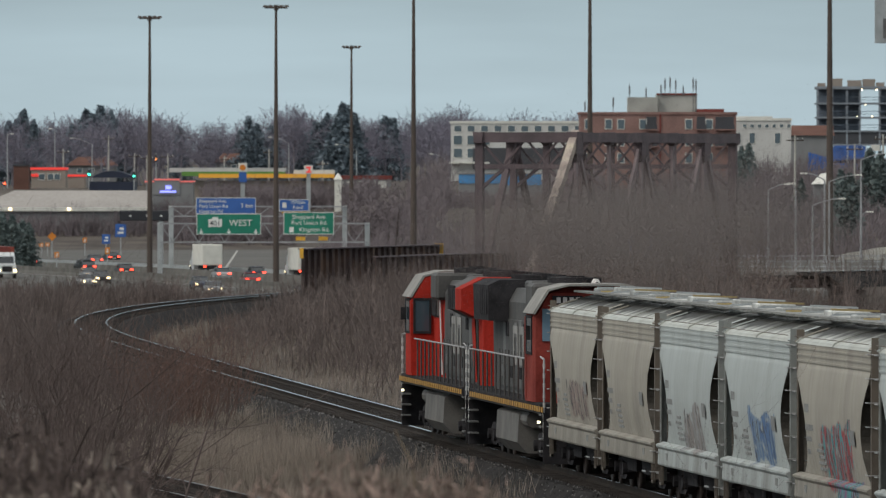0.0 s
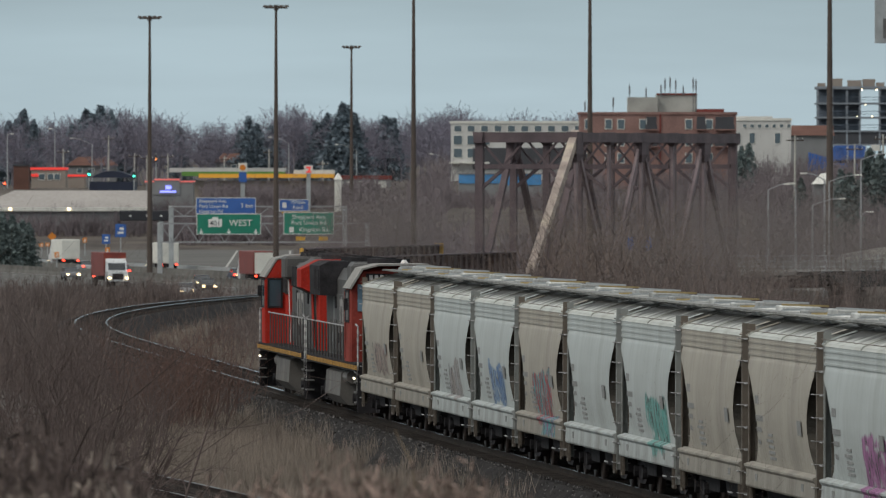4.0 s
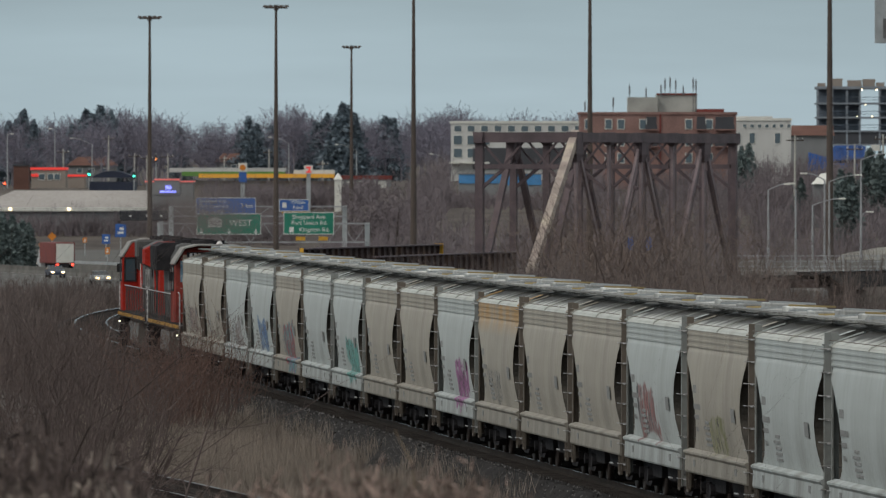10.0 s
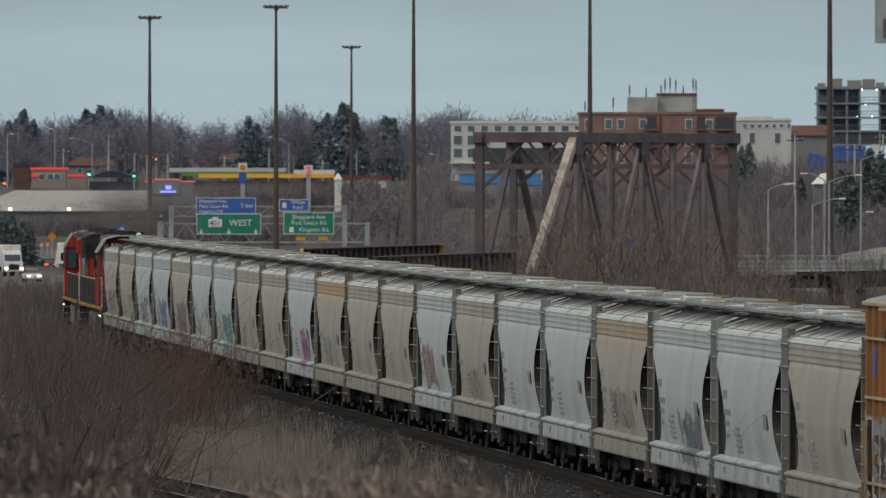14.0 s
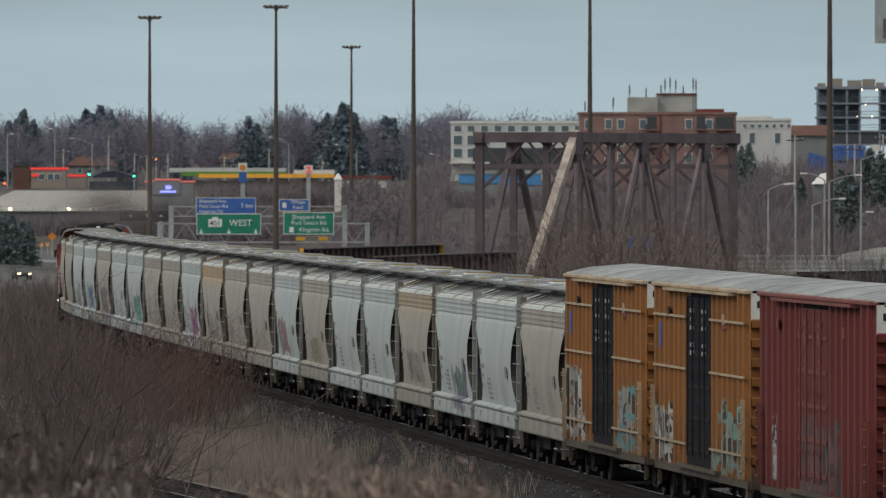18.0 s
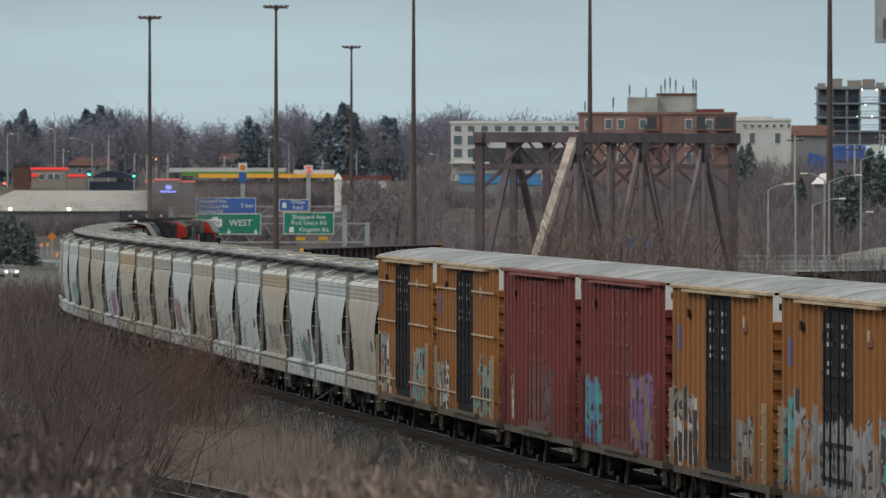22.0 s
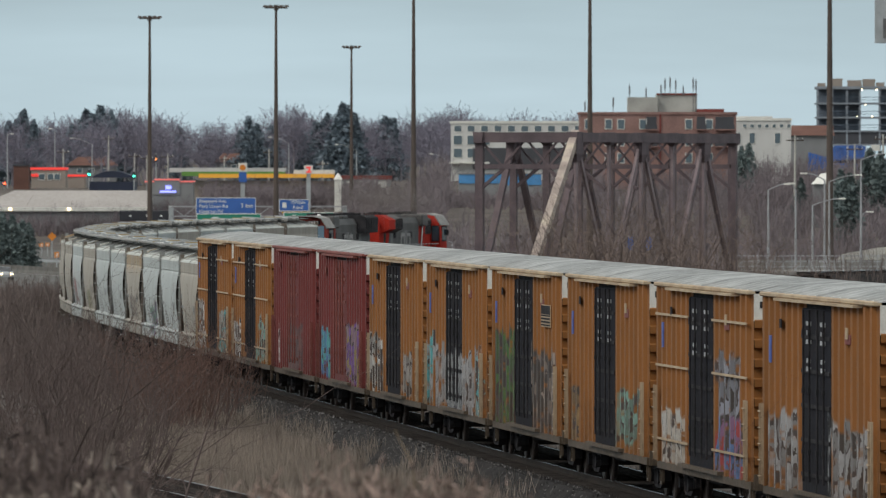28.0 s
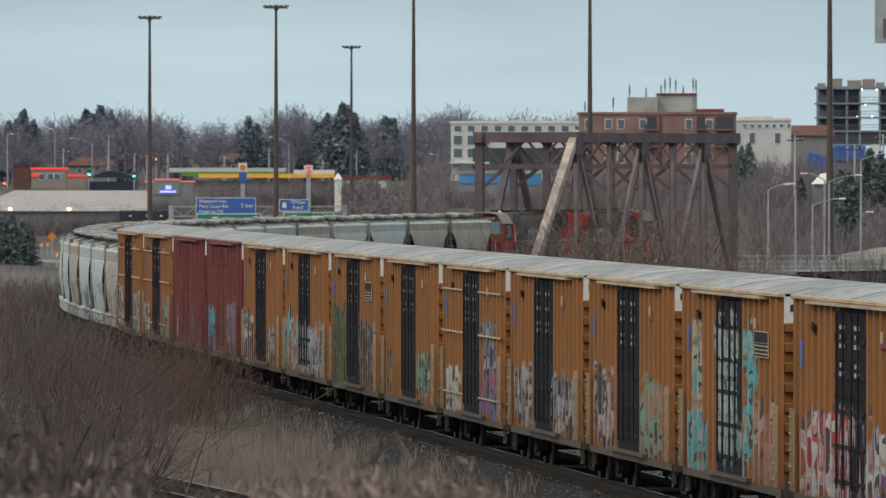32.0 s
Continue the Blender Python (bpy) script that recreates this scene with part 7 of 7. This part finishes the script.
    # tall bare growth before the truss bridge and beside the girder span
    n = 0
    while n < 44:
        y = rng.uniform(560, 700)
        u = rng.uniform(945, 1300) if n % 6 else rng.uniform(1300, 1470)
        x = (u - 784) / 20938.5 * y
        d, s = track_offset(x, y)
        if d < 5:
            continue
        top = rng.uniform(335, 400) if 945 < u < 1300 else rng.uniform(430, 490)
        plant("tall_shrub", rng.choice(TALL), x, y, min(7.5, max(2.0, 7.4 - (top - 296.4) / 20938.5 * y - lie(x, y))), rng, "tall leafless tan-brown shrub before the bridge", "bare growth by the bridge", rng.uniform(0.7, 1.05))
        n += 1


bushes()


def brush_field(name, spots, label, mat, thick=0.016, twigs=26, seed=3):
    """Dense leafless brush as one mass: each spot is (x, y, height)."""
    rng = np.random.default_rng(seed)
    segs = []
    for x, y, h in spots:
        z = lie(x, y)
        for _ in range(twigs):
            a = rng.uniform(0, math.tau)
            lean = abs(rng.normal(0, 0.33))
            b0 = np.array((x + rng.normal(0, 0.45), y + rng.normal(0, 0.9), z - 0.1))
            d = np.array((math.cos(a) * lean, math.sin(a) * lean, 1.0))
            hh = h * rng.uniform(0.45, 1.0)
            m = b0 + d * hh * 0.5
            d2 = d + rng.normal(0, 0.22, 3)
            e = m + d2 * hh * 0.5
            segs.append((b0, m, thick * 1.3, thick))
            segs.append((m, e, thick, thick * 0.3))
            for _ in range(5):
                f = rng.uniform(-0.3, 0.85)
                q = m + d2 * hh * 0.5 * f
                w = d2 + rng.normal(0, 0.6, 3)
                segs.append((q, q + w / np.linalg.norm(w) * hh * rng.uniform(0.12, 0.3), thick * 0.6, thick * 0.25))
    ob = new(name, twig_mesh(name, segs, mat, 1))
    return tagged(ob, label, "brush", kind="stuff")


def far_brush():
    rng = random.Random(21)
    spots = []
    # inside the bend
    while len(spots) < 950:
        y = rng.uniform(395, 690)
        x = -23.12 / 1000 * y + rng.uniform(0, 30)
        d, s = track_offset(x, y)
        if s < 590 and not (5.5 < d):
            continue
        if s >= 590 and not (4.2 < d < 30):
            continue
        if x / y > 0.028:
            continue
        h = (1.7 + 3.2 * smooth(5, 12, d)) * rng.uniform(0.6, 1.1) * (0.75 + 0.5 * noise.noise((x * 0.2, y * 0.06, 9.0)))
        if noise.noise((x * 0.16, y * 0.05, 4.0)) < -0.3:
            continue
        h = min(h, 8.4 - y * (0.0084 - 0.0012 * rng.random()))
        spots.append((x, y, h))
    brush_field("track_brush", spots, "leafless brown brush inside the bend of the line", M_brush, 0.015, 15)
    # in front of the truss bridge
    spots = []
    while len(spots) < 120:
        y = rng.uniform(600, 735)
        x = rng.uniform(0.003, 0.0275) * y
        d, s = track_offset(x, y)
        if d > 4.6:
            tall = len(spots) % 3 == 0
            spots.append((x, y, (rng.uniform(2.6, 5.2) if tall else rng.uniform(0.8, 2.4)) * (1.0 - 0.3 * smooth(0.018, 0.026, x / y))))
    brush_field("bridge_brush", spots, "bare saplings and brush before the truss bridge", M_brush, 0.014, 8, 5)
    # screen along the far leg of the bend, and below the road bridge
    spots = [(*beside(rng.uniform(545, 650), rng.uniform(3.6, 9))[:2], rng.uniform(1.8, 2.9)) for _ in range(150)]
    for _ in range(150):
        y = rng.uniform(700, 850)
        spots.append((rng.uniform(0.0245, 0.039) * y, y, rng.uniform(2.5, 6.0)))
    for _ in range(90):
        y = rng.uniform(630, 712)
        spots.append((rng.uniform(0.0245, 0.036) * y, y, rng.uniform(1.6, 3.4)))
    brush_field("verge_thicket", spots, "brown leafless thicket beside the bridges", M_brush, 0.016, 14, 6)
    # left of the bend
    spots = []
    while len(spots) < 420:
        y = rng.uniform(470, 720)
        x = rng.uniform(-0.039, -0.014) * y
        d, s = track_offset(x, y)
        if d < -5.2:
            spots.append((x, y, rng.uniform(1.0, 2.3)))
    for _ in range(170):
        p = beside(rng.uniform(300, 500), -rng.uniform(3.3, 7.5))
        spots.append((p.x, p.y, rng.uniform(0.6, 1.5)))
    while len(spots) < 690:
        y = rng.uniform(430, 535)
        x = rng.uniform(-0.0345, -0.0297) * y
        if track_offset(x, y)[0] < -2.2:
            spots.append((x, y, 1.0 + 7.4 * (1 - y / 592) + rng.uniform(-0.4, 0.25)))
    for _ in range(210):
        p = beside(rng.uniform(395, 500), -rng.uniform(2.7, 4.4))
        spots.append((p.x, p.y, rng.uniform(0.7, 1.5)))
    brush_field("bend_brush", spots, "dark leafless brush along the outside of the bend", M_brush, 0.016, 18, 7)
    # below the highway and on the right-hand rise
    spots = []
    while len(spots) < 900:
        y = rng.uniform(1150, 1750)
        x = rng.uniform(-0.0105, 0.039) * y
        if abs(x - hwy_x(y)) > hwy_half(y) + 5 and not (y > 1420 and 0.0005 < x / y < 0.0088):
            spots.append((x, y, rng.uniform(2.5, 5.5)))
    brush_field("hill_brush", spots, "brown leafless scrub on the far slope", M_scrub, 0.04, 20, 9)
    spots = []
    while len(spots) < 520:
        y = rng.uniform(1918, 1990)
        x = rng.uniform(-0.039, -0.012) * y
        if not (1895 < y < 1945 and x < -46.5):
            spots.append((x, y, rng.uniform(2.5, 5.0)))
    brush_field("verge_brush", spots, "brown scrub beside the highway", M_scrub, 0.045, 18, 13)


    # scrub on the bank below the filling station
    # in front of the blue sheds
    spots = []
    for _ in range(130):
        y = rng.uniform(1540, 1592)
        spots.append((rng.uniform(0.0003, 0.0092) * y, y, rng.uniform(0.9, 1.9)))
    brush_field("shed_brush", spots, "low brown scrub before the blue sheds", M_scrub, 0.04, 18, 15)
    spots = [(rng.uniform(-41.0, -11.5), rng.uniform(2025, 2050), rng.uniform(2.6, 4.6)) for _ in range(230)]
    brush_field("station_brush", spots, "brown scrub on the bank below the filling station", M_scrub, 0.045, 16, 14)


far_brush()


def grass():
    """Dead grass as single blades."""
    rng = np.random.default_rng(31)
    verts, faces = [], []

    def blades(count, place, tall):
        for _ in range(count):
            p = place()
            if p is None:
                continue
            x, y = p
            off = abs(track_offset(x, y)[0])
            z = max(lie(x, y), -0.22 - (off - 1.6) * 0.74 if off < 3.0 else -9.0)
            h = tall * rng.uniform(0.5, 1.2)
            a = rng.uniform(0, math.tau)
            w = 0.008
            lx, ly = rng.normal(0, 0.22, 2) * h
            b = len(verts)
            verts.extend(((x - math.cos(a) * w, y - math.sin(a) * w, z - 0.03), (x + math.cos(a) * w, y + math.sin(a) * w, z - 0.03), (x + lx, y + ly, z + h)))
            faces.append((b, b + 1, b + 2))

    def between():
        y = rng.uniform(282, 415)
        x = rng.uniform(-12, 3)
        d, s = track_offset(x, y)
        if d > -2.75 + 0.85 * rng.random() ** 2 or abs(x - side_line(y)[0]) < 1.5 or x / y < -0.038:
            return None
        if noise.noise((x * 0.25, y * 0.08, 1.0)) < -0.35:
            return None
        return x, y

    def beyond():
        y = rng.uniform(300, 740)
        d = rng.uniform(2.8, 14)
        x, yy, h = track(y - 100)
        p = beside(y - 100, d)
        return p.x, p.y

    def outside():
        s = rng.uniform(330, 560)
        p = beside(s, -rng.uniform(4.2, 16))
        return p.x, p.y
    blades(210000, between, 0.6)
    blades(38000, beyond, 0.6)
    blades(12000, outside, 0.9)
    ob = new("dead_grass", raw_mesh("dead_grass", np.array(verts), np.array(faces), M_grass))
    tagged(ob, "tall dead straw-coloured grass", "grass", kind="stuff")


grass()


# ---- trees
def bare_tree(seed, mat, bark):
    rng = random.Random(seed)
    trunk, crown = [], []
    p, d, r = Vector((0, 0, -0.3)), Vector((0, 0, 1)), 0.20
    for k in range(5):
        d = (d + Vector((rng.gauss(0, 0.06), rng.gauss(0, 0.06), 0))).normalized()
        q = p + d * 1.5
        trunk.append((tuple(p), tuple(q), r, r * 0.84))
        p, r = q, r * 0.84
        if k >= 1:
            for _ in range(4):
                a = rng.uniform(0, math.tau)
                grow(rng, crown, p.copy(), Vector((math.cos(a), math.sin(a), rng.uniform(0.5, 1.4))).normalized(), rng.uniform(2.6, 4.6), r * 0.5, 2, 0.07, 0.15, (2, 3), 0.5, 4)
    grow(rng, crown, p.copy(), Vector((0, 0, 1)), 4.0, r * 0.8, 2, 0.07, 0.2, (3, 4), 0.5, 4)
    fat = [(a, b, max(r0, 0.036), max(r1, 0.026)) for a, b, r0, r1 in crown]
    return twig_mesh("trunk", trunk, bark, 6), twig_mesh("crown", fat, mat, 1)


def conifer(seed, droop=0.25, needles=None):
    rng = random.Random(seed)
    verts, faces = [], []
    H = 10.0
    for k in range(46):
        t = k / 46
        z = 0.8 + t * (H - 0.9)
        reach = (3.3 * (1 - t) ** 0.8 + 0.15) * rng.uniform(0.7, 1.1) * (0.78 + 0.12 * (3 - k % 4))
        for j in range(10):
            a = rng.uniform(0, math.tau)
            z = 0.8 + t * (H - 0.9) + rng.gauss(0, 0.25)
            L = reach * rng.uniform(0.35, 1.25)
            c, s = math.cos(a), math.sin(a)
            for m in range(6):
                f = (m + rng.random()) / 6
                for _ in range(2):
                    b = len(verts)
                    q = Vector((c * L * f, s * L * f, z - droop * L * f))
                    for _ in range(3):
                        verts.append(tuple(q + Vector((rng.gauss(0, 0.2), rng.gauss(0, 0.2), rng.gauss(0, 0.2)))))
                    faces.append((b, b + 1, b + 2))
    tr = twig_mesh("trunk", [((0, 0, -0.3), (0, 0, 9.6), 0.2, 0.03)], M_bark, 6)
    return tr, raw_mesh("crown", np.array(verts), np.array(faces), needles or M_needles)


def tree_of(pair, name, label, category, group):
    t = thing(name, label, category, group=group)
    part("trunk", pair[0], M_bark, t)
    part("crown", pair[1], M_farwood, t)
    return t


def woods():
    rng = random.Random(51)
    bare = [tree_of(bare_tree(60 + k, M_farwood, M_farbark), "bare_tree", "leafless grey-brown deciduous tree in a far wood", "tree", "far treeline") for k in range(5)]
    near = [tree_of(bare_tree(90 + k, M_scrub, M_bark), "bare_tree", "leafless brown tree on the slope by the road", "tree", "trees on the slope") for k in range(3)]
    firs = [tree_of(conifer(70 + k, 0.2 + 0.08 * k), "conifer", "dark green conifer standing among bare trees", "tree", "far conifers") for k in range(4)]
    dark = [tree_of(conifer(76 + k, 0.3, M_needles_near), "conifer", "dark green conifer on the slope by the road", "tree", "conifers on the slope") for k in range(2)]
    fresh = set(bare + near + firs + dark)

    def put(protos, x, y, h, unit, wide=1.0):
        o = rng.choice(protos)
        m = pose(x, y, lie(x, y), 0, 0, rng.uniform(0, 360))
        s = h / unit
        if o in fresh:
            fresh.discard(o)
            o.matrix_world = m
        else:
            o = copy_thing(o, m)
        o.scale = (s * wide, s * wide, s)

    # far treeline behind the shops: it rises above the skyline
    for k in range(200):
        u = rng.uniform(-30, 850)
        y = rng.uniform(2330, 2800)
        x = (u - 784) / 20938.5 * y
        top = 236 + rng.gauss(0, 7) + 7 * math.sin(u * 0.021) - (10 if 470 < u < 540 else 0)
        h = 7.4 - (top - 296.4) / 20938.5 * y - lie(x, y)
        put(bare, x, y, max(5, h), 11.0, rng.uniform(0.9, 1.3))
    for u, v, y in ((42, 197, 2450), (30, 212, 2430), (152, 197, 2420), (165, 203, 2400), (178, 190, 2410), (197, 200, 2420), (128, 222, 2400), (140, 228, 2390), (207, 214, 2400), (318, 226, 2400), (440, 212, 2300),
                    (455, 222, 2310), (425, 232, 2320), (538, 240, 2300), (560, 218, 2330), (580, 206, 2330), (606, 186, 2250), (615, 193, 2255), (596, 214, 2250), (628, 206, 2250), (682, 208, 2380), (690, 212, 2380), (698, 214, 2385), (480, 224, 2350), (16, 216, 2430), (60, 215, 2430)):
        y += 40
        x = (u - 784) / 20938.5 * y
        put(firs, x, y, 7.4 - (v - 296.4) / 20938.5 * y - lie(x, y), 10.0, rng.uniform(0.95, 1.4))
    # nearer trees on the right-hand rise and before the flats
    for k in range(46):
        u = rng.uniform(600, 1570)
        y = rng.uniform(1450, 1640)
        if 795 < u < 975:
            continue
        x = (u - 784) / 20938.5 * y
        top = 300 + rng.uniform(-10, 70)
        put(near, x, y, max(3.5, 7.4 - (top - 296.4) / 20938.5 * y - lie(x, y)), 11.0, 1.2)
    for u, v, y in ((1325, 256, 1640), (1312, 262, 1630), (1540, 266, 1500), (1558, 274, 1490), (1505, 312, 1400), (1418, 318, 1500), (1444, 326, 1490), (1488, 304, 1450), (5, 380, 1500), (22, 385, 1500), (40, 392, 1510), (52, 398, 1500)):
        x = (u - 784) / 20938.5 * y
        put(dark, x, y, 7.4 - (v - 296.4) / 20938.5 * y - lie(x, y), 10.0, 1.1)
    # far ridge trees behind the flats
    for k in range(40):
        u = rng.uniform(720, 1060)
        y = rng.uniform(2300, 2600)
        x = (u - 784) / 20938.5 * y
        top = 216 + rng.gauss(0, 5) + (10 if u > 830 else 0) + 0.12 * max(0, 800 - u)
        put(bare, x, y, max(5, 7.4 - (top - 296.4) / 20938.5 * y - lie(x, y)), 11.0, 1.2)


woods()


# ---------------------------------------------------------------- traffic on the highway
M_tyre = surf("tyre_rubber", (0.02, 0.02, 0.02), 0.9, var=0.2)
M_glass_car = glass_mat("car_glass", (0.02, 0.025, 0.03), 0.1)
M_tail = lamp_mat("tail_lamp", (1.0, 0.06, 0.03), 5.0)
M_front = lamp_mat("head_lamp", (1.0, 0.74, 0.38), 7.0)
M_amber = lamp_mat("amber_lamp", (1.0, 0.5, 0.08), 7.0)
PAINTS = [surf("car_paint_" + n, c, 0.35, metal=0.2, var=0.06, scale=1, bump=0) for n, c in (("white", (0.62, 0.63, 0.63)), ("silver", (0.34, 0.35, 0.36)), ("dark_blue", (0.03, 0.04, 0.07)), ("black", (0.02, 0.02, 0.022)), ("red", (0.25, 0.03, 0.04)), ("grey", (0.14, 0.14, 0.15)))]


def build_car(paint, word):
    """A saloon, front towards +x."""
    c = thing("car", f"{word} passenger car on the highway", "car", group="highway traffic")
    side = [(-2.2, 0.35), (-2.25, 0.75), (-2.1, 0.95), (-1.4, 1.0), (1.0, 0.98), (2.0, 0.82), (2.2, 0.6), (2.2, 0.35)]
    part("body", loft(bmesh.new(), [[(x, q * f, z) for x, z in side] for q, f in ((-0.9, 1), (-0.88, 0.99), (0.88, 0.99), (0.9, 1))]), paint, c)
    cabin = [(-1.75, 0.97), (-1.2, 1.42), (0.25, 1.45), (1.05, 0.97)]
    k = part("cabin", loft(bmesh.new(), [[(x, q, 0.97 if z < 1 else z) for x, z in cabin] for q in (-0.78, 0.78)]), M_glass_car, c)
    part("roof", boxes((-1.25, 0.3, -0.72, 0.72, 1.42, 1.48), bevel=0.02), paint, k)
    for x in (-1.35, 1.35):
        for s in (-0.85, 0.85):
            part("wheel", rod(bmesh.new(), (x, s - 0.1, 0.33), (x, s + 0.1, 0.33), 0.33, n=12), M_tyre, c)
    for s in (-0.62, 0.62):
        part("tail_lamp", boxes((-2.28, -2.2, s - 0.18, s + 0.18, 0.68, 0.86)), M_tail, c, "lit red tail lamp")
        part("head_lamp", boxes((2.12, 2.24, s - 0.16, s + 0.16, 0.6, 0.76)), M_front, c, "lit head lamp")
    part("number_plate", boxes((-2.28, -2.25, -0.22, 0.22, 0.55, 0.66)), M_sign_white, c)
    return c


def build_truck(boxmat, word, tractor=False):
    c = thing("truck", f"{word} box truck on the highway", "truck", group="highway traffic")
    L = 6.5 if not tractor else 11.0
    part("cargo_box", boxes((-L, 0.6, -1.25, 1.25, 1.15, 3.75), bevel=0.05), boxmat, c, f"{word} cargo box")
    part("rear_door", boxes((-L - 0.04, -L, -1.1, 1.1, 1.25, 3.6)), M_wtrim, c)
    prof = [(0.8, 0.6), (0.8, 2.9), (1.1, 3.1), (2.0, 2.7), (2.4, 1.8), (3.4, 1.6), (3.5, 0.6)]
    part("cab", loft(bmesh.new(), [[(x, q, z) for x, z in prof] for q in (-1.1, 1.1)]), PAINTS[0], c, "white cab")
    part("windscreen", loft(bmesh.new(), [[(2.08, q, 2.6), (2.42, q, 1.85), (2.36, q, 1.85), (2.02, q, 2.6)] for q in (-0.95, 0.95)]), M_glass_car, c)
    part("grille", boxes((3.5, 3.54, -0.6, 0.6, 0.8, 1.45)), M_black, c)
    part("chassis", boxes((-L, 3.3, -0.5, 0.5, 0.65, 1.15)), M_black, c)
    for x in (-L + 1.2, -L + 2.4, 2.6):
        for s in (-1.0, 1.0):
            part("wheel", rod(bmesh.new(), (x, s - 0.16, 0.5), (x, s + 0.16, 0.5), 0.5, n=12), M_tyre, c)
    for s in (-0.95, 0.95):
        part("tail_lamp", boxes((-L - 0.08, -L, s - 0.15, s + 0.15, 0.9, 1.08)), M_tail, c, "lit red tail lamp")
        part("head_lamp", boxes((3.48, 3.58, s - 0.16, s + 0.16, 0.85, 1.05)), M_front, c, "lit head lamp")
        part("marker_lamp", boxes((0.95, 1.1, s - 0.1, s + 0.1, 2.98, 3.08)), M_amber, c)
    return c


def road_pose(y, f, back):
    """On the lane at share f of the half width, heading away or towards the camera."""
    h, w = hwy_turn(y), hwy_half(y)
    f = min(f, 0.9) + max(0.0, f - 0.9) * smooth(1380, 1480, y)
    x = hwy_x(y) + f * w * math.cos(h)
    yy = y - f * w * math.sin(h)
    return pose(x, yy, -5.62 - abs(f) * 0.3, 0, 0, 90 - math.degrees(h) + (180 if back else 0))


def build_traffic():
    rng = random.Random(91)
    cars = [build_car(p, w) for p, w in zip(PAINTS, ("white", "silver", "dark blue", "black", "red", "grey"))]
    trucks = [build_truck(M_wtrim, "white"), build_truck(M_redpanel, "dark red", True)]
    used = set()

    def vehicle(pool):
        o = rng.choice(pool)
        if o.name in used:
            return copy_thing(o, Matrix())
        used.add(o.name)
        return o
    # away from the camera
    plan = [(1465, 0.88, 1), (1398, 0.88, 1), (1640, 0.26, 0), (1610, 0.40, 0), (1700, 0.12, 0), (1560, 0.70, 0), (1500, 0.55, 0), (1620, 1.5, 0), (1690, 2.2, 0), (1475, 0.40, 0), (1425, 0.26, 0), (1400, 0.7, 0), (1375, 0.4, 0), (1330, 0.85, 0), (1300, 0.12, 0), (1262, 0.40, 0), (1225, 0.26, 2),
            (1210, 1.05, 0), (1180, 0.7, 0), (1150, 0.40, 0), (1110, 0.26, 1), (1060, 0.55, 0), (1020, 0.4, 0), (975, 0.12, 0), (930, 0.7, 0), (880, 0.26, 1), (830, 0.40, 0), (780, 0.55, 0), (720, 0.26, 0), (660, 0.4, 0), (600, 0.7, 0)]
    for y0, f, kind in plan:
        o = vehicle(cars) if kind == 0 else vehicle(trucks[:1]) if kind == 1 else vehicle(trucks[1:])
        v = 26.0 - 2 * f
        MOVERS.append((o, [(float(t), road_pose(y0 + v * t, f, False)) for t in range(0, 33, 2)]))
    # towards the camera
    plan = [(1080, -0.26, 0), (1100, -0.48, 0), (1130, -0.33, 0), (1165, -0.26, 0), (1215, -0.4, 0), (1262, -0.26, 0), (1300, -0.55, 0), (1335, -0.33, 0), (1372, -0.19, 0), (1402, -0.41, 2), (1470, -0.26, 0), (1520, -0.4, 0), (1575, -0.33, 0),
            (1640, -0.19, 0), (1700, -0.48, 0), (1760, -0.26, 1), (1820, -0.4, 0), (1880, -0.26, 0), (1940, -0.33, 0), (2000, -0.19, 0), (2060, -0.48, 0)]
    for y0, f, kind in plan:
        o = vehicle(cars) if kind == 0 else vehicle(trucks[:1]) if kind == 1 else vehicle(trucks[1:])
        v = 24.0
        MOVERS.append((o, [(float(t), road_pose(y0 - v * t, f, True)) for t in range(0, 33, 2)]))


build_traffic()


# ---------------------------------------------------------------- exhaust smoke
def build_smoke():
    """A thin brown-grey haze of soot in small drifting clouds: some hang over the engines, the rest spread out behind them."""
    rng = np.random.default_rng(17)
    meshes = []
    for k in range(4):
        n = 24000
        c = rng.normal(0, 1, (n, 3)) * (1.7, 1.7, 0.9) * rng.uniform(0.35, 1.0, (n, 1))
        tri = c[:, None, :] + rng.normal(0, 0.0068, (n, 3, 3))
        meshes.append(raw_mesh("smoke_cloud", tri.reshape(-1, 3), np.arange(3 * n).reshape(n, 3), M_smoke))
    smoke = thing("exhaust_smoke", "thin brown-grey diesel exhaust drifting above the locomotives", "smoke")
    stack = TRAIN_S1 + 12.979 + 11.15 + 22.3 - 0.5
    for k in range(40):
        ob = part("smoke_cloud", meshes[k % 4], M_smoke, smoke)
        hang = k < 8
        lag = rng.uniform(-1, 15) if hang else rng.uniform(-4, 30)
        up = 5.1 + (0.03 * lag if hang else rng.uniform(0.0, 1.3)) + rng.uniform(0, 0.4)
        side = rng.uniform(0.3, 2.0) if hang else rng.uniform(0.5, 5.0)
        vel = rng.normal(0, 1, 3) * (1.0, 2.5, 0.0) + (-0.5, 0.3, -0.05)
        vel[0], vel[1] = abs(vel[0]), abs(vel[1])
        spin = rng.uniform(0, 360)
        rows = []
        for t in range(0, 33, 2):
            if hang:
                p = beside(stack + run(t) - lag, side, up)
            else:
                p = beside(stack + run(0) - lag + 4.0 * min(t, 3), side, up) + Vector(vel) * t * (1 + 0.4 * t)
            rows.append((float(t), pose(p.x, p.y, p.z, 0, 0, spin)))
        MOVERS.append((ob, rows))


M_smoke = surf("soot_haze", (0.20, 0.175, 0.165), 0.95, var=0.2, bump=0)
build_smoke()

motions()
